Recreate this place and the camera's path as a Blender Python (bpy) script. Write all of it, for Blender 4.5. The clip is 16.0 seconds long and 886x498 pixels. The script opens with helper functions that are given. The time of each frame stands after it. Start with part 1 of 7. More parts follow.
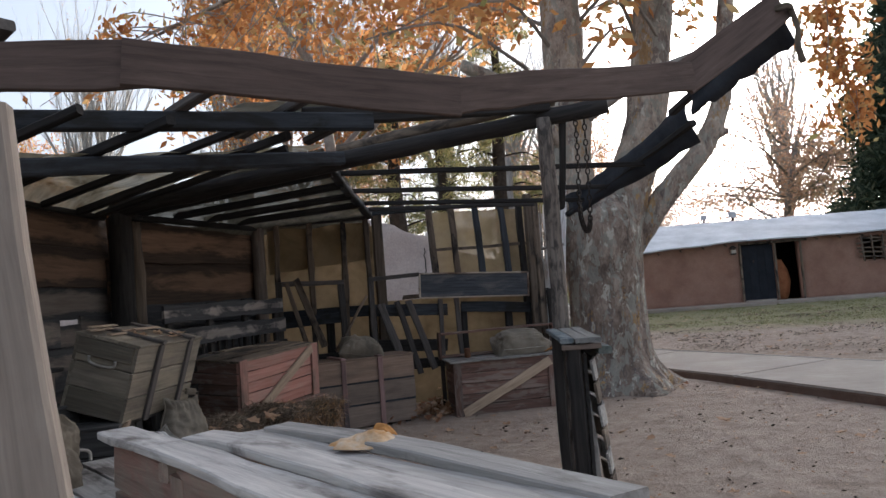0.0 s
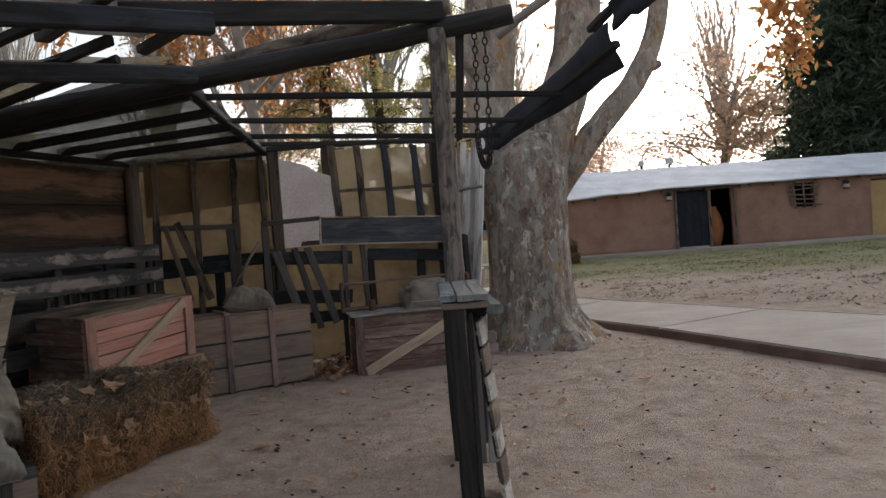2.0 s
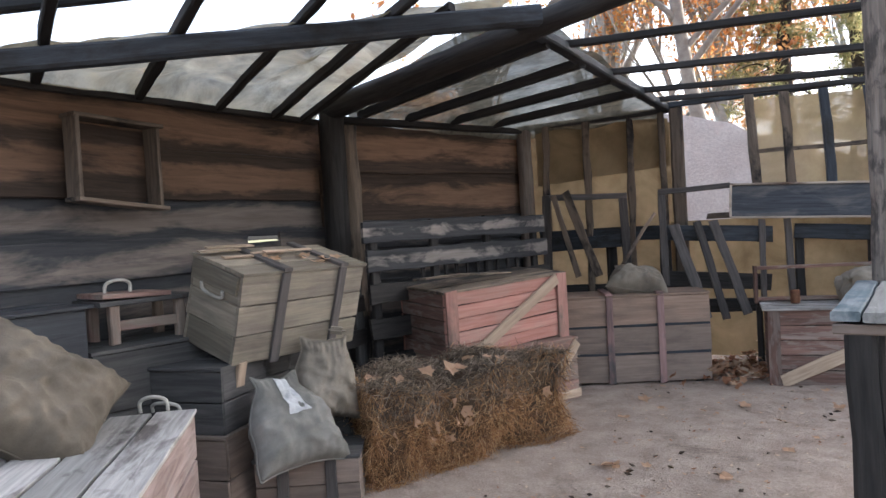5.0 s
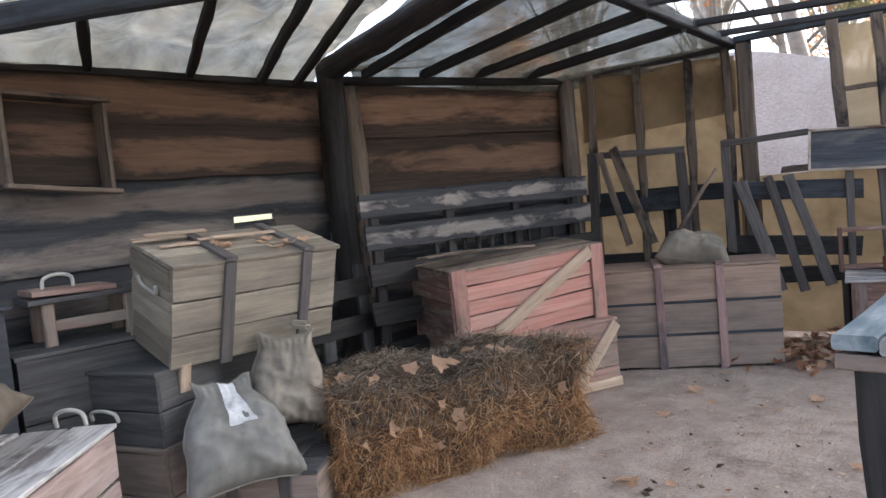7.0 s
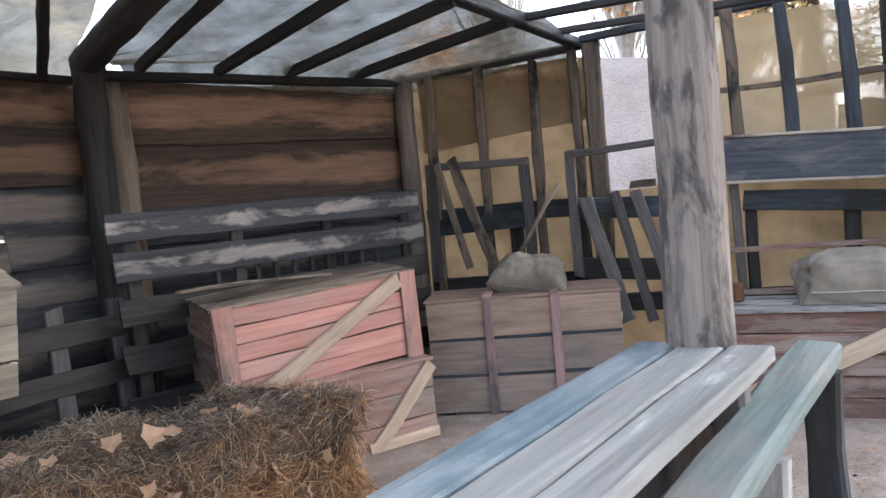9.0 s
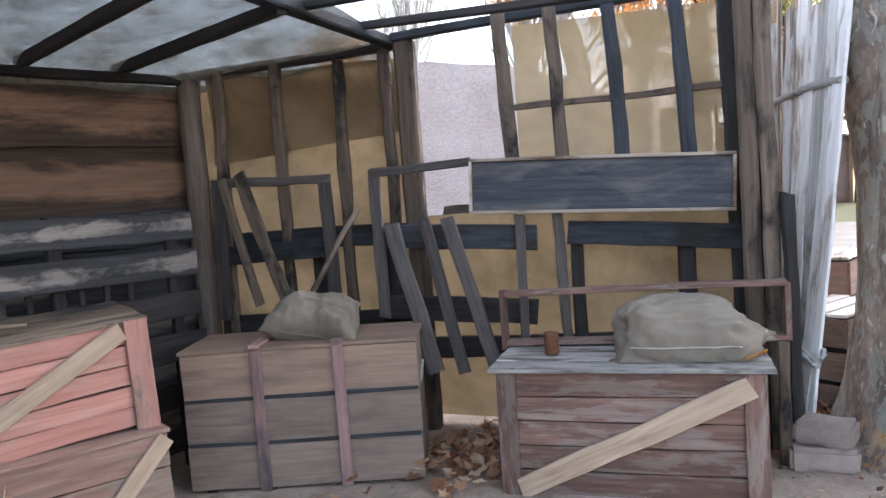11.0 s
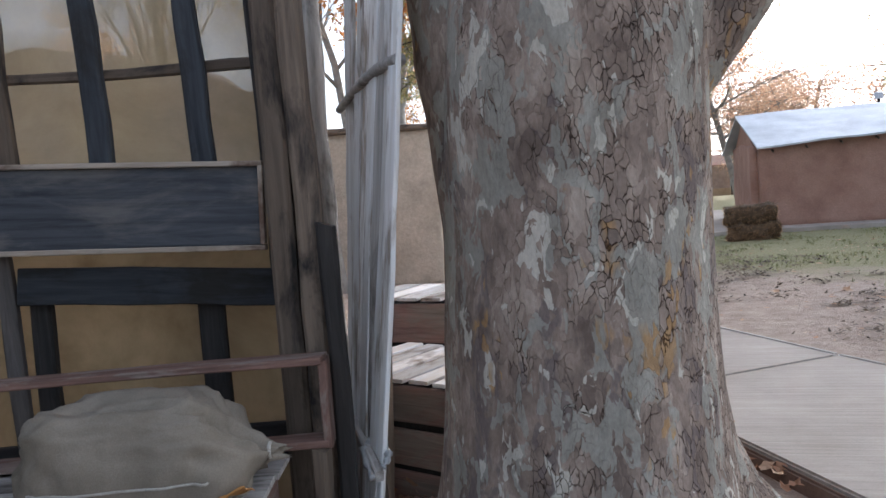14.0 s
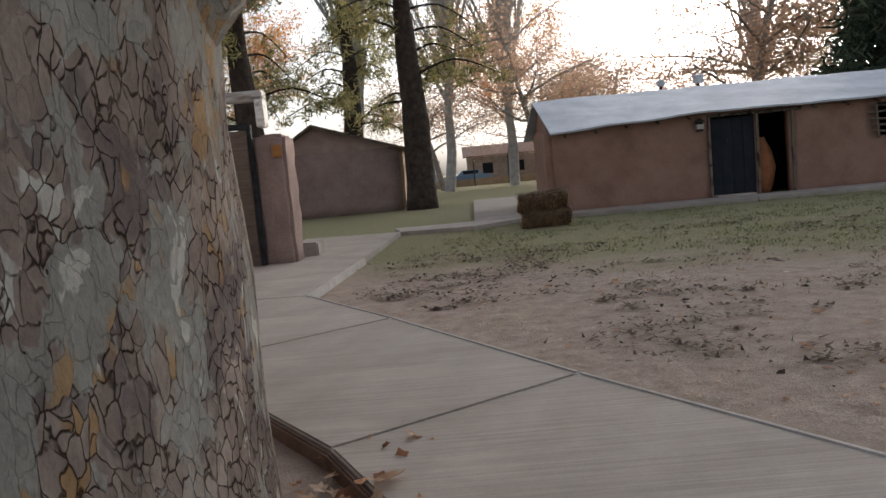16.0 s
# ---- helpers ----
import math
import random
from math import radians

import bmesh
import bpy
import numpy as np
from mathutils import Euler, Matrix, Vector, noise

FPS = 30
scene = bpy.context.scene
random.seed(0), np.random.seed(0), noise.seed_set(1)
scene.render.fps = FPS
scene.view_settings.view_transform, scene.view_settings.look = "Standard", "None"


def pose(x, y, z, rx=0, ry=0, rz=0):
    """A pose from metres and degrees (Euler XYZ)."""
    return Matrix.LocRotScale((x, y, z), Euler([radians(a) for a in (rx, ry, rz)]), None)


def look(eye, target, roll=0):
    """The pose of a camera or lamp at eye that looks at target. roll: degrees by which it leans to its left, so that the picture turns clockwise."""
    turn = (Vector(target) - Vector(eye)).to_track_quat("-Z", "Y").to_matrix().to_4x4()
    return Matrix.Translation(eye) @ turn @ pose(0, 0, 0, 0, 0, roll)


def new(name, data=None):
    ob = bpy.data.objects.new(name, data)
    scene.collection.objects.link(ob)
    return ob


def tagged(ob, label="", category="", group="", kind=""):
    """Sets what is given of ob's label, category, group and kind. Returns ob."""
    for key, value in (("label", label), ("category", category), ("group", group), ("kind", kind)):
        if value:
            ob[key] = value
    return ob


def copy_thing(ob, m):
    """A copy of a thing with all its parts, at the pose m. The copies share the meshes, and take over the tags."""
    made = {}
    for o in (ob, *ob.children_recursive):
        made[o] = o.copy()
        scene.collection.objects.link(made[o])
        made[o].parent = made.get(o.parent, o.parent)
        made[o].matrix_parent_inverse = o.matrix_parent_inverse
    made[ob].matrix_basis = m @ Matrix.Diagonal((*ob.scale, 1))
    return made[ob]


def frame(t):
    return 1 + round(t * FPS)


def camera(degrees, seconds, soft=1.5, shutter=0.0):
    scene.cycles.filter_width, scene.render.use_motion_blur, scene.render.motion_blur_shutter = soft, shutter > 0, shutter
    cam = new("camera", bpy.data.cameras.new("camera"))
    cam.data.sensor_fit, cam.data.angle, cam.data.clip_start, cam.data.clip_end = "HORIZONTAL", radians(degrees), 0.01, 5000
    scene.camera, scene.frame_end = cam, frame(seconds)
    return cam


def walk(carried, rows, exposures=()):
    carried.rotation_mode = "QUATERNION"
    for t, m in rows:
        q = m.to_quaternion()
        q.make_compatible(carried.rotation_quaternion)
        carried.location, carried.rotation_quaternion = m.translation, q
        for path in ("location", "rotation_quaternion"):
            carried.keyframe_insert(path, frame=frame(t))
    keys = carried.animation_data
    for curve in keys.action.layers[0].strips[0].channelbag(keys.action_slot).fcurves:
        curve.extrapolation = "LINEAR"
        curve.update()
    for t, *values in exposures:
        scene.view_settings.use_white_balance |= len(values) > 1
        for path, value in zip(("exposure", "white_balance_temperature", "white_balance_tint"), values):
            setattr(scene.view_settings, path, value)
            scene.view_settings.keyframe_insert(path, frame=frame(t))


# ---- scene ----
cam = camera(62.9, 16.0)
# seconds, x, y, z, yaw, pitch, roll
PATH = [
    (0, 0.448, -0.077, 1.413, 3.66, 3.12, -4.33),
    (0.5, 0.525, 0.130, 1.396, 1.26, 1.60, -4.43),
    (1, 0.605, 0.391, 1.388, -2.82, 0.91, -4.30),
    (1.5, 0.714, 0.602, 1.392, -4.47, 0.12, -4.58),
    (2, 0.826, 0.766, 1.380, -0.37, -1.47, -4.12),
    (2.5, 0.900, 0.936, 1.388, 4.05, -1.65, -3.86),
    (3, 0.947, 1.150, 1.390, 8.91, -1.18, -3.38),
    (3.5, 0.993, 1.334, 1.375, 14.93, -1.21, -2.97),
    (4, 1.061, 1.501, 1.383, 24.61, -1.13, -2.53),
    (4.5, 1.103, 1.655, 1.381, 30.69, -1.29, -2.55),
    (5, 1.082, 1.846, 1.369, 34.50, -1.61, -3.28),
    (5.2, 1.075, 1.924, 1.365, 35.51, -1.90, -3.89),
    (7.3, 1.220, 2.914, 1.392, 43.47, -4.15, -5.76),
    (7.5, 1.230, 3.044, 1.384, 43.19, -3.93, -6.33),
    (8, 1.279, 3.341, 1.357, 42.96, -3.75, -6.40),
    (8.5, 1.337, 3.589, 1.371, 41.99, -4.00, -5.93),
    (9, 1.353, 3.845, 1.373, 37.85, -4.03, -5.32),
    (9.5, 1.369, 4.129, 1.371, 32.62, -4.32, -4.17),
    (9.7, 1.395, 4.236, 1.381, 32.21, -4.43, -4.88),
    (11.8, 1.596, 5.359, 1.428, 30.53, -3.99, -3.64),
    (12, 1.639, 5.468, 1.425, 30.58, -3.96, -3.65),
    (12.5, 1.759, 5.736, 1.407, 29.31, -3.72, -3.32),
    (13, 1.846, 6.012, 1.386, 25.64, -3.60, -3.22),
    (13.5, 1.943, 6.317, 1.369, 19.61, -3.82, -2.99),
    (14, 2.081, 6.625, 1.367, 14.42, -3.79, -4.21),
    (14.5, 2.252, 6.914, 1.367, 12.31, -4.12, -4.97),
    (15, 2.419, 7.232, 1.350, 8.31, -4.92, -4.61),
    (15.5, 2.575, 7.528, 1.358, 4.26, -5.45, -4.37),
    (16, 2.803, 7.853, 1.356, 1.32, -5.87, -5.32),
]
EXPOSURES = [(t, e, k, 12) for t, e, k in ((0, 1.35, 5850), (1.0, 1.35, 6100), (2.5, 1.3, 6250), (3.5, 1.35, 6250), (4.0, 1.55, 6150), (4.5, 2.15, 5950), (5.2, 2.82, 5700), (7.5, 3.0, 5650), (8.5, 3.25, 5650), (9.5, 3.15, 5600), (12.0, 3.1, 5600), (13.0, 2.9, 5600), (13.5, 2.6, 5600), (14.0, 2.05, 5600), (14.5, 1.7, 5600), (15.0, 1.4, 5900), (16.0, 1.0, 6100))]
walk(cam, [(t, pose(x, y, z, 90 + pitch, 0, yaw) @ pose(0, 0, 0, 0, 0, roll)) for t, x, y, z, yaw, pitch, roll in PATH], EXPOSURES)

# ---- world, sun, exposure ----
SUN_AZ, SUN_EL = radians(36), radians(13)
world = bpy.data.worlds.new("sky")
scene.world = world
world.use_nodes = True
wn = world.node_tree.nodes
sky = wn.new("ShaderNodeTexSky")
sky.sky_type = 'NISHITA'
sky.sun_disc = False
sky.sun_elevation, sky.sun_rotation = SUN_EL, SUN_AZ
sky.dust_density, sky.air_density = 5.0, 1.0
haze = wn.new("ShaderNodeHueSaturation")
haze.inputs["Saturation"].default_value = 0.4
world.node_tree.links.new(sky.outputs[0], haze.inputs["Color"])
world.node_tree.links.new(haze.outputs[0], wn["Background"].inputs[0])
wn["Background"].inputs[1].default_value = 0.15
lamp = bpy.data.lights.new("sun", "SUN")
lamp.energy, lamp.angle, lamp.color = 2.0, radians(0.6), (1.0, 0.87, 0.7)
sun = new("sun", lamp)
sun_dir = Vector((math.sin(SUN_AZ) * math.cos(SUN_EL), math.cos(SUN_AZ) * math.cos(SUN_EL), math.sin(SUN_EL)))
sun.matrix_world = look(sun_dir * 60, (0, 0, 0))


# ---- materials ----
def shader(name):
    m = bpy.data.materials.new(name)
    m.use_nodes = True
    nt = m.node_tree
    return m, nt, nt.nodes["Principled BSDF"]


def node(nt, kind, **inputs):
    n = nt.nodes.new("ShaderNode" + kind)
    for k, v in inputs.items():
        n.inputs[k].default_value = v
    return n


def coords(nt, scale, space="Object"):
    tc = nt.nodes.new("ShaderNodeTexCoord")
    mp = node(nt, "Mapping", Scale=scale)
    nt.links.new(tc.outputs[space], mp.inputs["Vector"])
    if space == "Object":
        info = nt.nodes.new("ShaderNodeObjectInfo")
        mul = nt.nodes.new("ShaderNodeMath")
        mul.operation = 'MULTIPLY'
        mul.inputs[1].default_value = 37.0
        nt.links.new(info.outputs["Random"], mul.inputs[0])
        comb = nt.nodes.new("ShaderNodeCombineXYZ")
        for k in range(3):
            nt.links.new(mul.outputs[0], comb.inputs[k])
        nt.links.new(comb.outputs[0], mp.inputs["Location"])
    return mp.outputs[0]


def noise_tex(nt, vec, scale, detail=6, rough=0.6, distort=0.0):
    n = node(nt, "TexNoise", Scale=scale, Detail=detail, Roughness=rough, Distortion=distort)
    nt.links.new(vec, n.inputs["Vector"])
    return n.outputs["Fac"]


def ramp(nt, fac, stops):
    r = nt.nodes.new("ShaderNodeValToRGB")
    el = r.color_ramp.elements
    while len(el) < len(stops):
        el.new(0.5)
    for e, (p, c) in zip(el, stops):
        e.position, e.color = p, (*c, 1)
    nt.links.new(fac, r.inputs[0])
    return r.outputs[0]


def mix(nt, fac, a, b, mode='MIX'):
    m = nt.nodes.new("ShaderNodeMix")
    m.data_type, m.blend_type = 'RGBA', mode
    for sock, v in ((m.inputs[0], fac), (m.inputs[6], a), (m.inputs[7], b)):
        if hasattr(v, "default_value"):
            nt.links.new(v, sock)
        else:
            sock.default_value = v if isinstance(v, float) else (*v, 1)
    return m.outputs[2]


def bump(nt, bsdf, height, strength, dist):
    b = node(nt, "Bump", Strength=strength, Distance=dist)
    nt.links.new(height, b.inputs["Height"])
    nt.links.new(b.outputs[0], bsdf.inputs["Normal"])


def vary(nt, colour, amount=0.35):
    """A brightness of its own for every piece."""
    info = nt.nodes.new("ShaderNodeObjectInfo")
    mr = node(nt, "MapRange", **{"To Min": 1 - amount, "To Max": 1 + amount * 0.6})
    nt.links.new(info.outputs["Random"], mr.inputs[0])
    hsv = nt.nodes.new("ShaderNodeHueSaturation")
    nt.links.new(mr.outputs[0], hsv.inputs["Value"])
    nt.links.new(colour, hsv.inputs["Color"])
    return hsv.outputs[0]


def wood(name, dark, light, stain=None, amount=0.5, grain=16.0, rough=0.85, var=0.35, relief=0.5, gain=1.45, blotch=(1.0, 2.4, 2.4), crisp=0.13, centre=0.0):
    """Sawn timber whose grain runs along the local x axis; stain: a paint or scorch in blotches, kept off the long edges by centre, half the board's width."""
    dark, light = [min(0.7, c * gain) for c in dark], [min(0.75, c * gain) for c in light]
    m, nt, b = shader(name)
    g = noise_tex(nt, coords(nt, (1.1, grain, grain)), 2.2, 8, 0.65, 0.6)
    big = noise_tex(nt, coords(nt, blotch), 2.0, 6, 0.65, 0.4)
    col = ramp(nt, g, [(0.28, dark), (0.5, [(a + c) / 2 for a, c in zip(dark, light)]), (0.72, light)])
    if stain:
        lo = 0.62 - amount * 0.35
        if centre:
            tc = nt.nodes.new("ShaderNodeTexCoord")
            sep = nt.nodes.new("ShaderNodeSeparateXYZ")
            nt.links.new(tc.outputs["Object"], sep.inputs[0])
            off = node(nt, "Math")
            off.operation = 'ABSOLUTE'
            nt.links.new(sep.outputs[1], off.inputs[0])
            fall = node(nt, "MapRange", **{"From Min": centre * 0.3, "From Max": centre, "To Min": 0.08, "To Max": -0.22})
            nt.links.new(off.outputs[0], fall.inputs[0])
            both = node(nt, "Math")
            nt.links.new(big, both.inputs[0])
            nt.links.new(fall.outputs[0], both.inputs[1])
            big = both.outputs[0]
        fac = ramp(nt, big, [(lo, (0, 0, 0)), (lo + crisp, (1, 1, 1))])
        scr = ramp(nt, g, [(0.3, [c * 0.6 for c in stain]), (0.7, stain)])
        col = mix(nt, fac, col, scr)
    else:
        col = mix(nt, 0.45, col, ramp(nt, big, [(0.3, (0.35, 0.35, 0.35)), (0.7, (1.0, 1.0, 1.0))]), 'MULTIPLY')
    nt.links.new(vary(nt, col, var), b.inputs["Base Color"])
    b.inputs["Roughness"].default_value = rough
    b.inputs["Specular IOR Level"].default_value = 0.25
    bump(nt, b, g, relief, 0.006)
    return m


def plain(name, a, c, scale=6.0, rough=0.8, relief=0.3, dist=0.01, metal=0.0, fine=60.0, var=0.15, space="Object"):
    m, nt, b = shader(name)
    v = coords(nt, (1, 1, 1), space)
    big, small = noise_tex(nt, v, scale, 5), noise_tex(nt, v, fine, 4, 0.7)
    col = ramp(nt, big, [(0.32, a), (0.68, c)])
    col = mix(nt, 0.5, col, ramp(nt, small, [(0.3, (0.55, 0.55, 0.55)), (0.7, (1.0, 1.0, 1.0))]), 'MULTIPLY')
    nt.links.new(vary(nt, col, var), b.inputs["Base Color"])
    b.inputs["Roughness"].default_value, b.inputs["Metallic"].default_value = rough, metal
    b.inputs["Specular IOR Level"].default_value = 0.3
    bump(nt, b, small, relief, dist)
    return m


def cloth(name, a, c, through_light=0.4, holes=0.0, scale=5.0):
    """Thin canvas or netting, that lets part of the light through."""
    m, nt, b = shader(name)
    v = coords(nt, (1, 1, 1))
    big, weave = noise_tex(nt, v, scale, 6, 0.65, 0.5), noise_tex(nt, v, 140.0, 2)
    col = ramp(nt, big, [(0.3, a), (0.7, c)])
    nt.links.new(col, b.inputs["Base Color"])
    b.inputs["Roughness"].default_value = 0.95
    b.inputs["Specular IOR Level"].default_value = 0.1
    bump(nt, b, weave, 0.3, 0.003)
    tr = nt.nodes.new("ShaderNodeBsdfTranslucent")
    nt.links.new(col, tr.inputs[0])
    ms = nt.nodes.new("ShaderNodeMixShader")
    ms.inputs[0].default_value = through_light
    nt.links.new(b.outputs[0], ms.inputs[1])
    nt.links.new(tr.outputs[0], ms.inputs[2])
    last = ms
    if holes:
        tp = nt.nodes.new("ShaderNodeBsdfTransparent")
        mh = nt.nodes.new("ShaderNodeMixShader")
        worn = noise_tex(nt, v, 3.5, 6, 0.7)
        mr = node(nt, "MapRange", **{"From Min": 0.35, "From Max": 0.7, "To Min": holes * 0.3, "To Max": min(0.9, holes * 1.6)})
        nt.links.new(worn, mr.inputs[0])
        nt.links.new(mr.outputs[0], mh.inputs[0])
        nt.links.new(ms.outputs[0], mh.inputs[1])
        nt.links.new(tp.outputs[0], mh.inputs[2])
        last = mh
    nt.links.new(last.outputs[0], nt.nodes["Material Output"].inputs[0])
    return m


def leafy(name, stops, gloss=0.6):
    """Foliage whose every leaf has a colour of its own."""
    m, nt, b = shader(name)
    geo = nt.nodes.new("ShaderNodeNewGeometry")
    col = ramp(nt, geo.outputs["Random Per Island"], stops)
    nt.links.new(col, b.inputs["Base Color"])
    b.inputs["Roughness"].default_value = gloss
    b.inputs["Specular IOR Level"].default_value = 0.2
    tr = nt.nodes.new("ShaderNodeBsdfTranslucent")
    nt.links.new(col, tr.inputs[0])
    ms = nt.nodes.new("ShaderNodeMixShader")
    ms.inputs[0].default_value = 0.55
    nt.links.new(b.outputs[0], ms.inputs[1])
    nt.links.new(tr.outputs[0], ms.inputs[2])
    nt.links.new(ms.outputs[0], nt.nodes["Material Output"].inputs[0])
    return m


def ground_material():
    m, nt, b = shader("earth_and_grass")
    tc = nt.nodes.new("ShaderNodeTexCoord")
    obj = tc.outputs["Object"]
    big, mid, fine = noise_tex(nt, obj, 0.55, 6, 0.6), noise_tex(nt, obj, 5.0, 7, 0.65), noise_tex(nt, obj, 70.0, 4, 0.7)
    dirt = ramp(nt, mid, [(0.3, (0.35, 0.275, 0.22)), (0.55, (0.48, 0.39, 0.32)), (0.75, (0.56, 0.465, 0.385))])
    dirt = mix(nt, 0.55, dirt, ramp(nt, fine, [(0.3, (0.5, 0.48, 0.46)), (0.65, (1.0, 1.0, 1.0))]), 'MULTIPLY')
    spots = ramp(nt, noise_tex(nt, obj, 2.6, 9, 0.76), [(0.55, (0, 0, 0)), (0.62, (1, 1, 1))])
    dirt = mix(nt, spots, dirt, mix(nt, 0.28, dirt, (0.085, 0.07, 0.052)))
    grass = ramp(nt, fine, [(0.3, (0.12, 0.125, 0.06)), (0.55, (0.235, 0.235, 0.11)), (0.8, (0.37, 0.335, 0.20))])
    sep = nt.nodes.new("ShaderNodeSeparateXYZ")
    nt.links.new(obj, sep.inputs[0])

    def line(a, bb, c, soft):
        """0 on one side of a x + b y = c and 1 on the other."""
        mx = node(nt, "Math"); mx.operation = 'MULTIPLY'; mx.inputs[1].default_value = a
        my = node(nt, "Math"); my.operation = 'MULTIPLY_ADD'; my.inputs[1].default_value = bb
        nt.links.new(sep.outputs[0], mx.inputs[0])
        nt.links.new(sep.outputs[1], my.inputs[0])
        nt.links.new(mx.outputs[0], my.inputs[2])
        mr = node(nt, "MapRange", **{"From Min": c - soft, "From Max": c + soft})
        nt.links.new(my.outputs[0], mr.inputs[0])
        return mr.outputs[0]
    lawn = line(0.35, 1.0, 19.3, 3.0)
    add = node(nt, "Math"); add.operation = 'MULTIPLY_ADD'; add.inputs[1].default_value = 0.95
    nt.links.new(big, add.inputs[0]); nt.links.new(lawn, add.inputs[2])
    add2 = node(nt, "Math"); add2.operation = 'MULTIPLY_ADD'; add2.inputs[1].default_value = 0.95
    nt.links.new(mid, add2.inputs[0]); nt.links.new(add.outputs[0], add2.inputs[2])
    mr = node(nt, "MapRange", **{"From Min": 1.22, "From Max": 1.62, "To Max": 0.82})
    nt.links.new(add2.outputs[0], mr.inputs[0])
    nt.links.new(mix(nt, mr.outputs[0], dirt, grass), b.inputs["Base Color"])
    b.inputs["Roughness"].default_value = 0.95
    b.inputs["Specular IOR Level"].default_value = 0.15
    s = node(nt, "Math"); s.operation = 'MULTIPLY_ADD'; s.inputs[1].default_value = 3.0
    nt.links.new(mid, s.inputs[0]); nt.links.new(fine, s.inputs[2])
    bump(nt, b, s.outputs[0], 0.8, 0.03)
    return m


def bark_material():
    """Plane bark: small cracked plates, each grey-brown, olive, blue-grey or cream, with ochre patches."""
    m, nt, b = shader("plane_bark")
    tc = nt.nodes.new("ShaderNodeTexCoord")
    mp = node(nt, "Mapping", Scale=(1.0, 1.0, 0.46))
    nt.links.new(tc.outputs["Object"], mp.inputs[0])
    warp = node(nt, "TexNoise", Scale=14.0, Detail=3.0, Roughness=0.5)
    nt.links.new(mp.outputs[0], warp.inputs["Vector"])
    vm = nt.nodes.new("ShaderNodeVectorMath")
    vm.operation = 'MULTIPLY_ADD'
    vm.inputs[1].default_value = (0.075, 0.075, 0.075)
    nt.links.new(warp.outputs["Color"], vm.inputs[0])
    nt.links.new(mp.outputs[0], vm.inputs[2])
    v = vm.outputs[0]

    def plates(scale):
        cells, edge = node(nt, "TexVoronoi", Scale=scale), node(nt, "TexVoronoi", Scale=scale)
        edge.feature = 'DISTANCE_TO_EDGE'
        for c in (cells, edge):
            nt.links.new(v, c.inputs["Vector"])
        sep = nt.nodes.new("ShaderNodeSeparateColor")
        nt.links.new(cells.outputs["Color"], sep.inputs[0])
        return sep.outputs[0], sep.outputs[1], edge.outputs["Distance"]
    rnd, rnd2, edge = plates(44.0)
    fine, mid = noise_tex(nt, mp.outputs[0], 90.0, 5, 0.72), noise_tex(nt, v, 10.0, 6, 0.62, 0.3)
    low, patch, where = noise_tex(nt, v, 5.2, 5, 0.6), noise_tex(nt, mp.outputs[0], 3.0, 4, 0.6), noise_tex(nt, v, 6.0, 4, 0.6)

    def madd(a, k, c):
        n = node(nt, "Math")
        n.operation = 'MULTIPLY_ADD'
        n.inputs[1].default_value = k
        nt.links.new(a, n.inputs[0])
        nt.links.new(c, n.inputs[2])
        return n.outputs[0]
    sx = nt.nodes.new("ShaderNodeSeparateXYZ")
    nt.links.new(tc.outputs["Object"], sx.inputs[0])
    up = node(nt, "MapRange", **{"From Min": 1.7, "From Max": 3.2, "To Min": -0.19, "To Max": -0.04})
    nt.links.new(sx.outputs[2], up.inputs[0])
    def mask(fac, lo, width=0.02, top=1.0):
        return ramp(nt, fac, [(lo, (0, 0, 0)), (lo + width, (top, top, top))])
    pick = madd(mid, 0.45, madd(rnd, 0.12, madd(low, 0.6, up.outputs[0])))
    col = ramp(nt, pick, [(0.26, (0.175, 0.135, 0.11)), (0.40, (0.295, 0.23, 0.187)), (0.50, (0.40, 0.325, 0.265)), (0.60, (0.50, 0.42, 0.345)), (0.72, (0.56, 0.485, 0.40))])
    shed = noise_tex(nt, v, 8.5, 4, 0.55, 0.5)
    shed_mask = mask(madd(rnd2, 0.08, shed), 0.57, 0.015, 0.8)
    young = noise_tex(nt, v, 11.0, 3, 0.5, 0.8)
    old = noise_tex(nt, v, 4.0, 5, 0.6, 0.4)
    col = mix(nt, mask(madd(rnd, 0.10, old), 0.60, 0.04, 0.8), col, mix(nt, mid, (0.10, 0.082, 0.08), (0.24, 0.195, 0.18)))
    col = mix(nt, shed_mask, col, mix(nt, mid, (0.28, 0.275, 0.235), (0.41, 0.40, 0.345)))
    col = mix(nt, mask(madd(rnd, 0.05, young), 0.655, 0.012, 0.9), col, mix(nt, mid, (0.50, 0.47, 0.40), (0.66, 0.62, 0.53)))
    ochre = mask(madd(rnd2, 0.14, patch), 0.70, 0.03, 0.85)
    col = mix(nt, ochre, col, mix(nt, mid, (0.26, 0.15, 0.075), (0.58, 0.37, 0.16)))
    col = mix(nt, 0.55, col, ramp(nt, mid, [(0.3, (0.6, 0.58, 0.56)), (0.68, (1.0, 1.0, 1.0))]), 'MULTIPLY')
    rough_edge = madd(fine, 0.09, edge)
    deep = ramp(nt, rough_edge, [(0.03, (0.09, 0.075, 0.065)), (0.058, (0.3, 0.26, 0.23)), (0.10, (1, 1, 1))])
    turn = node(nt, "MapRange", **{"From Min": 1.4, "From Max": 2.4, "To Min": -0.17, "To Max": 0.12})
    nt.links.new(sx.outputs[0], turn.inputs[0])
    share = node(nt, "MapRange", **{"From Min": 0.44, "From Max": 0.56})
    nt.links.new(madd(where, 1.0, turn.outputs[0]), share.inputs[0])
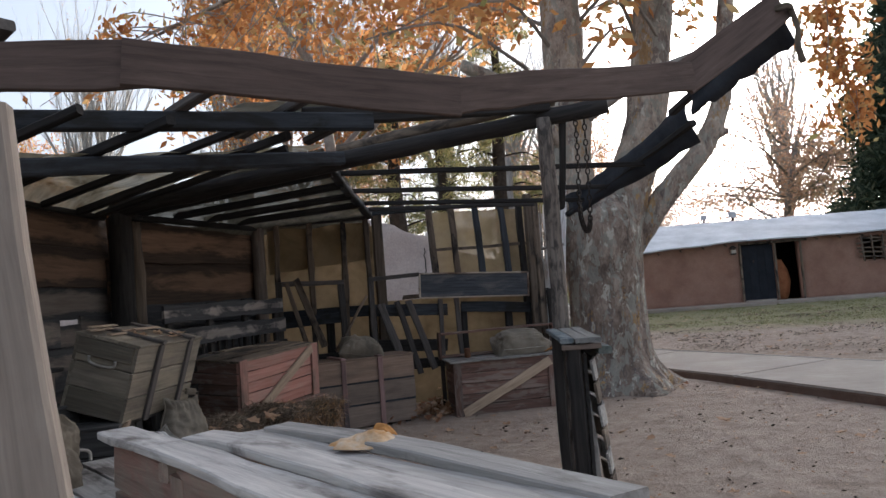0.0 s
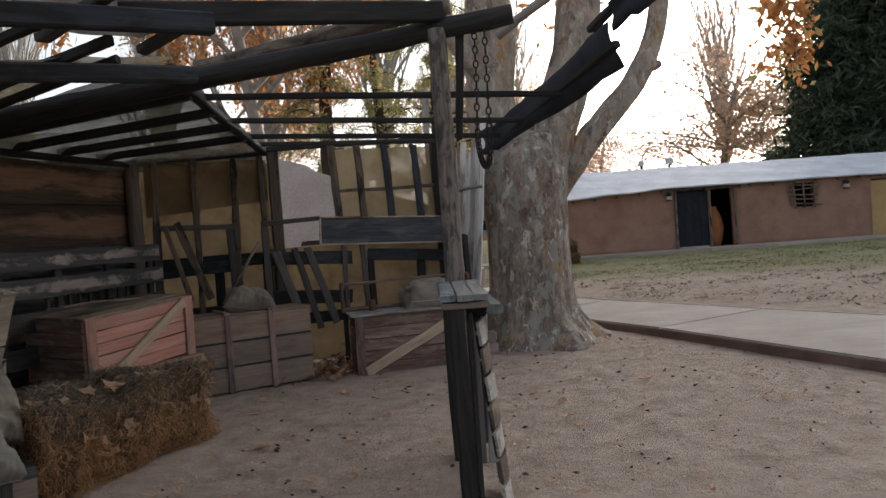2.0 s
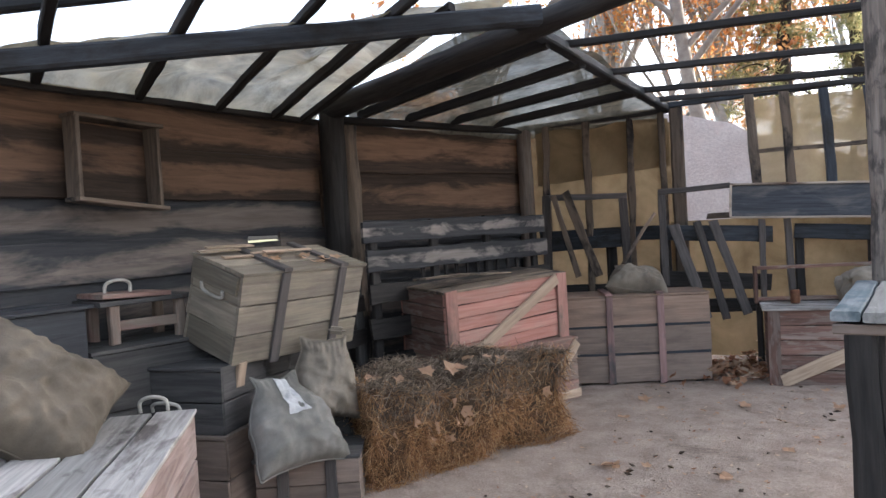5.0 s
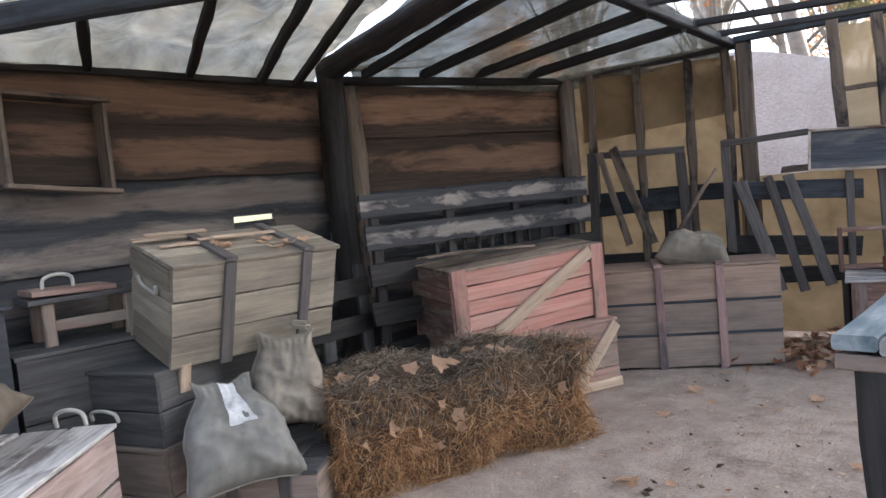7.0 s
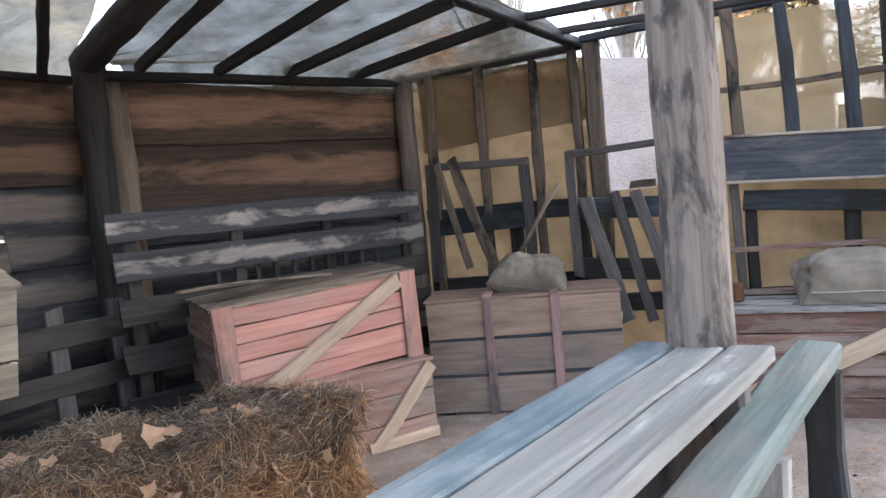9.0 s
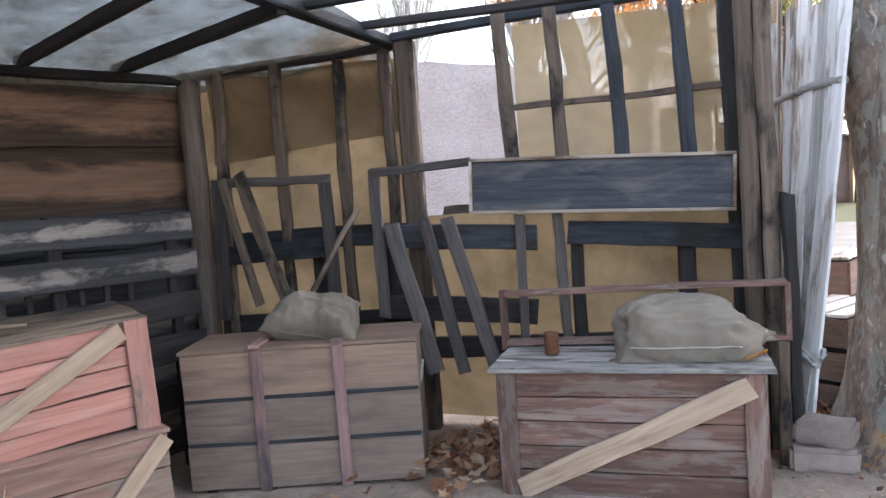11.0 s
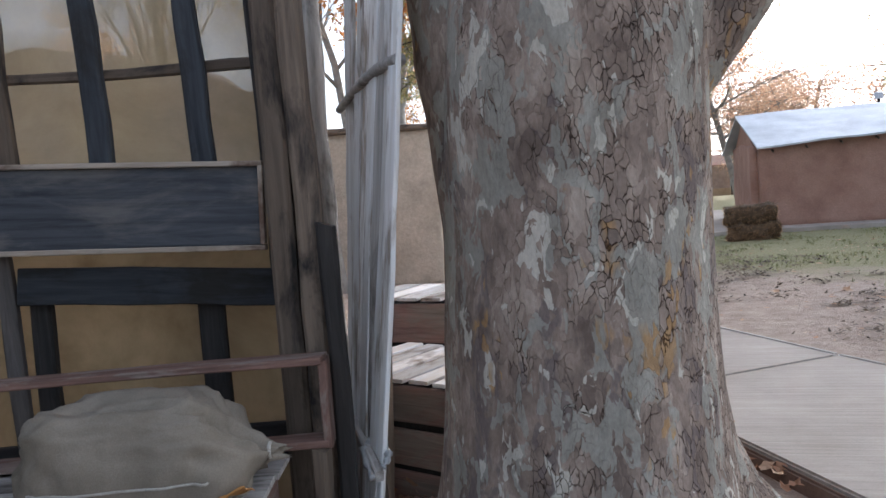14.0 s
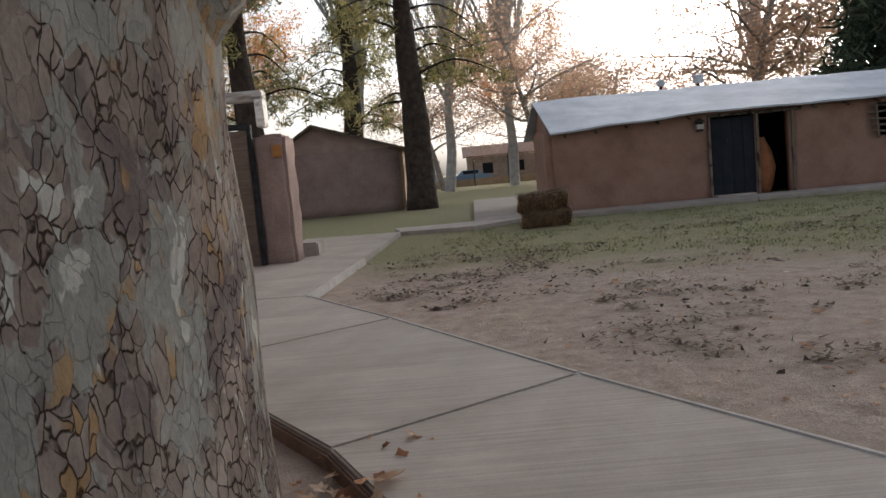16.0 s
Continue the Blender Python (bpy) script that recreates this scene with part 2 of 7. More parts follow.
    fade = node(nt, "MapRange", **{"From Min": 1.9, "From Max": 2.7, "To Min": 1.0, "To Max": 0.12})
    nt.links.new(sx.outputs[2], fade.inputs[0])
    part_share = node(nt, "Math")
    part_share.operation = 'MULTIPLY'
    nt.links.new(share.outputs[0], part_share.inputs[0])
    nt.links.new(fade.outputs[0], part_share.inputs[1])
    broken = node(nt, "Math")
    broken.operation = 'MULTIPLY'
    nt.links.new(part_share.outputs[0], broken.inputs[0])
    nt.links.new(mask(noise_tex(nt, v, 24.0, 3, 0.6), 0.34, 0.16), broken.inputs[1])
    smooth = node(nt, "Math")
    smooth.operation = 'MULTIPLY'
    nt.links.new(broken.outputs[0], smooth.inputs[0])
    nt.links.new(ramp(nt, shed_mask, [(0.0, (1, 1, 1)), (0.8, (0.22, 0.22, 0.22))]), smooth.inputs[1])
    crack = mix(nt, smooth.outputs[0], (1.0, 1.0, 1.0), deep)
    col = mix(nt, 1.0, col, crack, 'MULTIPLY')
    col = mix(nt, 0.5, col, ramp(nt, fine, [(0.3, (0.55, 0.55, 0.55)), (0.68, (1.1, 1.1, 1.1))]), 'MULTIPLY')
    nt.links.new(col, b.inputs["Base Color"])
    b.inputs["Roughness"].default_value = 0.9
    b.inputs["Specular IOR Level"].default_value = 0.15
    level = mix(nt, 0.35, crack, rnd)
    bump(nt, b, mix(nt, 0.3, level, fine), 1.0, 0.016)
    return m


M_GROUND, M_BARK = ground_material(), bark_material()
M_CHAR = wood("scorched_timber", (0.012, 0.011, 0.011), (0.045, 0.04, 0.036), None, rough=0.8, gain=1.15)
M_DARKBLUE = wood("dark_painted_timber", (0.018, 0.02, 0.024), (0.05, 0.055, 0.062), (0.03, 0.028, 0.026), 0.4, gain=1.15)
M_BROWN = wood("brown_weathered_plank", (0.05, 0.032, 0.022), (0.135, 0.086, 0.056), (0.02, 0.018, 0.017), 0.45)
M_PLANK = wood("dark_stained_beam", (0.055, 0.038, 0.031), (0.12, 0.085, 0.07), None, gain=1.2)
M_STUD = wood("grey_brown_stud", (0.06, 0.046, 0.035), (0.15, 0.115, 0.085), (0.03, 0.027, 0.026), 0.35)
M_POST = wood("weathered_pole", (0.06, 0.048, 0.04), (0.155, 0.125, 0.10), (0.22, 0.185, 0.155), 0.3, grain=22)
M_FLAKE = wood("bleached_pole", (0.07, 0.059, 0.051), (0.185, 0.153, 0.128), (0.085, 0.073, 0.065), 0.38, grain=26, blotch=(4.0, 11.0, 11.0), crisp=0.12)
M_GREY = wood("silvery_grey_board", (0.22, 0.205, 0.19), (0.50, 0.47, 0.43), (0.15, 0.13, 0.115), 0.3, gain=1.1)
M_JAMB = wood("dull_tan_jamb_board", (0.13, 0.105, 0.085), (0.25, 0.21, 0.175), None)
M_WHITE = wood("worn_white_board", (0.50, 0.465, 0.41), (0.80, 0.765, 0.69), (0.36, 0.30, 0.24), 0.3, gain=1.08, blotch=(1.0, 6.0, 6.0))
M_SLAT = wood("bleached_cream_slat", (0.42, 0.36, 0.29), (0.66, 0.60, 0.52), (0.30, 0.23, 0.17), 0.3)
M_TABLE = wood("pale_blue_grey_plank", (0.10, 0.115, 0.12), (0.25, 0.265, 0.265), (0.105, 0.14, 0.155), 0.42, gain=1)
M_TABLEW = wood("worn_grey_tabletop_plank", (0.095, 0.093, 0.085), (0.25, 0.245, 0.228), (0.36, 0.35, 0.33), 0.10, gain=0.92, blotch=(2.5, 9.0, 9.0), crisp=0.12)
M_TEAL = wood("greenish_grey_plank", (0.05, 0.068, 0.062), (0.15, 0.18, 0.168), (0.17, 0.165, 0.15), 0.42, gain=1)
M_GREEN = wood("faded_olive_board", (0.095, 0.08, 0.06), (0.19, 0.163, 0.122), (0.155, 0.13, 0.11), 0.45, crisp=0.3)
M_BAT = wood("dark_grey_batten", (0.048, 0.043, 0.041), (0.122, 0.108, 0.098), None, gain=1.2)
M_RED = wood("faded_red_board", (0.22, 0.098, 0.074), (0.325, 0.165, 0.13), (0.43, 0.31, 0.25), 0.52, blotch=(1.2, 3.0, 3.0), crisp=0.4, var=0.15)
M_REDD = wood("dull_red_batten", (0.17, 0.085, 0.07), (0.30, 0.165, 0.13), (0.2, 0.15, 0.115), 0.4)
M_CASEBAT = wood("mauve_brown_case_batten", (0.13, 0.08, 0.074), (0.24, 0.155, 0.14), (0.15, 0.13, 0.125), 0.35)
M_BARKBOARD = wood("splintered_pinkish_grey_board", (0.10, 0.07, 0.06), (0.27, 0.205, 0.18), (0.34, 0.28, 0.25), 0.4, relief=1.0, grain=9.0)
M_BOX = wood("brown_case_board", (0.125, 0.085, 0.062), (0.205, 0.145, 0.108), (0.155, 0.118, 0.094), 0.4, crisp=0.35, var=0.15)
M_BOXG = wood("grey_brown_case_board", (0.105, 0.08, 0.065), (0.185, 0.143, 0.114), (0.135, 0.108, 0.09), 0.45, crisp=0.35, var=0.2)
M_CRATE = wood("red_brown_crate_board", (0.11, 0.065, 0.052), (0.235, 0.145, 0.115), (0.30, 0.24, 0.19), 0.5, relief=0.9)
M_CRATED = wood("dark_red_brown_crate_board", (0.062, 0.038, 0.031), (0.16, 0.095, 0.074), (0.27, 0.205, 0.17), 0.36, relief=1.0, blotch=(1.6, 7.0, 7.0), crisp=0.06)
M_DIAG = wood("tan_brace_board", (0.2, 0.145, 0.1), (0.38, 0.29, 0.21), None)
M_SIGN = wood("blue_black_sign_board", (0.03, 0.034, 0.042), (0.085, 0.09, 0.10), (0.17, 0.165, 0.16), 0.34, blotch=(1.0, 3.5, 3.5), gain=1.2)
M_EDGE = wood("chipped_pale_edging", (0.25, 0.21, 0.17), (0.5, 0.43, 0.35), (0.17, 0.11, 0.08), 0.35, gain=1.1)
M_BLACKBOX = wood("black_case_board", (0.03, 0.029, 0.028), (0.085, 0.08, 0.075), None)
M_TRUNKB = wood("blue_black_trunk_board", (0.019, 0.02, 0.023), (0.047, 0.049, 0.054), None, rough=0.6)
M_STRIPE = wood("black_board_with_grey_wear", (0.02, 0.02, 0.021), (0.05, 0.05, 0.052), (0.27, 0.235, 0.21), 0.36, var=0.2, gain=1.1, blotch=(1.3, 3.0, 3.0), centre=0.075)
M_WALLB = wood("wide_wall_plank", (0.02, 0.015, 0.012), (0.06, 0.04, 0.028), (0.25, 0.15, 0.095), 0.5, blotch=(0.5, 2.2, 2.2), centre=0.16)
M_WALLG = wood("wide_grey_wall_plank", (0.014, 0.015, 0.018), (0.042, 0.042, 0.043), (0.20, 0.165, 0.14), 0.42, blotch=(0.5, 2.2, 2.2), centre=0.15)
M_CANVAS = cloth("tan_canvas", (0.17, 0.125, 0.07), (0.31, 0.235, 0.14), 0.35, 0.0, 2.5)
M_CANVAS2 = cloth("thin_tan_netting", (0.24, 0.185, 0.105), (0.35, 0.28, 0.172), 0.38, 0.12, 2.5)
M_NET = cloth("grey_green_shade_net", (0.07, 0.066, 0.048), (0.20, 0.185, 0.14), 0.23, 0.075, 9.0)
M_NETTAN = cloth("yellowed_shade_net", (0.08, 0.06, 0.03), (0.46, 0.39, 0.26), 0.5, 0.07, 3.0)
M_FELT = plain("black_roofing_felt", (0.02, 0.023, 0.03), (0.05, 0.056, 0.068), 3.0, 0.85, 0.3)
M_SHEET = cloth("pale_plastic_sheet", (0.26, 0.25, 0.20), (0.42, 0.41, 0.35), 0.5, 0.2, 2.0)
M_SACK = plain("olive_sackcloth", (0.135, 0.115, 0.09), (0.25, 0.215, 0.168), 5.0, 0.95, 0.5, 0.004, fine=220.0)
M_SACKG = plain("grey_sandbag_cloth", (0.15, 0.142, 0.122), (0.27, 0.255, 0.225), 5.0, 0.9, 0.4, 0.004, fine=220.0)
M_SACKT = plain("tan_burlap", (0.10, 0.082, 0.06), (0.185, 0.152, 0.115), 5.0, 0.95, 0.6, 0.004, fine=240.0)
M_ADOBE = plain("brown_mud_plaster", (0.29, 0.165, 0.12), (0.40, 0.245, 0.185), 1.6, 0.95, 0.5, 0.02, fine=30.0)
M_ADOBEG = plain("grey_brown_mud_plaster", (0.27, 0.215, 0.185), (0.39, 0.32, 0.28), 1.8, 0.95, 0.6, 0.02, fine=22.0)
M_ADOBEM = plain("dull_pinkish_mud_plaster", (0.29, 0.205, 0.175), (0.40, 0.295, 0.255), 1.8, 0.95, 0.6, 0.02, fine=22.0)
M_ADOBET = plain("tan_mud_plaster", (0.42, 0.31, 0.2), (0.58, 0.45, 0.31), 1.8, 0.95, 0.6, 0.02, fine=22.0)


# Paler than the mud itself: sunlight on the wall is put into the colour.
M_MUDTAN = plain("weathered_tan_mud_as_sunlit", (0.46, 0.38, 0.29), (0.64, 0.54, 0.42), 2.2, 0.95, 0.9, 0.03, fine=16.0)
M_LATHR = wood("red_brown_lath", (0.14, 0.085, 0.06), (0.30, 0.19, 0.135), None)
M_STUCCO = plain("pale_pink_rough_plaster", (0.55, 0.46, 0.42), (0.68, 0.6, 0.56), 2.0, 0.95, 0.9, 0.03, fine=26.0)


def concrete():
    """Broom-finished concrete: faint parallel strokes, stains, fine grain."""
    m, nt, b = shader("broom_finished_concrete")
    tc = nt.nodes.new("ShaderNodeTexCoord")
    mp = node(nt, "Mapping", Scale=(0.5, 26.0, 1.0), Rotation=(0, 0, radians(-22)))
    nt.links.new(tc.outputs["Object"], mp.inputs[0])
    strokes = noise_tex(nt, mp.outputs[0], 2.0, 5, 0.6)
    big, fine = noise_tex(nt, tc.outputs["Object"], 1.4, 6, 0.65), noise_tex(nt, tc.outputs["Object"], 120.0, 4, 0.7)
    col = ramp(nt, big, [(0.3, (0.33, 0.285, 0.24)), (0.7, (0.46, 0.41, 0.355))])
    col = mix(nt, 0.7, col, ramp(nt, strokes, [(0.3, (0.68, 0.67, 0.66)), (0.7, (1.08, 1.08, 1.08))]), 'MULTIPLY')
    col = mix(nt, 0.4, col, ramp(nt, fine, [(0.3, (0.6, 0.6, 0.6)), (0.7, (1.0, 1.0, 1.0))]), 'MULTIPLY')
    nt.links.new(vary(nt, col, 0.08), b.inputs["Base Color"])
    b.inputs["Roughness"].default_value = 0.9
    bump(nt, b, strokes, 0.5, 0.008)
    return m


M_CONC = concrete()
M_KERB = plain("earth_stained_kerb", (0.14, 0.085, 0.062), (0.24, 0.16, 0.12), 3.0, 0.95, 0.4)
M_ROOF = plain("pale_roofing_sheet", (0.42, 0.45, 0.48), (0.62, 0.65, 0.68), 1.0, 0.6, 0.25, 0.01, fine=24.0)
M_DOOR = plain("blue_black_door_paint", (0.012, 0.015, 0.021), (0.022, 0.025, 0.032), 3.0, 0.92)
M_OCHRE = plain("ochre_door_paint", (0.36, 0.24, 0.10), (0.46, 0.32, 0.15), 2.0, 0.7)
# Near-black colour stands in for the shade inside the open doorway.
M_VOID = plain("near_black_room_shade", (0.006, 0.005, 0.005), (0.012, 0.01, 0.009), 2.0, 0.95)
M_IRON = plain("rusty_black_iron", (0.02, 0.018, 0.016), (0.06, 0.045, 0.036), 20.0, 0.65, metal=0.5)
M_ROPE = plain("frayed_pale_rope", (0.36, 0.33, 0.28), (0.55, 0.52, 0.46), 20.0, 0.95, 0.6, 0.003, fine=260.0)
M_HAY = plain("dry_brown_hay", (0.07, 0.05, 0.034), (0.20, 0.128, 0.072), 9.0, 0.95, 1.0, 0.03, fine=60.0)
M_STRAW = leafy("straw_blades", [(0.0, (0.13, 0.075, 0.045)), (0.45, (0.40, 0.225, 0.11)), (0.75, (0.58, 0.35, 0.17)), (1.0, (0.70, 0.50, 0.29))])
M_LEAF = leafy("dry_plane_leaves", [(0.0, (0.26, 0.13, 0.075)), (0.35, (0.44, 0.25, 0.15)), (0.7, (0.57, 0.40, 0.27)), (1.0, (0.68, 0.54, 0.40))])
M_CANOPY = leafy("russet_plane_leaves", [(0.0, (0.36, 0.15, 0.06)), (0.4, (0.55, 0.25, 0.09)), (0.75, (0.66, 0.35, 0.13)), (0.92, (0.62, 0.46, 0.22)), (1.0, (0.30, 0.31, 0.12))])
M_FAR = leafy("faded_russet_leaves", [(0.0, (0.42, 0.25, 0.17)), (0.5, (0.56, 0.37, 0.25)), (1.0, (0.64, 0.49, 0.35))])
M_PINE = leafy("dark_green_needles", [(0.0, (0.035, 0.055, 0.038)), (0.6, (0.085, 0.115, 0.075)), (1.0, (0.16, 0.185, 0.115))])
M_PINEY = leafy("yellowing_needles", [(0.0, (0.15, 0.16, 0.07)), (0.5, (0.32, 0.31, 0.14)), (1.0, (0.5, 0.40, 0.19))])
M_GRASS = leafy("dry_grass_blades", [(0.0, (0.09, 0.105, 0.035)), (0.6, (0.18, 0.2, 0.07)), (1.0, (0.34, 0.31, 0.15))])
M_TWIG = plain("grey_brown_twigs", (0.22, 0.19, 0.165), (0.38, 0.35, 0.31), 4.0, 0.9, space="Object")
M_PALE = plain("pale_poplar_bark", (0.34, 0.33, 0.31), (0.52, 0.50, 0.47), 3.0, 0.9)
M_TRUNK = plain("dark_pine_bark", (0.03, 0.022, 0.018), (0.085, 0.065, 0.05), 4.0, 0.95, 1.0, 0.04, fine=14.0)
M_CLOTH = plain("cream_and_orange_rag", (0.58, 0.30, 0.10), (0.74, 0.64, 0.50), 18.0, 0.9)
M_ORANGE = plain("orange_rag", (0.42, 0.19, 0.05), (0.55, 0.27, 0.09), 9.0, 0.9)
M_DEBRIS = leafy("dead_plant_debris", [(0.0, (0.06, 0.046, 0.034)), (0.6, (0.15, 0.115, 0.085)), (1.0, (0.30, 0.24, 0.17))])
M_STRAWG = leafy("weathered_grey_straw", [(0.0, (0.07, 0.056, 0.045)), (0.5, (0.19, 0.15, 0.115)), (0.85, (0.36, 0.295, 0.225)), (1.0, (0.55, 0.46, 0.36))])
M_SACKL = plain("pale_sackcloth", (0.20, 0.17, 0.13), (0.33, 0.285, 0.225), 5.0, 0.95, 0.5, 0.004, fine=220.0)

M_CLOTHW = plain("torn_white_plastic", (0.34, 0.34, 0.33), (0.58, 0.58, 0.57), 8.0, 0.4, 0.2)


# ---- building helpers ----
PLACE = {}
RNG = random.Random(7)


def thing(name, label, category, at=(0, 0, 0), group="", kind="", rz=0.0):
    ob = new(name)
    ob.empty_display_size = 0.1
    ob.matrix_basis = PLACE[ob.name] = pose(*at, 0, 0, rz)
    return tagged(ob, label, category, group, kind)


def place(ob, parent, m):
    if parent:
        ob.parent = parent
        ob.matrix_basis = PLACE[parent.name].inverted() @ m
    else:
        ob.matrix_basis = m
    PLACE[ob.name] = m
    return ob


def part(name, bm, material, parent=None, label="", m=None, smooth=False):
    """Links a bmesh as one mesh object under a thing or a part, at the world pose m."""
    me = bpy.data.meshes.new(name)
    bm.to_mesh(me)
    bm.free()
    return part_mesh(name, me, material, parent, label, m, smooth)


def part_mesh(name, me, material, parent=None, label="", m=None, smooth=False):
    if not me.materials:
        me.materials.append(material)
    if smooth:
        me.shade_smooth()
    ob = new(name, me)
    if label:
        ob["label"] = label
    return place(ob, parent, m or Matrix())


def board_bm(length, width, thick, seed=0, bow=0.0, wobble=0.004, ragged=0.012, taper=0.0):
    """A worn sawn board along x, centred, with eased edges, uneven sides and slightly crooked ends."""
    r = random.Random(seed)
    bm = bmesh.new()
    n = max(3, min(14, int(length / 0.16)))
    c = min(width, thick) * 0.16
    rings = []
    e0, e1 = [r.uniform(-ragged, ragged) for _ in range(2)], [r.uniform(-ragged, ragged) for _ in range(2)]
    for k in range(n + 1):
        u = k / n
        x = (u - 0.5) * length
        w, t = width / 2 * (1 - taper * u), thick / 2
        off = noise.noise((x * 1.7 + seed * 9.1, seed, 0.3)) * wobble * 2
        wl, wr = w + r.uniform(-wobble, wobble), w + r.uniform(-wobble, wobble)
        z = bow * (1 - (2 * u - 1) ** 2) + noise.noise((x * 1.3, seed * 3.7, 2.0)) * wobble
        ring = []
        for y, zz in ((-wl, -t + c), (-wl + c, -t), (wr - c, -t), (wr, -t + c), (wr, t - c), (wr - c, t), (-wl + c, t), (-wl, t - c)):
            dx = 0.0
            if k == 0:
                dx = e0[0] if y < 0 else e0[1]
            elif k == n:
                dx = e1[0] if y < 0 else e1[1]
            ring.append(bm.verts.new((x + dx, y + off, zz + z)))
        rings.append(ring)
    for a, b in zip(rings, rings[1:]):
        for i in range(8):
            j = (i + 1) % 8
            bm.faces.new((a[i], b[i], b[j], a[j]))
    bm.faces.new(rings[0])
    bm.faces.new(rings[-1][::-1])
    bmesh.ops.recalc_face_normals(bm, faces=bm.faces)
    return bm


def axes(p0, p1, up=(0, 0, 1)):
    """Pose at the middle of p0 p1, x along it, z as near to up as can be."""
    p0, p1, up = Vector(p0), Vector(p1), Vector(up)
    x = (p1 - p0).normalized()
    y = up.cross(x)
    if y.length < 1e-4:
        y = Vector((0, 1, 0)).cross(x)
    y.normalize()
    z = x.cross(y)
    m = Matrix((x, y, z)).transposed().to_4x4()
    m.translation = (p0 + p1) / 2
    return m, (p1 - p0).length


COUNT = [0]


def board(parent, name, p0, p1, width, thick, mat, up=(0, 0, 1), label="", bow=0.0, wobble=0.004, ragged=0.012, taper=0.0):
    """A board from p0 to p1; up: the way that its broad face looks."""
    COUNT[0] += 1
    m, length = axes(p0, p1, up)
    return part(name, board_bm(length, width, thick, COUNT[0], bow, wobble, ragged, taper), mat, parent, label, m)


def slab(parent, name, base, centre, size, mat, label="", wobble=0.0025, ragged=0.004):
    """A board given by its centre and size in the pose base; its grain runs along its longest side."""
    COUNT[0] += 1
    order = sorted(range(3), key=lambda k: -size[k])
    ax = [Vector((1, 0, 0)), Vector((0, 1, 0)), Vector((0, 0, 1))]
    x, y = ax[order[0]], ax[order[1]]
    m = Matrix((x, y, x.cross(y))).transposed().to_4x4()
    m.translation = centre
    return part(name, board_bm(size[order[0]], size[order[1]], size[order[2]], COUNT[0], 0.0, wobble, ragged), mat, parent, label, base @ m)


def tube_bm(points, radii, sides=10, rough=0.0, seed=0, bm=None, closed=True):
    bm = bm or bmesh.new()
    pts = [Vector(p) for p in points]
    rings = []
    side = None
    for k, p in enumerate(pts):
        d = (pts[min(k + 1, len(pts) - 1)] - pts[max(k - 1, 0)]).normalized()
        if side is None:
            side = d.orthogonal().normalized()
        side = (side - d * side.dot(d)).normalized()
        other = d.cross(side)
        ring = []
        for i in range(sides):
            a = 2 * math.pi * i / sides
            q = p + (side * math.cos(a) + other * math.sin(a)) * radii[k]
            if rough:
                q += (q - p) * noise.noise(q * 6 + Vector((seed, 0, 0))) * rough
            ring.append(bm.verts.new(q))
        rings.append(ring)
    for a, b in zip(rings, rings[1:]):
        for i in range(sides):
            j = (i + 1) % sides
            bm.faces.new((a[i], a[j], b[j], b[i]))
    if closed:
        bm.faces.new(rings[0][::-1])
        bm.faces.new(rings[-1])
    return bm


def smooth_line(points, n):
    """n points along a smooth curve through the points."""
    pts = [Vector(p) for p in points]
    out = []
    for k in range(n):
        u = k / (n - 1) * (len(pts) - 1)
        i = min(int(u), len(pts) - 2)
        f = u - i
        p0, p1, p2, p3 = pts[max(i - 1, 0)], pts[i], pts[i + 1], pts[min(i + 2, len(pts) - 1)]
        out.append(0.5 * ((2 * p1) + (p2 - p0) * f + (2 * p0 - 5 * p1 + 4 * p2 - p3) * f * f + (3 * p1 - p0 - 3 * p2 + p3) * f ** 3))
    return out


def pole(parent, name, p0, p1, r0, r1, mat, label="", crook=0.015):
    """A round pole with knots; its grain runs along local x."""
    COUNT[0] += 1
    m, length = axes(p0, p1)
    n = max(4, int(length / 0.15))
    pts = [((k / n - 0.5) * length, noise.noise((k * 0.5, COUNT[0], 0)) * crook, noise.noise((k * 0.5, COUNT[0], 7)) * crook) for k in range(n + 1)]
    rad = [(r0 + (r1 - r0) * k / n) * (1 + 0.07 * noise.noise((k * 0.9, COUNT[0], 3))) for k in range(n + 1)]
    return part(name, tube_bm(pts, rad, 12, 0.10, COUNT[0]), mat, parent, label, m, True)


def grid_bm(nx, ny, at, thick=0.0):
    """A sheet: at(u, v) gives the place of its points."""
    bm = bmesh.new()
    vs = [[bm.verts.new(at(i / nx, j / ny)) for j in range(ny + 1)] for i in range(nx + 1)]
    for i in range(nx):
        for j in range(ny):
            bm.faces.new((vs[i][j], vs[i + 1][j], vs[i + 1][j + 1], vs[i][j + 1]))
    if thick:
        bmesh.ops.recalc_face_normals(bm, faces=bm.faces)
        bmesh.ops.solidify(bm, geom=bm.faces[:], thickness=thick)
    return bm


def box_bm(sx, sy, sz, bevel=0.004):
    bm = bmesh.new()
    bmesh.ops.create_cube(bm, size=1.0, matrix=Matrix.Diagonal((sx, sy, sz, 1)))
    if bevel:
        bmesh.ops.bevel(bm, geom=bm.edges[:], offset=bevel, segments=2, affect='EDGES')
    return bm


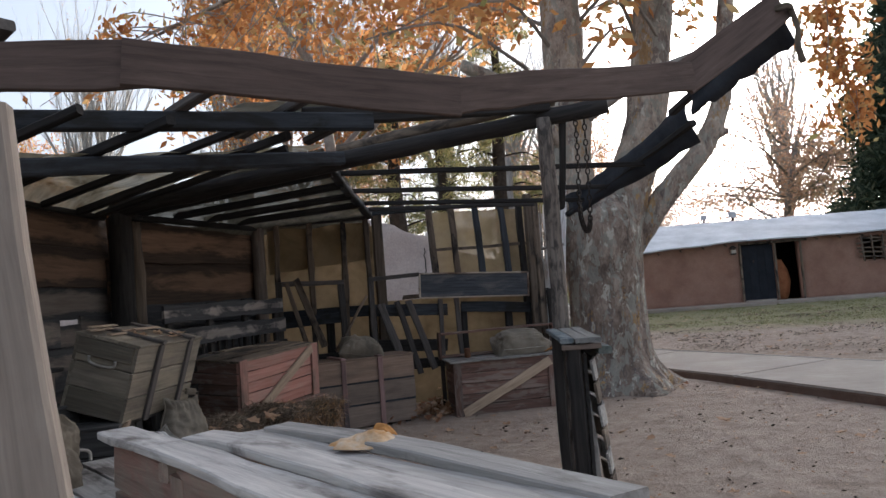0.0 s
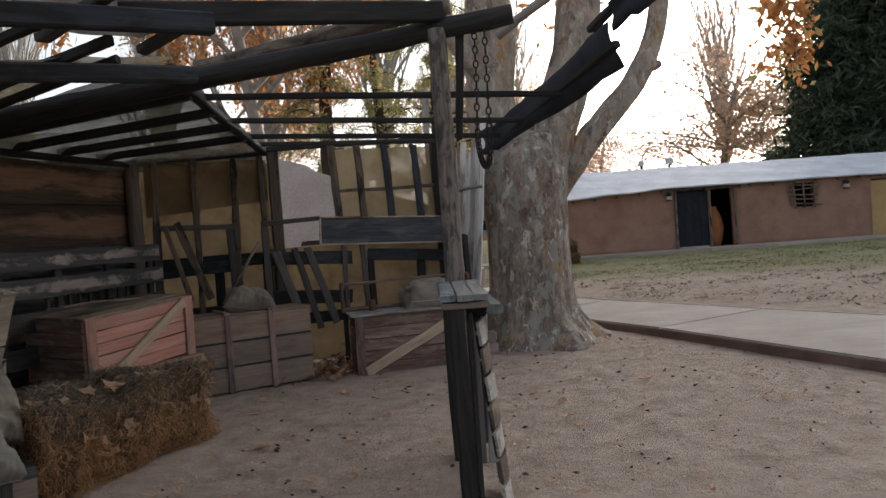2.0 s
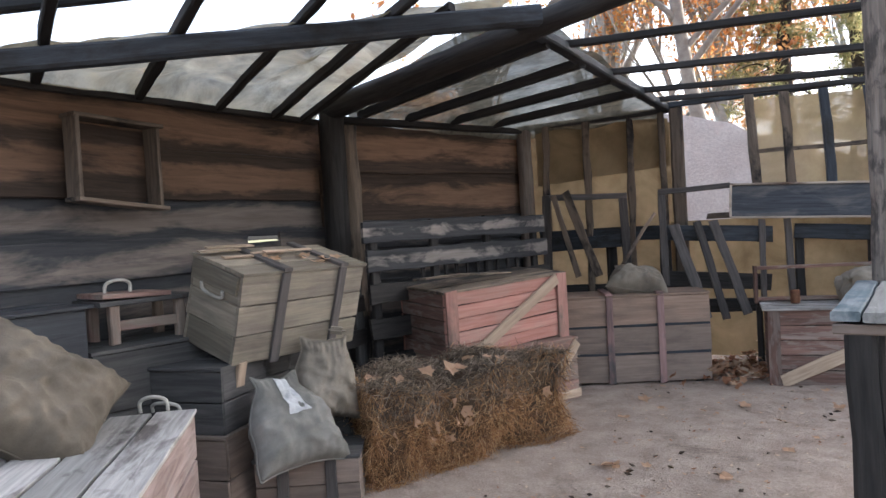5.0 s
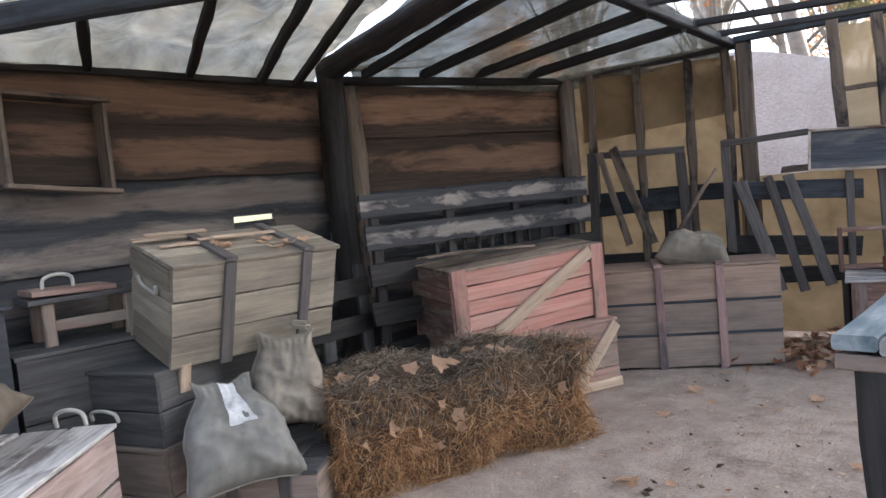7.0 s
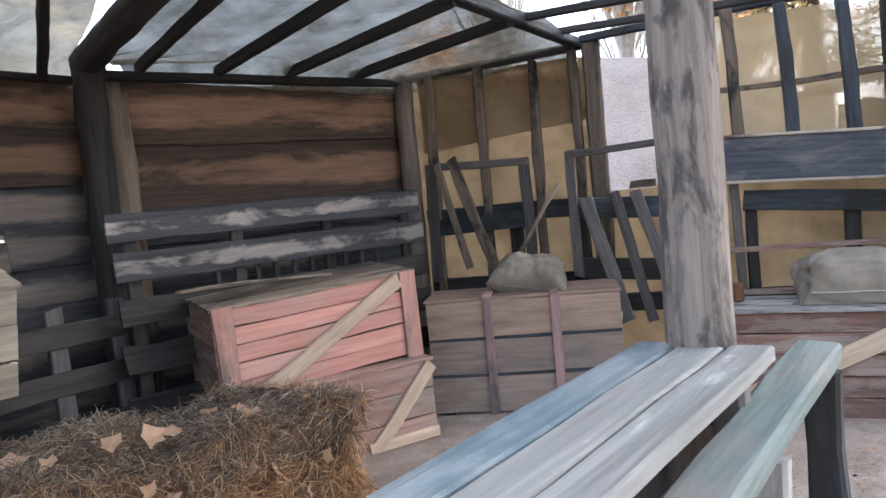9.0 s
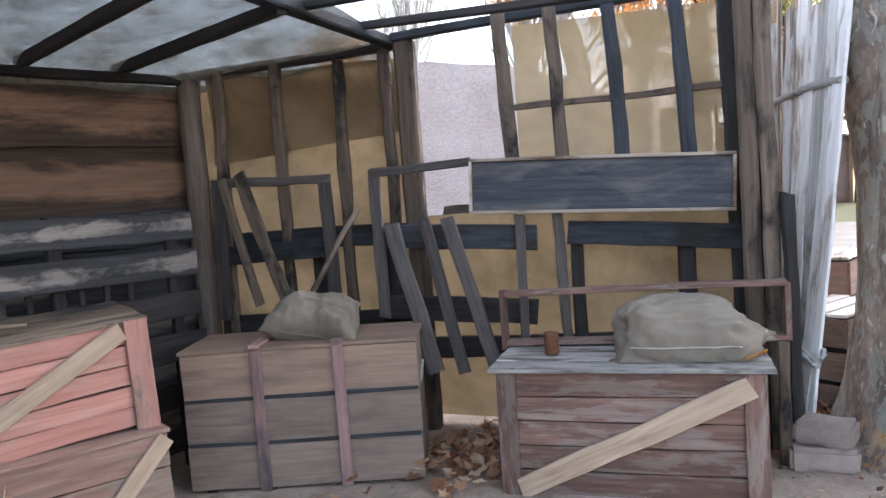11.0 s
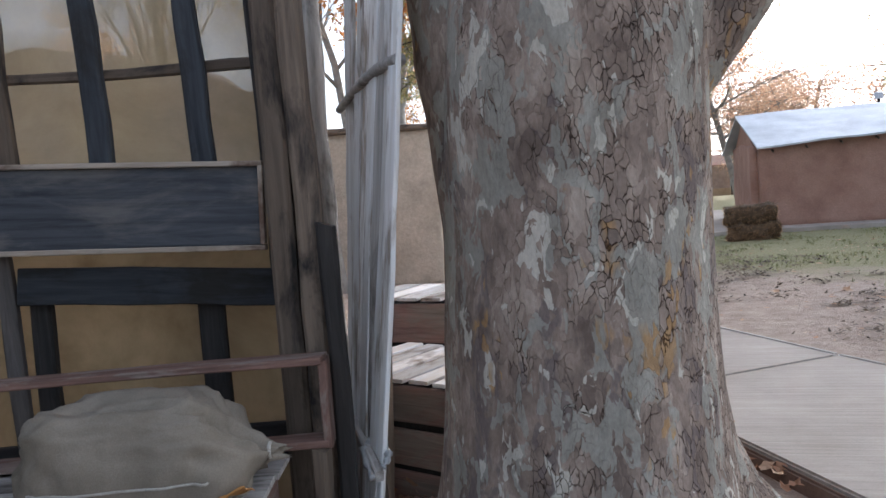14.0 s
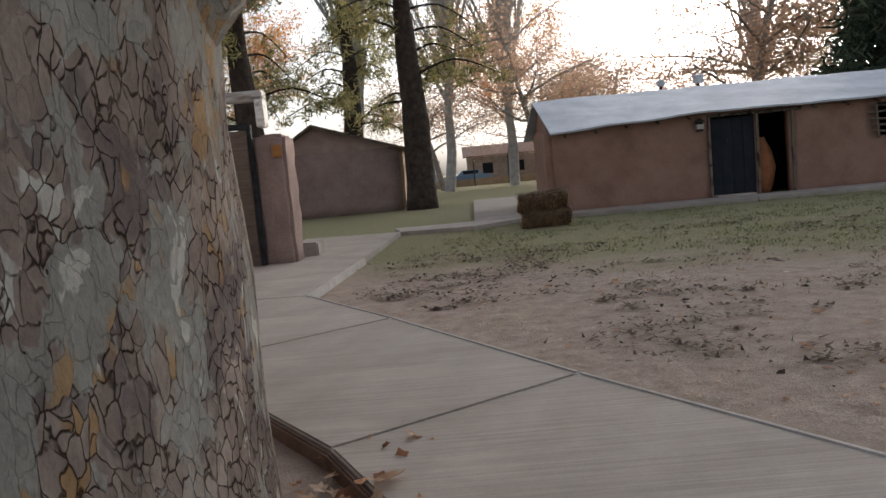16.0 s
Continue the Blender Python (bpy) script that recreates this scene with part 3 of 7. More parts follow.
def wall_bm(p0, p1, z0, z1, thick, holes=(), rough=0.02, step=0.25, seed=0):
    """An upright wall from p0 to p1 with holes (s0, s1, z0, z1) right through it, of hand-made unevenness."""
    p0, p1 = Vector((*p0, 0)), Vector((*p1, 0))
    d = (p1 - p0)
    length = d.length
    d.normalize()
    nrm = Vector((-d.y, d.x, 0))
    ss, zs = {0.0, length}, {z0, z1}
    for a, b, c, e in holes:
        ss |= {a, b}
        zs |= {c, e}

    def fill(vals, st):
        vals = sorted(vals)
        out = [vals[0]]
        for a, b in zip(vals, vals[1:]):
            n = max(1, round((b - a) / st))
            out += [a + (b - a) * (k + 1) / n for k in range(n)]
        return out
    ss, zs = fill(ss, step), fill(zs, step)
    bm = bmesh.new()
    cache = {}

    def vert(i, j, side):
        key = (i, j, side)
        if key not in cache:
            p = p0 + d * ss[i] + Vector((0, 0, zs[j])) + nrm * (thick / 2 * side)
            q = noise.noise_vector(p * 1.3 + Vector((seed, 0, 0))) * rough + noise.noise_vector(p * 5.0) * rough * 0.4
            cache[key] = bm.verts.new(p + q)
        return cache[key]

    def solid(i, j):
        if not (0 <= i < len(ss) - 1 and 0 <= j < len(zs) - 1):
            return False
        s, z = (ss[i] + ss[i + 1]) / 2, (zs[j] + zs[j + 1]) / 2
        return not any(a < s < b and c < z < e for a, b, c, e in holes)
    for i in range(len(ss) - 1):
        for j in range(len(zs) - 1):
            if not solid(i, j):
                continue
            bm.faces.new((vert(i, j, -1), vert(i + 1, j, -1), vert(i + 1, j + 1, -1), vert(i, j + 1, -1)))
            bm.faces.new((vert(i, j, 1), vert(i, j + 1, 1), vert(i + 1, j + 1, 1), vert(i + 1, j, 1)))
            for di, dj, a, b in ((-1, 0, (i, j), (i, j + 1)), (1, 0, (i + 1, j), (i + 1, j + 1)), (0, -1, (i, j), (i + 1, j)), (0, 1, (i, j + 1), (i + 1, j + 1))):
                if not solid(i + di, j + dj):
                    bm.faces.new((vert(*a, -1), vert(*b, -1), vert(*b, 1), vert(*a, 1)))
    bmesh.ops.recalc_face_normals(bm, faces=bm.faces)
    return bm


def mesh_from(name, verts, faces):
    me = bpy.data.meshes.new(name)
    me.from_pydata(verts, [], faces)
    me.update()
    return me


def leaf_mesh(name, tips, count, size, spread, seed, needle=False):
    """Many small separate leaves round the twigs."""
    r = np.random.default_rng(seed)
    t = np.array([tuple(p) for p in tips])
    c = t[r.integers(0, len(t), count)] + r.normal(0, spread, (count, 3))
    d = r.normal(0, 1, (count, 3))
    d /= np.linalg.norm(d, axis=1)[:, None]
    e = np.cross(d, r.normal(0, 1, (count, 3)))
    e /= np.linalg.norm(e, axis=1)[:, None]
    s = size * r.uniform(0.55, 1.25, (count, 1))
    w = s * (0.16 if needle else 0.42)
    quad = np.stack([c - d * s, c + e * w - d * s * 0.1, c + d * s, c - e * w - d * s * 0.1], 1).reshape(-1, 3)
    me = bpy.data.meshes.new(name)
    me.vertices.add(len(quad))
    me.vertices.foreach_set("co", quad.astype(np.float32).ravel())
    me.loops.add(len(quad))
    me.loops.foreach_set("vertex_index", np.arange(len(quad), dtype=np.int32))
    me.polygons.add(count)
    me.polygons.foreach_set("loop_start", np.arange(0, len(quad), 4, dtype=np.int32))
    me.update(calc_edges=True)
    me.validate()
    return me


# ---- ground and paths ----
def ground_z(x, y):
    near = max(0.0, 1 - max(abs(x - 1), abs(y - 8)) / 16)
    return (noise.noise((x * 0.9, y * 0.9, 0)) * 0.018 + noise.noise((x * 3.1, y * 3.1, 4)) * 0.008) * near


def ground():
    xs = sorted({round(math.copysign(abs(k / 60) ** 3 * 900, k), 3) for k in range(-60, 61)} | {x * 0.25 for x in range(-24, 40)})
    ys = sorted({round(math.copysign(abs(k / 60) ** 3 * 900, k) + 6, 3) for k in range(-60, 61)} | {y * 0.25 for y in range(-12, 60)})
    verts = []
    for x in xs:
        for y in ys:
            verts.append((x, y, ground_z(x, y)))
    m = len(ys)
    faces = [(i * m + j, (i + 1) * m + j, (i + 1) * m + j + 1, i * m + j + 1) for i in range(len(xs) - 1) for j in range(m - 1)]
    ob = part_mesh("ground", mesh_from("ground", verts, faces), M_GROUND, None, "bare trodden sandy earth turning to thin worn lawn", None, True)
    tagged(ob, category="ground", kind="structure")


def slab_poly(parent, name, corners, z1, mat, z0=-0.12):
    """A cast slab with eased edges; corners are in the plan."""
    c = sum((Vector((*p, 0)) for p in corners), Vector()) / len(corners)
    bm = bmesh.new()
    low = [bm.verts.new((p[0] - c.x, p[1] - c.y, z0)) for p in corners]
    top = [bm.verts.new((p[0] - c.x, p[1] - c.y, z1)) for p in corners]
    bm.faces.new(low[::-1])
    rim = bm.faces.new(top)
    k = len(corners)
    for i in range(k):
        bm.faces.new((low[i], low[(i + 1) % k], top[(i + 1) % k], top[i]))
    bmesh.ops.recalc_face_normals(bm, faces=bm.faces)
    bmesh.ops.bevel(bm, geom=list(rim.edges), offset=0.012, segments=2, affect='EDGES')
    return part(name, bm, mat, parent, "", Matrix.Translation(c))


M_EDGING = plain("pale_mortar_edging", (0.44, 0.41, 0.37), (0.56, 0.53, 0.48), 5.0, 0.95, 0.5)


def paths():
    path = thing("pavement", "pale broom-finished concrete path cast in slabs", "path", (2.8, 12.0, 0), kind="structure")
    near = [(7.1, 0.4), (5.6, 3.5), (4.47, 6.1), (3.27, 8.95), (2.10, 11.2), (0.62, 13.2), (-0.62, 16.3), (-0.7, 19.7)]
    far = [(9.3, 2.9), (7.9, 5.2), (6.4, 7.5), (4.85, 9.85), (3.43, 12.08), (2.11, 14.33), (0.97, 16.12), (1.2, 19.7)]
    for k in range(len(near) - 1):
        g = 0.006
        a, b, c, d = [Vector(p) for p in (near[k], near[k + 1], far[k + 1], far[k])]
        u, v = (b - a).normalized() * g, (c - d).normalized() * g
        slab_poly(path, "slab", [a + u, b - u, c - v, d + v], 0.105, M_CONC)
        e = (b - a).normalized()
        side = Vector((-e.y, e.x)) * 0.03
        slab_poly(path, "kerb", [a - u * 0, b, b + side, a + side], 0.085, M_KERB)
        e = (c - d).normalized()
        side = Vector((e.y, -e.x)) * 0.045
        slab_poly(path, "edging", [d + v, c - v, c - v + side, d + v + side], 0.112, M_EDGING)
    slab_poly(path, "slab", [(-0.7, 19.72), (1.2, 19.72), (1.45, 24.9), (-0.9, 25.4)], 0.1, M_CONC)
    slab_poly(path, "slab", [(1.46, 24.9), (3.2, 24.6), (4.9, 26.2), (1.2, 26.3)], 0.1, M_CONC)
    slab_poly(path, "slab", [(3.25, 26.3), (4.9, 26.25), (6.4, 40.0), (3.6, 40.0)], 0.1, M_CONC)
    for k in range(7):
        x = 5.2 + k * 5
        slab_poly(path, "slab", [(x + 0.01, 25.7), (x + 4.99, 25.7), (x + 4.99, 26.94), (x + 0.01, 26.94)], 0.1, M_CONC)


ground()
paths()


# ---- the shed: posts, beams, roof ----
POST_L, POST_M, POST_B, POST_R = (-2.72, 5.98), (-2.21, 8.12), (-0.93, 8.62), (0.98, 9.02)
FRONT = (0.92, 5.13)


def shed_frame():
    shed = thing("shed_frame", "open lean-to frame of scorched posts and poles", "shed", (-0.8, 6.5, 0), kind="structure")
    pole(shed, "post", (*POST_L, 0), (*POST_L, 2.34), 0.105, 0.095, M_CHAR)
    pole(shed, "post", (POST_L[0] + 0.1, POST_L[1] + 0.1, 0), (POST_L[0] + 0.07, POST_L[1] + 0.1, 2.2), 0.07, 0.065, M_STUD)
    pole(shed, "post", (*POST_M, 0), (*POST_M, 2.27), 0.075, 0.07, M_POST)
    board(shed, "post", (POST_B[0] + 0.04, POST_B[1], 0), (POST_B[0] + 0.04, POST_B[1], 2.36), 0.12, 0.1, M_STUD, (0.3, -1, 0))
    board(shed, "post", (POST_B[0] - 0.09, POST_B[1] - 0.03, 0), (POST_B[0] - 0.09, POST_B[1] - 0.03, 2.33), 0.06, 0.08, M_STUD, (0.3, -1, 0))
    board(shed, "post", (POST_R[0] - 0.02, POST_R[1] - 0.145, 0), (POST_R[0] - 0.03, POST_R[1] - 0.145, 2.5), 0.085, 0.11, M_STUD, (0.2, -1, 0))
    board(shed, "post", (POST_R[0] + 0.068, POST_R[1] - 0.135, 0), (POST_R[0] + 0.05, POST_R[1] - 0.13, 2.42), 0.08, 0.11, M_STUD, (0.25, -1, 0))
    board(shed, "post", (POST_R[0] - 0.1, POST_R[1] - 0.01, 0), (POST_R[0] - 0.13, POST_R[1] - 0.01, 2.42), 0.07, 0.09, M_CHAR, (0.3, -1, 0))
    board(shed, "post", (POST_R[0] + 0.165, POST_R[1] - 0.2, 0), (POST_R[0] + 0.15, POST_R[1] - 0.2, 1.32), 0.06, 0.06, M_CHAR, (0.3, -1, 0))
    pole(shed, "front_post", (FRONT[0], FRONT[1] + 0.02, 0), (FRONT[0] - 0.01, FRONT[1], 2.58), 0.062, 0.055, M_FLAKE, "bleached leaning front pole with flaking paint")
    # main poles
    pole(shed, "ridge_pole", (-2.74, 5.97, 2.32), (1.36, 5.06, 2.62), 0.085, 0.06, M_CHAR, "long dark round pole")
    pole(shed, "upper_pole", (-0.72, 5.72, 2.60), (1.0, 5.2, 2.74), 0.045, 0.055, M_STUD)
    board(shed, "brace", (-0.78, 5.4, 2.47), (-0.98, 8.66, 2.36), 0.09, 0.06, M_DARKBLUE)
    board(shed, "tie_beam", (-3.0, 2.62, 2.12), (-0.62, 5.33, 2.46), 0.09, 0.1, M_DARKBLUE, bow=-0.01)
    board(shed, "upper_beam", (-2.9, 2.95, 2.42), (-0.25, 4.52, 2.52), 0.07, 0.11, M_DARKBLUE)
    board(shed, "upper_beam", (-0.65, 4.36, 2.55), (0.95, 5.12, 2.68), 0.07, 0.12, M_CHAR)
    board(shed, "wall_plate", (-2.74, 5.95, 2.25), (-2.2, 8.15, 2.26), 0.07, 0.055, M_CHAR)
    board(shed, "wall_plate", (-2.25, 8.1, 2.28), (-0.9, 8.63, 2.35), 0.07, 0.055, M_CHAR)
    board(shed, "wall_plate", (-2.62, 2.3, 2.20), (-2.84, 5.95, 2.24), 0.05, 0.04, M_CHAR)
    board(shed, "wall_plate", (-0.95, 8.56, 2.38), (0.95, 8.98, 2.42), 0.06, 0.05, M_DARKBLUE)
    # rafters of the covered bay
    bx = lambda y: (-0.78 - 0.2 * (y - 5.4) / 3.26, y, 2.45 - 0.11 * (y - 5.4) / 3.26)
    for y0, y1 in ((6.25, 5.8), (6.72, 6.4), (7.2, 7.0), (7.7, 7.6)):
        s = (-2.74 + 0.49 * (y0 - 5.95) / 2.2, y0, 2.3)
        board(shed, "rafter", s, bx(y1), 0.045, 0.07, M_CHAR)
    # open rafters towards the tree
    for y, e in ((6.05, (1.95, 6.7, 2.42)), (6.95, (1.75, 7.3, 2.31)), (7.75, (1.6, 7.72, 2.24)), (8.25, (1.02, 8.6, 2.34))):
        s = Vector(bx(y)) + Vector((-0.05, 0, 0.045))
        board(shed, "rafter", s, e, 0.05, 0.045, M_CHAR)
    # short rafters from the side wall over the tie beam
    for y0, ln, w in ((3.75, 1.3, 0.05), (4.35, 1.6, 0.06), (4.95, 1.9, 0.05), (5.45, 2.1, 0.06), (5.75, 2.0, 0.05)):
        s = Vector((-2.62 - 0.06 * (y0 - 3), y0, 2.24))
        board(shed, "rafter", s, s + Vector((0.92, -0.38, 0.13)) * ln, 0.05, w, M_CHAR)
    for y0, ln in ((3.25, 1.0), (4.1, 0.9), (4.55, 0.8), (4.95, 0.75)):
        s = Vector((-2.5 + (y0 - 3.0) * 0.88, y0, 2.47 + (y0 - 3) * 0.03))
        board(shed, "rafter", s, s + Vector((0.80, -0.5, 0.16)) * ln, 0.075, 0.05, M_BAT)


def front_plank():
    th = thing("fascia_plank", "warped brown plank nailed across the open front", "plank", (0.35, 3.3, 2.3))
    board(th, "plank", (-2.6, 2.2, 2.36), (-0.84, 2.62, 2.37), 0.2, 0.03, M_PLANK, (0.1, -1, 0.1), wobble=0.006)
    board(th, "plank", (-0.9, 2.58, 2.37), (0.37, 3.24, 2.29), 0.19, 0.03, M_PLANK, (0.45, -1, 0.1), wobble=0.006)
    board(th, "plank", (0.3, 3.2, 2.29), (1.7, 4.14, 2.53), 0.17, 0.03, M_PLANK, (0.6, -1, 0.1), wobble=0.006)
    board(th, "plank", (1.62, 4.12, 2.5), (2.36, 4.46, 3.0), 0.2, 0.03, M_PLANK, (0.4, -1, 0.35), wobble=0.006)
    rope = [(2.36 + 0.05 * math.sin(k * 1.3), 4.43 + 0.05 * math.cos(k * 1.3), 2.98 - 0.012 * (k % 3)) for k in range(16)]
    part("rope", tube_bm(smooth_line(rope, 50), [0.012] * 50, 6), M_SACKT, th, "coarse rope lashing", None, True)
    part("rope_end", tube_bm(smooth_line([(2.4, 4.42, 2.97), (2.43, 4.42, 2.85), (2.42, 4.41, 2.72), (2.44, 4.41, 2.62)], 12), [0.02] * 12, 8, 0.3), M_SACKT, th, "", None, True)


def roof_net():
    """Shade netting draped over the rafters."""
    def bay(u, v):
        a = Vector((-2.74, 5.95, 2.30)).lerp(Vector((-0.78, 5.45, 2.52)), u)
        b = (Vector((-2.72, 6.2, 2.29)).lerp(Vector((-2.2, 8.12, 2.30)), min(1, u * 1.6)) if u < 0.62 else Vector((-2.2, 8.12, 2.30)).lerp(Vector((-0.98, 8.63, 2.40)), (u - 0.62) / 0.38))
        p = a.lerp(b, v)
        p.z += 0.055 - 0.03 * math.sin(v * math.pi * 5) ** 2 + noise.noise(p * 3) * 0.025
        rim = max(0.0, (v - 0.88) / 0.12)
        p += Vector((-0.05, 0.05, -0.17)) * rim * rim
        return p
    net = part("shade_net", grid_bm(30, 26, bay), M_NET, None, "", None, True)
    tagged(net, "sagging grey-green shade net over the rafters", "net")

    def side(u, v):
        a = Vector((-2.6, 2.6, 2.24)).lerp(Vector((-2.8, 5.95, 2.28)), u)
        b = Vector((-2.5, 3.17, 2.19)).lerp(Vector((-0.72, 5.27, 2.45)), u)
        p = a.lerp(b, v)
        arch = math.sin(v * math.pi)
        p.z += 0.04 + 0.07 * u * u + 0.06 * arch - 0.06 * arch * abs(math.sin(u * math.pi * 3.5)) + 0.03 * noise.noise(p * 4) + arch * 0.02 * math.sin(u * 60 + v * 9 + 6 * noise.noise(p * 1.6))
        rim = max(0.0, 1 - v / 0.12)
        p += Vector((-0.08, 0, -0.14)) * rim * rim
        return p
    net = part("shade_net", grid_bm(140, 40, side), M_NETTAN, None, "", None, True)
    tagged(net, "torn brownish shade net sagging in folds over the side wall", "net")

    def sheet(u, v):
        p = Vector((-1.35, 4.4, 2.56)).lerp(Vector((-0.75, 4.9, 2.60)), u) + Vector((0.4, -0.27, 0.06)) * v
        p.z += 0.04 * noise.noise(p * 4)
        return p
    sh = part("roof_sheet", grid_bm(12, 6, sheet, 0.004), M_SHEET, None, "", None, True)
    tagged(sh, "pale translucent sheet lying on the beams", "sheet")


def felt_strip():
    """Black roofing felt that hangs along the eaves and is torn in two."""
    def strip(p0, p1, w, seed):
        def at(u, v):
            p = Vector(p0).lerp(Vector(p1), u)
            p += Vector((0.3, 0.25, -0.9)).normalized() * w * (v - 0.5) * (1 - 0.35 * (1 - u))
            p += Vector((0.5, 0.3, 0)) * (0.05 * math.sin(v * 5 + u * 3))
            p.z += 0.02 * noise.noise(p * 4) + (0.05 * noise.noise((u * 9, seed, 0)) if v in (0, 1) else 0)
            return p
        return grid_bm(16, 5, at, 0.006)
    for p0, p1, w in (((1.36, 8.05, 2.2), (2.2, 6.0, 2.62), 0.34), ((2.02, 5.35, 2.64), (2.42, 4.55, 2.94), 0.30)):
        ob = part("roofing_felt", strip(p0, p1, w, p0[0]), M_FELT, None, "", None, True)
        tagged(ob, "torn black roofing felt hanging along the eaves", "roofing felt")
    rail = thing("eaves_rail", "dark rail that carries the torn felt", "rail", (1.9, 6.5, 2.4))
    board(rail, "rail", (1.36, 8.15, 2.14), (2.2, 5.95, 2.62), 0.06, 0.05, M_CHAR)
    board(rail, "rail", (1.95, 5.6, 2.64), (2.4, 4.45, 2.98), 0.06, 0.05, M_CHAR)
    board(rail, "strut", (1.05, 5.16, 2.62), (1.01, 5.27, 1.93), 0.06, 0.03, M_CHAR, (0.2, -1, 0), taper=0.4)
    limb = part("fallen_branch", tube_bm(smooth_line([(1.35, 5.9, 2.72), (1.8, 5.6, 2.95), (2.2, 5.2, 3.0), (2.5, 4.9, 3.05)], 16), [0.035] * 16, 8, 0.2), M_TWIG, None, "", None, True)
    tagged(limb, "crooked bare branch lying on the eaves", "branch")


def chain():
    """A hanging loop of iron links."""
    th = thing("chain", "rusty iron chain hanging in a loop", "chain", (1.16, 5.1, 2.1))
    pts = smooth_line([(1.13, 5.09, 2.62), (1.125, 5.09, 2.3), (1.11, 5.1, 1.95), (1.12, 5.1, 1.80), (1.15, 5.1, 1.745), (1.175, 5.09, 1.83), (1.185, 5.08, 2.2), (1.19, 5.08, 2.62)], 62)
    link = bmesh.new()
    ring = [(0.023 * math.cos(a), 0.014 * math.sin(a), 0) for a in [2 * math.pi * k / 10 for k in range(11)]]
    tube_bm(ring, [0.0055] * 11, 5, bm=link, closed=False)
    me = bpy.data.meshes.new("link")
    link.to_mesh(me)
    link.free()
    me.materials.append(M_IRON)
    for k, (a, b) in enumerate(zip(pts, pts[1:])):
        m, _ = axes(a, b, (0, 1, 0) if k % 2 else (1, 0, 0.01))
        place(new("link", me), th, m)


def plank_walls():
    left = thing("wall_left", "side wall of wide scorched planks", "wall", (-2.75, 4.2, 0), kind="structure")
    nx, ny = 0.997, 0.07
    z = 0.0
    rows = [(0.30, M_WALLG), (0.30, M_WALLG), (0.28, M_WALLG), (0.30, M_WALLG), (0.23, M_WALLG), (0.23, M_WALLG), (0.31, M_WALLB), (0.29, M_WALLB)]
    for k, (h, mat) in enumerate(rows):
        zz = z + h / 2
        if k == 4:
            board(left, "plank", (-2.52, 1.4, zz), (-2.80, 5.15, zz), h - 0.006, 0.028, mat, (nx, ny, 0.03), wobble=0.006)
            board(left, "plank", (-2.825, 5.47, zz), (-2.86, 6.06, zz), h - 0.006, 0.028, mat, (nx, ny, 0.03), wobble=0.006)
            board(left, "plank", (-2.80, 5.1, zz - 0.03), (-2.83, 5.5, zz - 0.03), h - 0.065, 0.028, mat, (nx, ny, 0.03))
        else:
            x0 = 0.03 if k % 2 else 0.0
            board(left, "plank", (-2.52 - x0, 1.4, zz), (-2.86 - x0, 6.06, zz), h + (0.03 if k % 2 and k < 7 else 0.004), 0.028, mat, (nx, ny, 0.03), wobble=0.007)
        z += h
    rear = thing("wall_rear", "rear wall of wide brown and scorched planks", "wall", (-2.5, 7.0, 0), kind="structure")
    z = 0.0
    rows = [(0.34, M_WALLG), (0.32, M_WALLG), (0.30, M_WALLG), (0.30, M_WALLG), (0.19, M_WALLG), (0.42, M_WALLB), (0.35, M_WALLB)]
    for k, (h, mat) in enumerate(rows):
        zz = z + h / 2
        o = 0.02 * (k % 2)
        board(rear, "plank", (-2.80 - o, 5.92, zz), (-2.26 - o, 8.24, zz), h + 0.03, 0.028, mat, (1, -0.23, 0.04), wobble=0.009)
        z += h
    # the side behind the walker and the closing of the front, out of sight
    back = thing("wall_near", "plain plank wall behind the crates", "wall", (-2.4, 1.2, 0), kind="structure")
    for k in range(7):
        board(back, "plank", (-2.5, 1.38, 0.15 + 0.3 * k), (-1.5, 1.25, 0.15 + 0.3 * k), 0.3, 0.028, M_WALLG, (0, 1, 0))


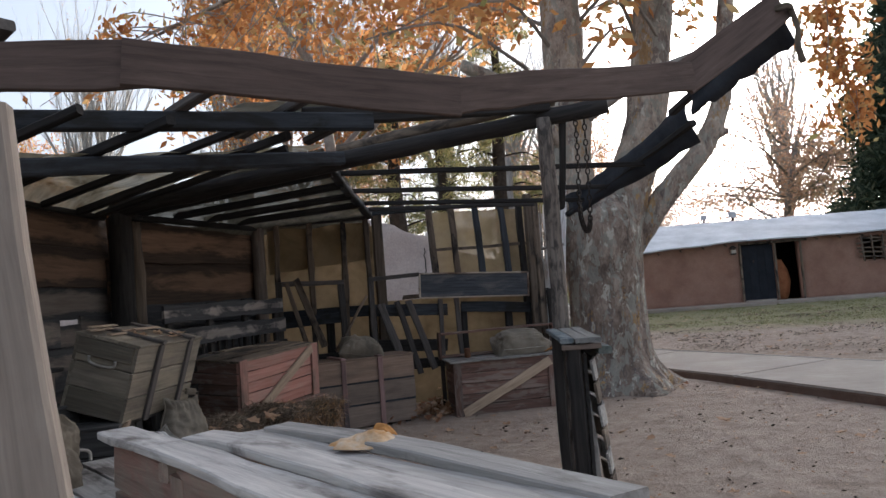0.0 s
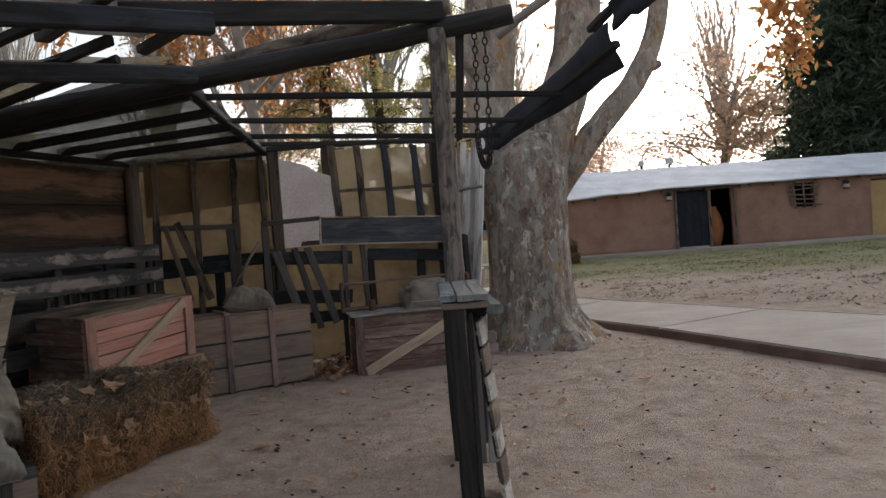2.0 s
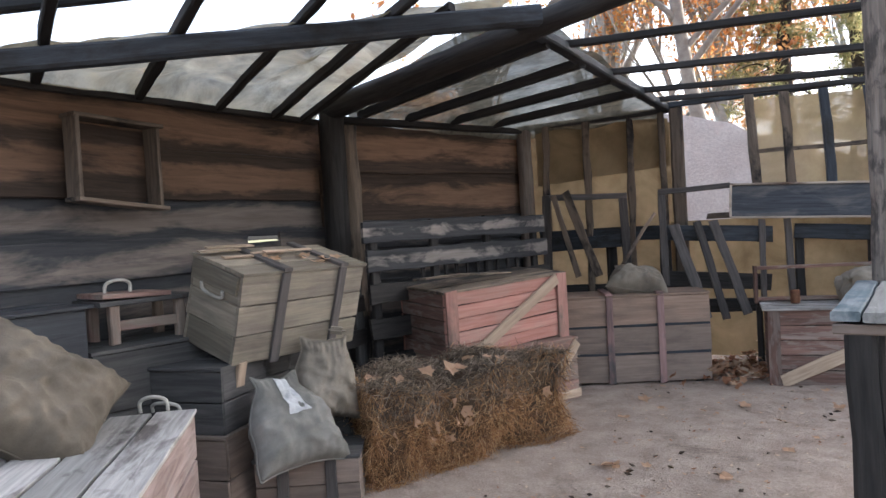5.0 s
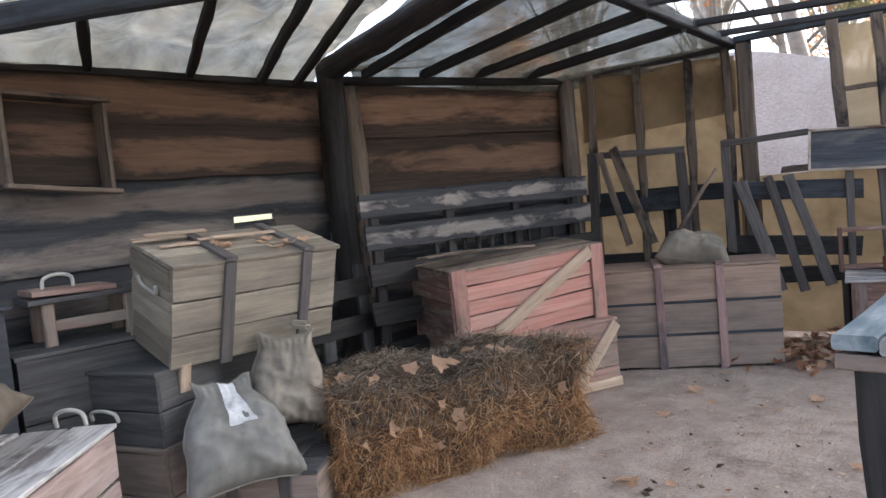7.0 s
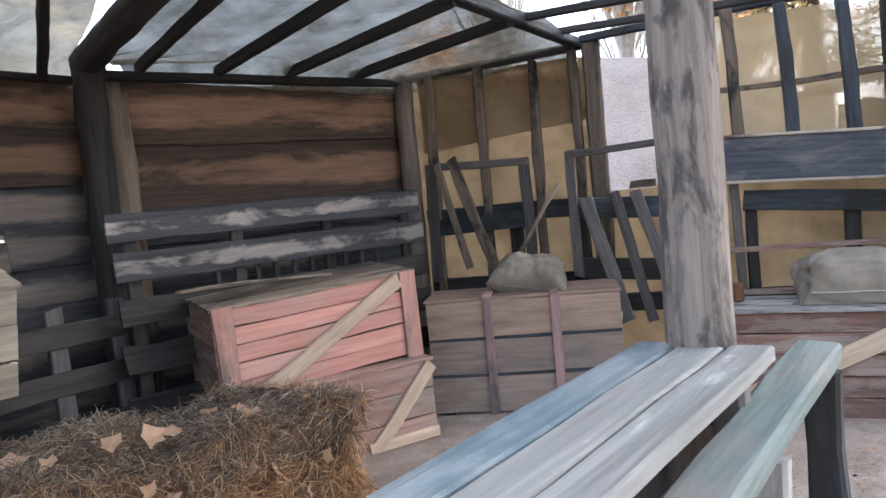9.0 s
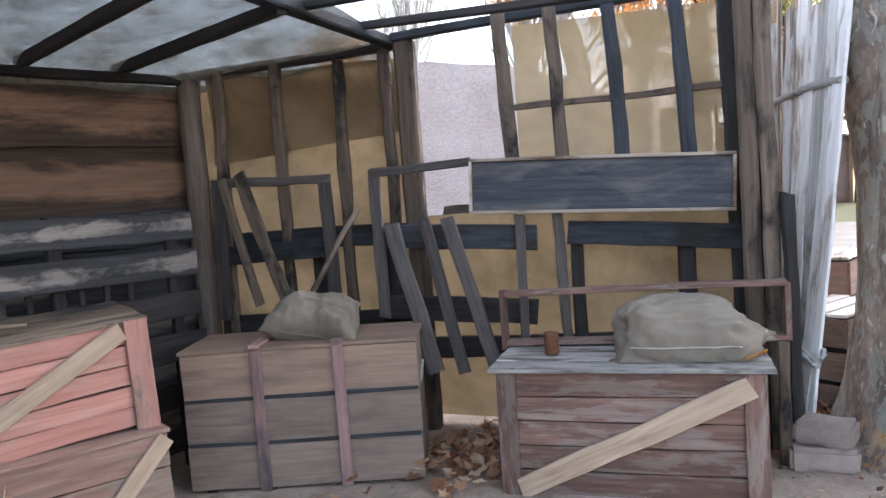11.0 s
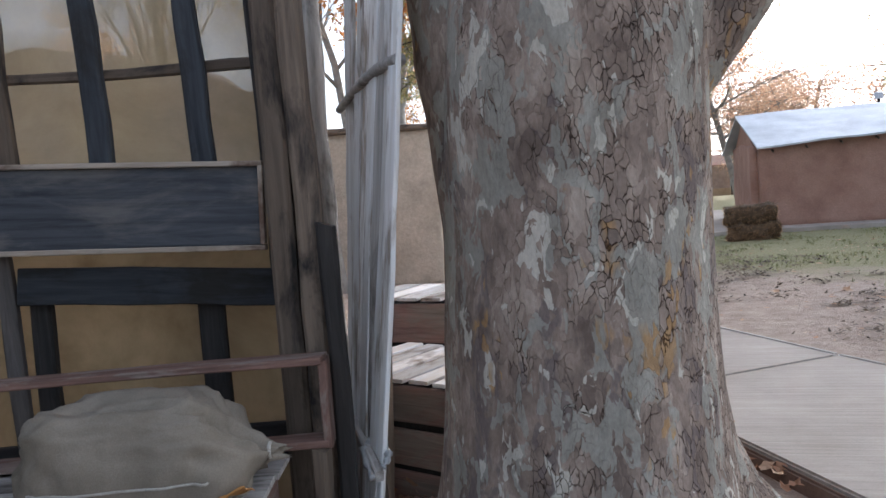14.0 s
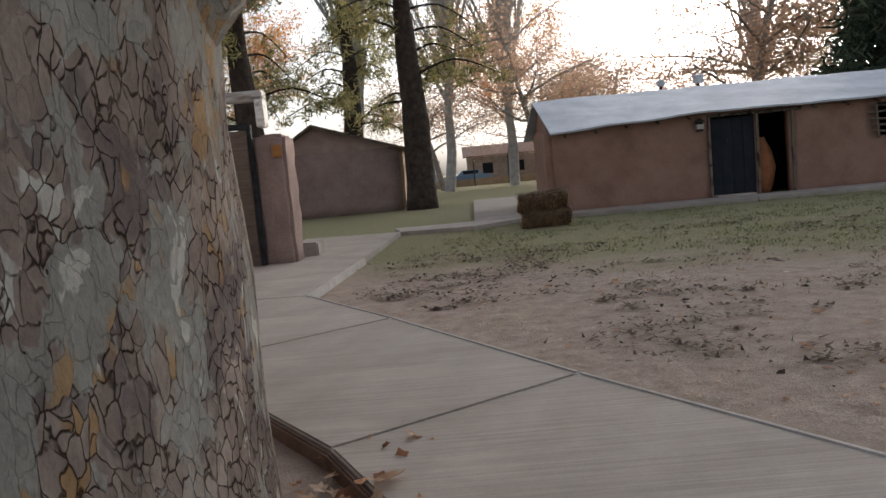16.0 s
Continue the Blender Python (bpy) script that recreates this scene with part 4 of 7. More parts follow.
def canvas_walls():
    def bay(u, v):
        p = Vector((-2.36, 8.16, 0)).lerp(Vector((-0.9, 8.72, 0)), u)
        p.z = 0.05 + v * 2.2
        f = noise.noise((p.x * 2.0, 0.4, p.z * 1.6))
        return p + Vector((-0.35, 0.9, 0)) * (0.05 + 0.05 * f + 0.03 * math.sin(p.z * 5 + p.x * 4))
    ob = part("canvas_sheet", grid_bm(26, 40, bay), M_CANVAS, None, "", None, True)
    tagged(ob, "slack tan canvas wall nailed behind the studs", "canvas")

    def flap(u, v):
        p = Vector((-2.12, 8.19, 0)).lerp(Vector((-0.98, 8.66, 0)), u)
        top = 1.72 + 0.12 * u
        p.z = top + (2.28 - top) * v
        return p + Vector((-0.35, 0.9, 0)) * (0.0 + 0.03 * math.sin(u * 9 + v * 4))
    ob = part("canvas_flap", grid_bm(20, 10, flap), M_CANVAS, None, "", None, True)
    tagged(ob, "darker canvas flap with a sagging lower hem", "canvas")

    def low(u, v):
        p = Vector((-1.02, 8.72, 0)).lerp(Vector((0.93, 9.12, 0)), u)
        p.z = 0.05 + v * (1.26 if u < 0.40 else 1.29)
        return p + Vector((-0.35, 0.9, 0)) * (0.03 * noise.noise((p.x * 3, 1, p.z * 2)))
    ob = part("canvas_sheet", grid_bm(29, 24, low), M_CANVAS, None, "", None, True)
    tagged(ob, "tan canvas stretched over the lower rear wall", "canvas")

    def high(u, v):
        p = Vector((-0.24, 8.74, 0)).lerp(Vector((0.93, 9.12, 0)), u)
        p.z = 1.30 + v * 1.05
        return p + Vector((-0.35, 0.9, 0)) * (0.02 * noise.noise((p.x * 3, 1, p.z * 2)))
    ob = part("canvas_sheet", grid_bm(20, 20, high), M_CANVAS2, None, "", None, True)
    tagged(ob, "thin tan canvas panel with light showing through", "canvas")


def studs():
    rear = thing("stud_wall", "rear wall frame of weathered studs and rails", "wall frame", (-0.5, 8.6, 0), kind="structure")
    up = (0.35, -1, 0)
    for x, y, w in ((-2.03, 8.17, 0.06), (-1.665, 8.31, 0.065), (-1.30, 8.46, 0.065)):
        board(rear, "stud", (x, y, 0.0), (x + 0.02, y, 2.3), w, 0.06, M_STUD, up, wobble=0.008)
    for x, y, z0, z1, m in ((-0.21, 8.58, 1.55, 2.42, M_STUD), (0.05, 8.67, 1.55, 2.4, M_STUD), (0.345, 8.775, 1.55, 2.38, M_DARKBLUE), (0.665, 8.89, 1.55, 2.36, M_DARKBLUE)):
        board(rear, "stud", (x, y, z0), (x - 0.04, y, z1), 0.075, 0.05, m, up, wobble=0.006)
    board(rear, "rail", (-0.22, 8.61, 1.88), (0.92, 9.02, 1.90), 0.035, 0.03, M_STUD, up)
    board(rear, "rail", (-2.1, 8.14, 1.22), (-0.95, 8.59, 1.22), 0.13, 0.03, M_DARKBLUE, up)
    board(rear, "rail", (-0.98, 8.33, 1.22), (-0.12, 8.62, 1.16), 0.14, 0.03, M_DARKBLUE, up)
    board(rear, "rail", (0.06, 8.66, 1.18), (0.90, 8.96, 1.11), 0.13, 0.03, M_DARKBLUE, up)
    board(rear, "rail", (-0.95, 8.36, 0.80), (-0.15, 8.64, 0.74), 0.14, 0.03, M_CHAR, up)
    board(rear, "rail", (-0.9, 8.42, 0.55), (0.9, 9.0, 0.55), 0.12, 0.03, M_CHAR, up)
    board(rear, "rail", (-2.1, 8.14, 0.7), (-0.95, 8.59, 0.7), 0.12, 0.03, M_CHAR, up)
    board(rear, "stud", (-0.19, 8.56, 0.5), (-0.185, 8.56, 1.30), 0.05, 0.04, M_BAT, up)
    board(rear, "stud", (0.03, 8.65, 0.5), (0.0, 8.65, 1.30), 0.055, 0.04, M_BAT, up)
    board(rear, "stud", (0.08, 8.72, 0.1), (0.08, 8.72, 1.2), 0.07, 0.05, M_CHAR, up)
    board(rear, "stud", (0.62, 8.92, 0.1), (0.62, 8.92, 1.1), 0.09, 0.05, M_CHAR, up)
    board(rear, "stud", (-0.98, 8.42, 0.1), (-0.98, 8.42, 1.25), 0.1, 0.05, M_CHAR, up)
    board(rear, "stud", (-1.5, 8.42, 0.1), (-1.5, 8.42, 1.2), 0.1, 0.05, M_CHAR, up)
    board(rear, "top_trim", (-0.62, 8.50, 1.345), (-0.4, 8.50, 1.345), 0.05, 0.02, M_STUD, up)
    # two old chair-back frames of uprights, rails and broken splats
    f1 = thing("broken_frame", "dark broken timber frame with crooked splats", "frame", (-1.6, 8.2, 0.72))
    board(f1, "rail", (-1.98, 8.09, 1.60), (-1.28, 8.30, 1.58), 0.055, 0.035, M_BAT, up)
    board(f1, "upright", (-1.30, 8.29, 0.75), (-1.31, 8.29, 1.6), 0.075, 0.035, M_BAT, up)
    board(f1, "upright", (-2.0, 8.07, 0.75), (-1.98, 8.08, 1.62), 0.075, 0.035, M_BAT, up)
    board(f1, "splat", (-1.88, 8.02, 1.62), (-1.68, 8.05, 0.85), 0.055, 0.03, M_STUD, up, bow=0.01)
    board(f1, "splat", (-1.78, 8.06, 1.64), (-1.50, 8.10, 0.85), 0.075, 0.03, M_STUD, up, bow=0.01)
    board(f1, "rail", (-2.0, 8.10, 1.15), (-1.3, 8.32, 1.17), 0.12, 0.03, M_DARKBLUE, up)
    f2 = thing("broken_frame", "grey broken timber frame with leaning splats", "frame", (-0.7, 8.3, 0.4))
    board(f2, "rail", (-0.98, 8.30, 1.585), (-0.40, 8.45, 1.60), 0.05, 0.035, M_BAT, up)
    board(f2, "upright", (-0.955, 8.31, 0.75), (-0.96, 8.31, 1.6), 0.065, 0.035, M_BAT, up)
    for a, b, w in (((-0.86, 8.30, 1.29), (-0.60, 8.26, 0.45), 0.09), ((-0.68, 8.36, 1.30), (-0.44, 8.3, 0.45), 0.065), ((-0.545, 8.40, 1.30), (-0.29, 8.36, 0.5), 0.075)):
        board(f2, "splat", a, b, w, 0.035, M_BAT, up, bow=0.012)
    stick = pole(None, "stick", (-1.36, 8.02, 0.8), (-0.99, 8.19, 1.40), 0.018, 0.014, M_STUD, crook=0.01)
    tagged(stick, "thin pale stick leaning on the frame", "stick")


def sign():
    th = thing("sign_board", "blank blue-black board with chipped pale edging", "sign", (0.23, 8.6, 1.28))
    a, b = Vector((-0.415, 8.44, 0)), Vector((0.888, 8.875, 0))
    m, ln = axes(a + Vector((0, 0, 1.467)), b + Vector((0, 0, 1.396)), (0.3, -1, 0))
    slab(th, "panel", m, (0, 0, 0), (ln - 0.02, 0.27, 0.025), M_SIGN)
    for y in (-0.142, 0.142):
        slab(th, "edging", m, (0, y, 0.004), (ln, 0.018, 0.05), M_EDGE)
    for x in (-ln / 2 + 0.008, ln / 2 - 0.008):
        slab(th, "edging", m, (x, 0, 0.004), (0.016, 0.264, 0.05), M_EDGE)


shed_frame()
front_plank()
roof_net()
felt_strip()
chain()
plank_walls()
canvas_walls()
studs()
sign()


# ---- crates, chests and sacks ----
def crate(name, label, m, size, mat, rows=3, lid_rows=3, lid=None, battens=(), bat=None, side_mat=None, frame_w=0.0, frame_mat=None, gap=0.006, row_mats=None, lid_over=0.01):
    """A planked case. m: pose of the middle of its base; size: length x, depth y, height z; battens: places along x."""
    L, D, H = size
    th = thing(name, label, "crate")
    th.matrix_basis = PLACE[th.name] = m
    t = 0.02
    part("body", box_bm(L - 2.4 * t, D - 2.4 * t, H - t, 0.0), M_CHAR, th, "", m @ Matrix.Translation((0, 0, H / 2 - t / 2)))
    h = H / rows
    for k in range(rows):
        z = h * (k + 0.5)
        rm = row_mats[k] if row_mats else mat
        for y in (-D / 2 + t / 2, D / 2 - t / 2):
            slab(th, "plank", m, (0, y, z), (L, t, h - gap), rm)
        for x in (-L / 2 + t / 2, L / 2 - t / 2):
            slab(th, "plank", m, (x, 0, z), (t, D - 2 * t - 0.002, h - gap), side_mat or rm)
    d = (D + 2 * lid_over) / lid_rows
    for k in range(lid_rows):
        slab(th, "lid_board", m, (0, -D / 2 - lid_over + d * (k + 0.5), H + 0.009 + 0.002 * (k % 2)), (L + 2 * lid_over, d - gap, 0.018), lid or mat)
    for x in battens:
        slab(th, "batten", m, (x, -D / 2 - 0.01, H / 2), (0.055, 0.02, H + 0.02), bat)
        slab(th, "batten", m, (x, 0, H + 0.028), (0.055, D + 0.05, 0.018), bat)
        slab(th, "batten", m, (x, D / 2 + 0.01, H / 2), (0.055, 0.02, H + 0.02), bat)
    if frame_w:
        for x in (-L / 2 + frame_w / 2, L / 2 - frame_w / 2):
            slab(th, "frame_board", m, (x, -D / 2 - 0.011, H / 2), (frame_w, 0.02, H + 0.03), frame_mat)
    return th


def rope_handle(th, m, span, drop, label="loop of pale rope"):
    pts = smooth_line([(-span / 2, 0, 0), (-span * 0.45, -0.01, drop * 0.75), (0, -0.015, drop), (span * 0.45, -0.01, drop * 0.75), (span / 2, 0, 0)], 18)
    part("handle", tube_bm(pts, [0.009] * 18, 7), M_ROPE, th, label, m, True)


def sack(name, label, centre, size, mat, rx=0, ry=0, rz=0, seed=0, neck=None, flat=0.32, corners=0.0):
    """A filled cloth bag: slumped, creased, flat where it rests; neck: which end is tied (+1, -1)."""
    bm = bmesh.new()
    bmesh.ops.create_icosphere(bm, subdivisions=5, radius=1.0)
    for v in bm.verts:
        p = v.co.copy()
        e = 0.62 + 0.2 * corners
        q = Vector([math.copysign(abs(c) ** e, c) for c in p])
        q = q / max(0.75, (abs(q.x) ** 3 + abs(q.y) ** 3 + abs(q.z) ** 3) ** (1 / 3))
        s = Vector((seed * 7.3, seed, 0))
        fold = noise.noise(p * 1.7 + s) * 0.24 - abs(noise.noise(p * 3.4 + s)) * 0.22 + noise.noise(p * 9 + s) * 0.035
        if neck and p.x * neck > 0.55:
            k = (p.x * neck - 0.55) / 0.45
            pinch = 1 - 0.80 * min(1, k * 1.25) ** 1.2
            q.y *= pinch
            q.z *= pinch
            q.x += neck * 0.16 * k
            ang = math.atan2(p.z, p.y)
            fold += 0.05 * k * math.sin(ang * 11)
        q *= 1 + fold
        if q.z < -flat:
            q.z = -flat + (q.z + flat) * 0.12
        v.co = Vector((q.x * size[0] / 2, q.y * size[1] / 2, (q.z + flat) * size[2] / (1 + flat)))
    ob = part(name, bm, mat, None, "", pose(*centre, rx, ry, rz), True)
    tagged(ob, label, "sack")
    pts = [v.co.copy() for v in ob.data.vertices if v.co.y < 0]
    seam = []
    for k in range(22):
        x = size[0] * (-0.44 + 0.84 * k / 21)
        z = size[2] * (0.24 + 0.03 * math.sin(k * 0.5))
        p = min(pts, key=lambda c: (c.x - x) ** 2 + (c.z - z) ** 2 - 0.002 * min(0, c.y))
        seam.append(p + Vector((0, -0.003, 0)))
    part("seam", tube_bm(smooth_line(seam, 60), [0.004] * 60, 5), M_ROPE, ob, "stitched seam", PLACE[ob.name], True)
    if neck:
        ring = [(neck * size[0] * 0.515, 0.02 * math.cos(a) + 0.0, size[2] * 0.30 + 0.02 * math.sin(a)) for a in [2 * math.pi * k / 12 for k in range(13)]]
        part("tie", tube_bm(ring, [0.006] * 13, 5), M_ROPE, ob, "cord tie", PLACE[ob.name], True)
    return ob


def pillow(name, label, centre, xdir, ydir, size, mat, seed, neck=0.0):
    """A half-filled cloth bag with four sewn corners; xdir and ydir span it, size: width, height, thickness; neck: how far its top is drawn in."""
    x = Vector(xdir).normalized()
    y = Vector(ydir)
    y = (y - x * y.dot(x)).normalized()
    m = Matrix((x, y, x.cross(y))).transposed().to_4x4()
    m.translation = centre
    n = 44
    verts, faces, index = [], [], {}
    sh = Vector((seed * 5.3, seed * 1.7, 0))
    for side in (1, -1):
        for i in range(n + 1):
            for j in range(n + 1):
                rim = i in (0, n) or j in (0, n)
                key = (i, j, 0 if rim else side)
                if key in index:
                    continue
                u, v = i / n * 2 - 1, j / n * 2 - 1
                px = u * (1 - 0.13 * (1 - v * v) + 0.06 * noise.noise((u * 2, v * 2, seed)))
                py = v * (1 - 0.13 * (1 - u * u) + 0.06 * noise.noise((u * 2, v * 2, seed + 9)))
                draw = 1 - neck * max(0.0, min(1.0, (v + 0.1) / 0.8)) ** 1.5
                px *= draw
                t = draw * max(0.0, (1 - u ** 4) * (1 - v ** 4)) ** 0.55
                slump = 1 + 0.22 * noise.noise(Vector((u * 1.2, v * 1.2, 0)) + sh) - 0.18 * v
                crease = 0.34 * abs(noise.noise(Vector((u * 1.7 + v, v * 2.2, side * 2)) + sh)) + 0.22 * abs(noise.noise(Vector((u * 3.2 - v * 1.5, v * 3.6, side * 2)) + sh)) + 0.03 * noise.noise(Vector((u * 7, v * 7, side)) + sh)
                edge = max(abs(u), abs(v))
                pucker = 0.10 * max(0.0, edge - 0.6) / 0.4 * math.sin((u if abs(v) > abs(u) else v) * 26 + seed)
                pz = side * (t * (slump - crease) + pucker * t)
                index[key] = len(verts)
                verts.append((px * size[0] / 2, py * size[1] / 2, pz * size[2] / 2))

    def at(i, j, side):
        return index[(i, j, 0 if i in (0, n) or j in (0, n) else side)]
    for i in range(n):
        for j in range(n):
            faces.append((at(i, j, 1), at(i + 1, j, 1), at(i + 1, j + 1, 1), at(i, j + 1, 1)))
            faces.append((at(i, j, -1), at(i, j + 1, -1), at(i + 1, j + 1, -1), at(i + 1, j, -1)))
    me = mesh_from(name, verts, faces)
    ob = part_mesh(name, me, mat, None, "", m, True)
    tagged(ob, label, "sack")
    rim = [(i, 0) for i in range(n)] + [(n, j) for j in range(n)] + [(n - i, n) for i in range(n)] + [(0, n - j) for j in range(n + 1)]
    part("seam", tube_bm([verts[at(i, j, 1)] for i, j in rim], [0.005] * len(rim), 5), mat, ob, "sewn edge", m, True)
    return ob


def crates():
    # olive chest, tipped forward on the black case
    x, z = Vector((0.03, 1, -0.01)).normalized(), Vector((0.29, 0.03, 0.956))
    y = z.cross(x).normalized()
    z = x.cross(y)
    R = Matrix((x, y, z)).transposed().to_4x4()
    base = (Vector((-1.85, 4.18, 0.745)) + Vector((-1.80, 5.04, 0.735))) / 2 + y * 0.20
    R.translation = base
    chest = crate("ammunition_chest", "faded olive planked chest tipped forward on a black case", R, (0.86, 0.41, 0.465), M_GREEN, 3, 3, M_GREEN, (-0.17, 0.24), M_BAT)
    slab(chest, "end_batten", R, (-0.437, 0.0, 0.41), (0.02, 0.36, 0.1), M_GREEN)
    rope_handle(chest, R @ pose(-0.452, 0.0, 0.36, 0, 0, -90) @ pose(0, 0, 0, 180, 0, 0), 0.17, 0.05)
    slab(chest, "foot", R, (-0.36, -0.2, -0.05), (0.05, 0.03, 0.13), M_DIAG)
    rng = random.Random(3)
    for k in range(5):
        slab(chest, "lid_splinter", R, (rng.uniform(-0.35, 0.1), rng.uniform(-0.12, 0.16), 0.497 + 0.006 * k), (rng.uniform(0.2, 0.4), 0.03, 0.008), M_DIAG)
    # black case under it, on a lower one
    m = pose(-2.12, 4.22, 0.42, 0, 0, 18)
    black = crate("black_case", "black lidded case with a faded rope loop", m, (0.5, 0.42, 0.32), M_BLACKBOX, 2, 2, M_BLACKBOX, lid_over=0.015)
    rope_handle(black, m @ pose(-0.05, -0.235, 0.12), 0.16, 0.05)
    crate("lower_case", "grey-brown case with dark iron bands", pose(-2.1, 4.21, 0.0, 0, 0, 18), (0.5, 0.42, 0.405), M_BOXG, 2, 2, M_BOXG)
    wedge = crate("small_box", "small dark box wedged under the chest", pose(-2.2, 4.62, 0.42, 0, 0, 5), (0.3, 0.32, 0.36), M_BLACKBOX, 2, 2)
    crate("dark_trunk", "large blackened trunk with a flat lid", pose(-2.40, 3.2, 0, 0, 0, 92), (0.95, 0.36, 1.09), M_TRUNKB, 3, 2, M_TRUNKB, lid_over=0.03)
    crate("dark_trunk", "blackened case standing by the wall", pose(-2.38, 4.02, 0, 0, 0, 84), (0.6, 0.36, 0.86), M_BLACKBOX, 3, 2, M_BLACKBOX)
    # stool with a square lid on it
    st = thing("stool", "rough red-brown stool with a dark seat", "stool", (-2.45, 4.08, 0.86), rz=5)
    sm = pose(-2.45, 4.08, 0.88, 0, 0, 84)
    for x in (-0.18, 0.18):
        for y in (-0.12, 0.12):
            slab(st, "leg", sm, (x, y, 0.1), (0.05, 0.045, 0.2), M_CRATE)
    slab(st, "apron", sm, (0, -0.12, 0.09), (0.34, 0.025, 0.05), M_CRATE)
    slab(st, "seat", sm, (0, 0, 0.21), (0.52, 0.34, 0.025), M_BLACKBOX)
    lid = thing("pot_lid", "square dark wooden lid with a rope loop", "lid", (-2.45, 4.05, 1.105))
    slab(lid, "panel", pose(-2.45, 4.02, 1.12, 0, 2, 84), (0, 0, 0), (0.36, 0.3, 0.025), M_CRATE)
    rope_handle(lid, pose(-2.45, 3.98, 1.13, 0, 0, 80), 0.13, 0.07)
    # bleached planked box in front
    box = crate("planked_box", "bleached box with wide gapped lid boards", pose(-1.55, 3.17, 0, 0, 0, -45.4), (1.2, 0.74, 0.60), M_BARKBOARD, 3, 4, M_GREY, gap=0.016, lid_over=0.02)
    rope_handle(box, pose(-1.86, 3.76, 0.62, 0, 0, 40), 0.12, 0.07)
    pillow("sack", "brown sack slumped on the planked box", (-1.80, 3.22, 0.80), (0.35, 0.75, -0.62), (-0.45, 0.55, 0.65), (0.60, 0.54, 0.36), M_SACKT, 4)
    crate("low_box", "low grey-brown box with pale battens", pose(-1.66, 4.52, 0, 0, 0, 36), (0.52, 0.34, 0.25), M_BOXG, 2, 2, M_BLACKBOX, (-0.12, 0.12), M_BAT)
    pillow("sandbag", "grey sandbag slumped over a low box", (-1.58, 4.31, 0.47), (0.08, 0.47, -0.02), (-0.25, 0.03, 0.38), (0.52, 0.52, 0.24), M_SACKG, 2, 0.5)
    bag = bpy.data.objects["sandbag"]
    torn, made = bmesh.new(), {}
    for i in range(17, 29):
        for j in range(22, 43):
            if 0.18 * (j - 22) / 21 + 0.4 * noise.noise((i * 0.23, j * 0.19, 6)) < -0.14:
                continue
            ring = []
            for k in bag.data.polygons[2 * (i * 44 + j)].vertices:
                if k not in made:
                    v = bag.data.vertices[k]
                    made[k] = torn.verts.new(v.co + v.normal * 0.006)
                ring.append(made[k])
            torn.faces.new(ring)
    part("torn_flap", torn, M_CLOTHW, bag, "torn white plastic lining", PLACE[bag.name], True)
    crate("small_box", "small dark box behind the sacks", pose(-1.80, 4.80, 0, 0, 0, 80), (0.32, 0.3, 0.36), M_BLACKBOX, 2, 2)
    pillow("sack", "olive sack with a knotted top beside the chest", (-1.67, 4.66, 0.60), (0.5, 0.8, -0.05), (-0.12, 0.02, 1.0), (0.38, 0.46, 0.28), M_SACK, 6, 0.32)
    part("knot", box_bm(0.1, 0.07, 0.04, 0.018), M_SACK, bpy.data.objects["sack.001"], "twisted cloth knot", pose(-1.64, 4.74, 0.85, 0, 10, 40))
    # red crate on a wider pinkish one
    a, b = Vector((-1.74, 5.92, 0)), Vector((-1.33, 7.04, 0))
    ang = math.degrees(math.atan2(b.y - a.y, b.x - a.x))
    d = (b - a).normalized()
    back = Vector((-d.y, d.x, 0))
    mid = (a + b) / 2 + back * 0.29
    low = crate("pink_crate", "dull pinkish crate with a pale diagonal brace", pose(mid.x + 0.09, mid.y - 0.02, 0, 0, 0, ang), (1.14, 0.56, 0.46), M_CRATE, 3, 3, M_CRATE, frame_w=0.0)
    lm = PLACE[low.name]
    board(low, "brace", lm @ Vector((0.18, -0.295, 0.05)), lm @ Vector((0.56, -0.295, 0.44)), 0.075, 0.02, M_DIAG, lm.to_3x3() @ Vector((0, -1, 0)))
    slab(low, "skid", lm, (0.35, -0.295, 0.05), (0.44, 0.02, 0.06), M_DIAG)
    rm = pose(mid.x, mid.y, 0.487, 3, -2.5, ang)
    red = crate("red_crate", "faded red slatted crate with a pale diagonal brace", rm, (1.16, 0.56, 0.47), M_RED, 5, 3, M_STUD, frame_w=0.1, frame_mat=M_REDD, side_mat=M_CRATED)
    board(red, "brace", rm @ Vector((-0.36, -0.305, 0.02)), rm @ Vector((0.47, -0.305, 0.45)), 0.085, 0.02, M_DIAG, rm.to_3x3() @ Vector((0, -1, 0)))
    for p0, p1, w in (((-1.93, 5.88, 1.02), (-1.62, 6.62, 1.01), 0.06), ((-1.82, 5.82, 1.035), (-1.66, 6.3, 1.03), 0.05)):
        tagged(board(None, "loose_lath", p0, p1, w, 0.012, M_STUD, ragged=0.04, bow=0.008), "loose grey-brown lath lying on the red crate", "lath")
    # brown case
    a, b = Vector((-1.51, 7.30, 0)), Vector((-0.48, 7.89, 0))
    ang = math.degrees(math.atan2(b.y - a.y, b.x - a.x))
    d = (b - a).normalized()
    mid = (a + b) / 2 + Vector((-d.y, d.x, 0)) * 0.235
    case = crate("brown_case", "large brown packing case with two battens", pose(mid.x, mid.y, 0.02, 0, 0, ang), ((b - a).length, 0.47, 0.70), M_BOX, 3, 1, M_BOX, (-0.21, 0.20), M_CASEBAT, row_mats=[M_BOXG, M_BOXG, M_BOX])
    cm = PLACE[case.name]
    rope_handle(case, cm @ pose(0.605, -0.05, 0.55, 0, 0, 90) @ pose(0, 0, 0, 180, 0, 0), 0.12, 0.10)
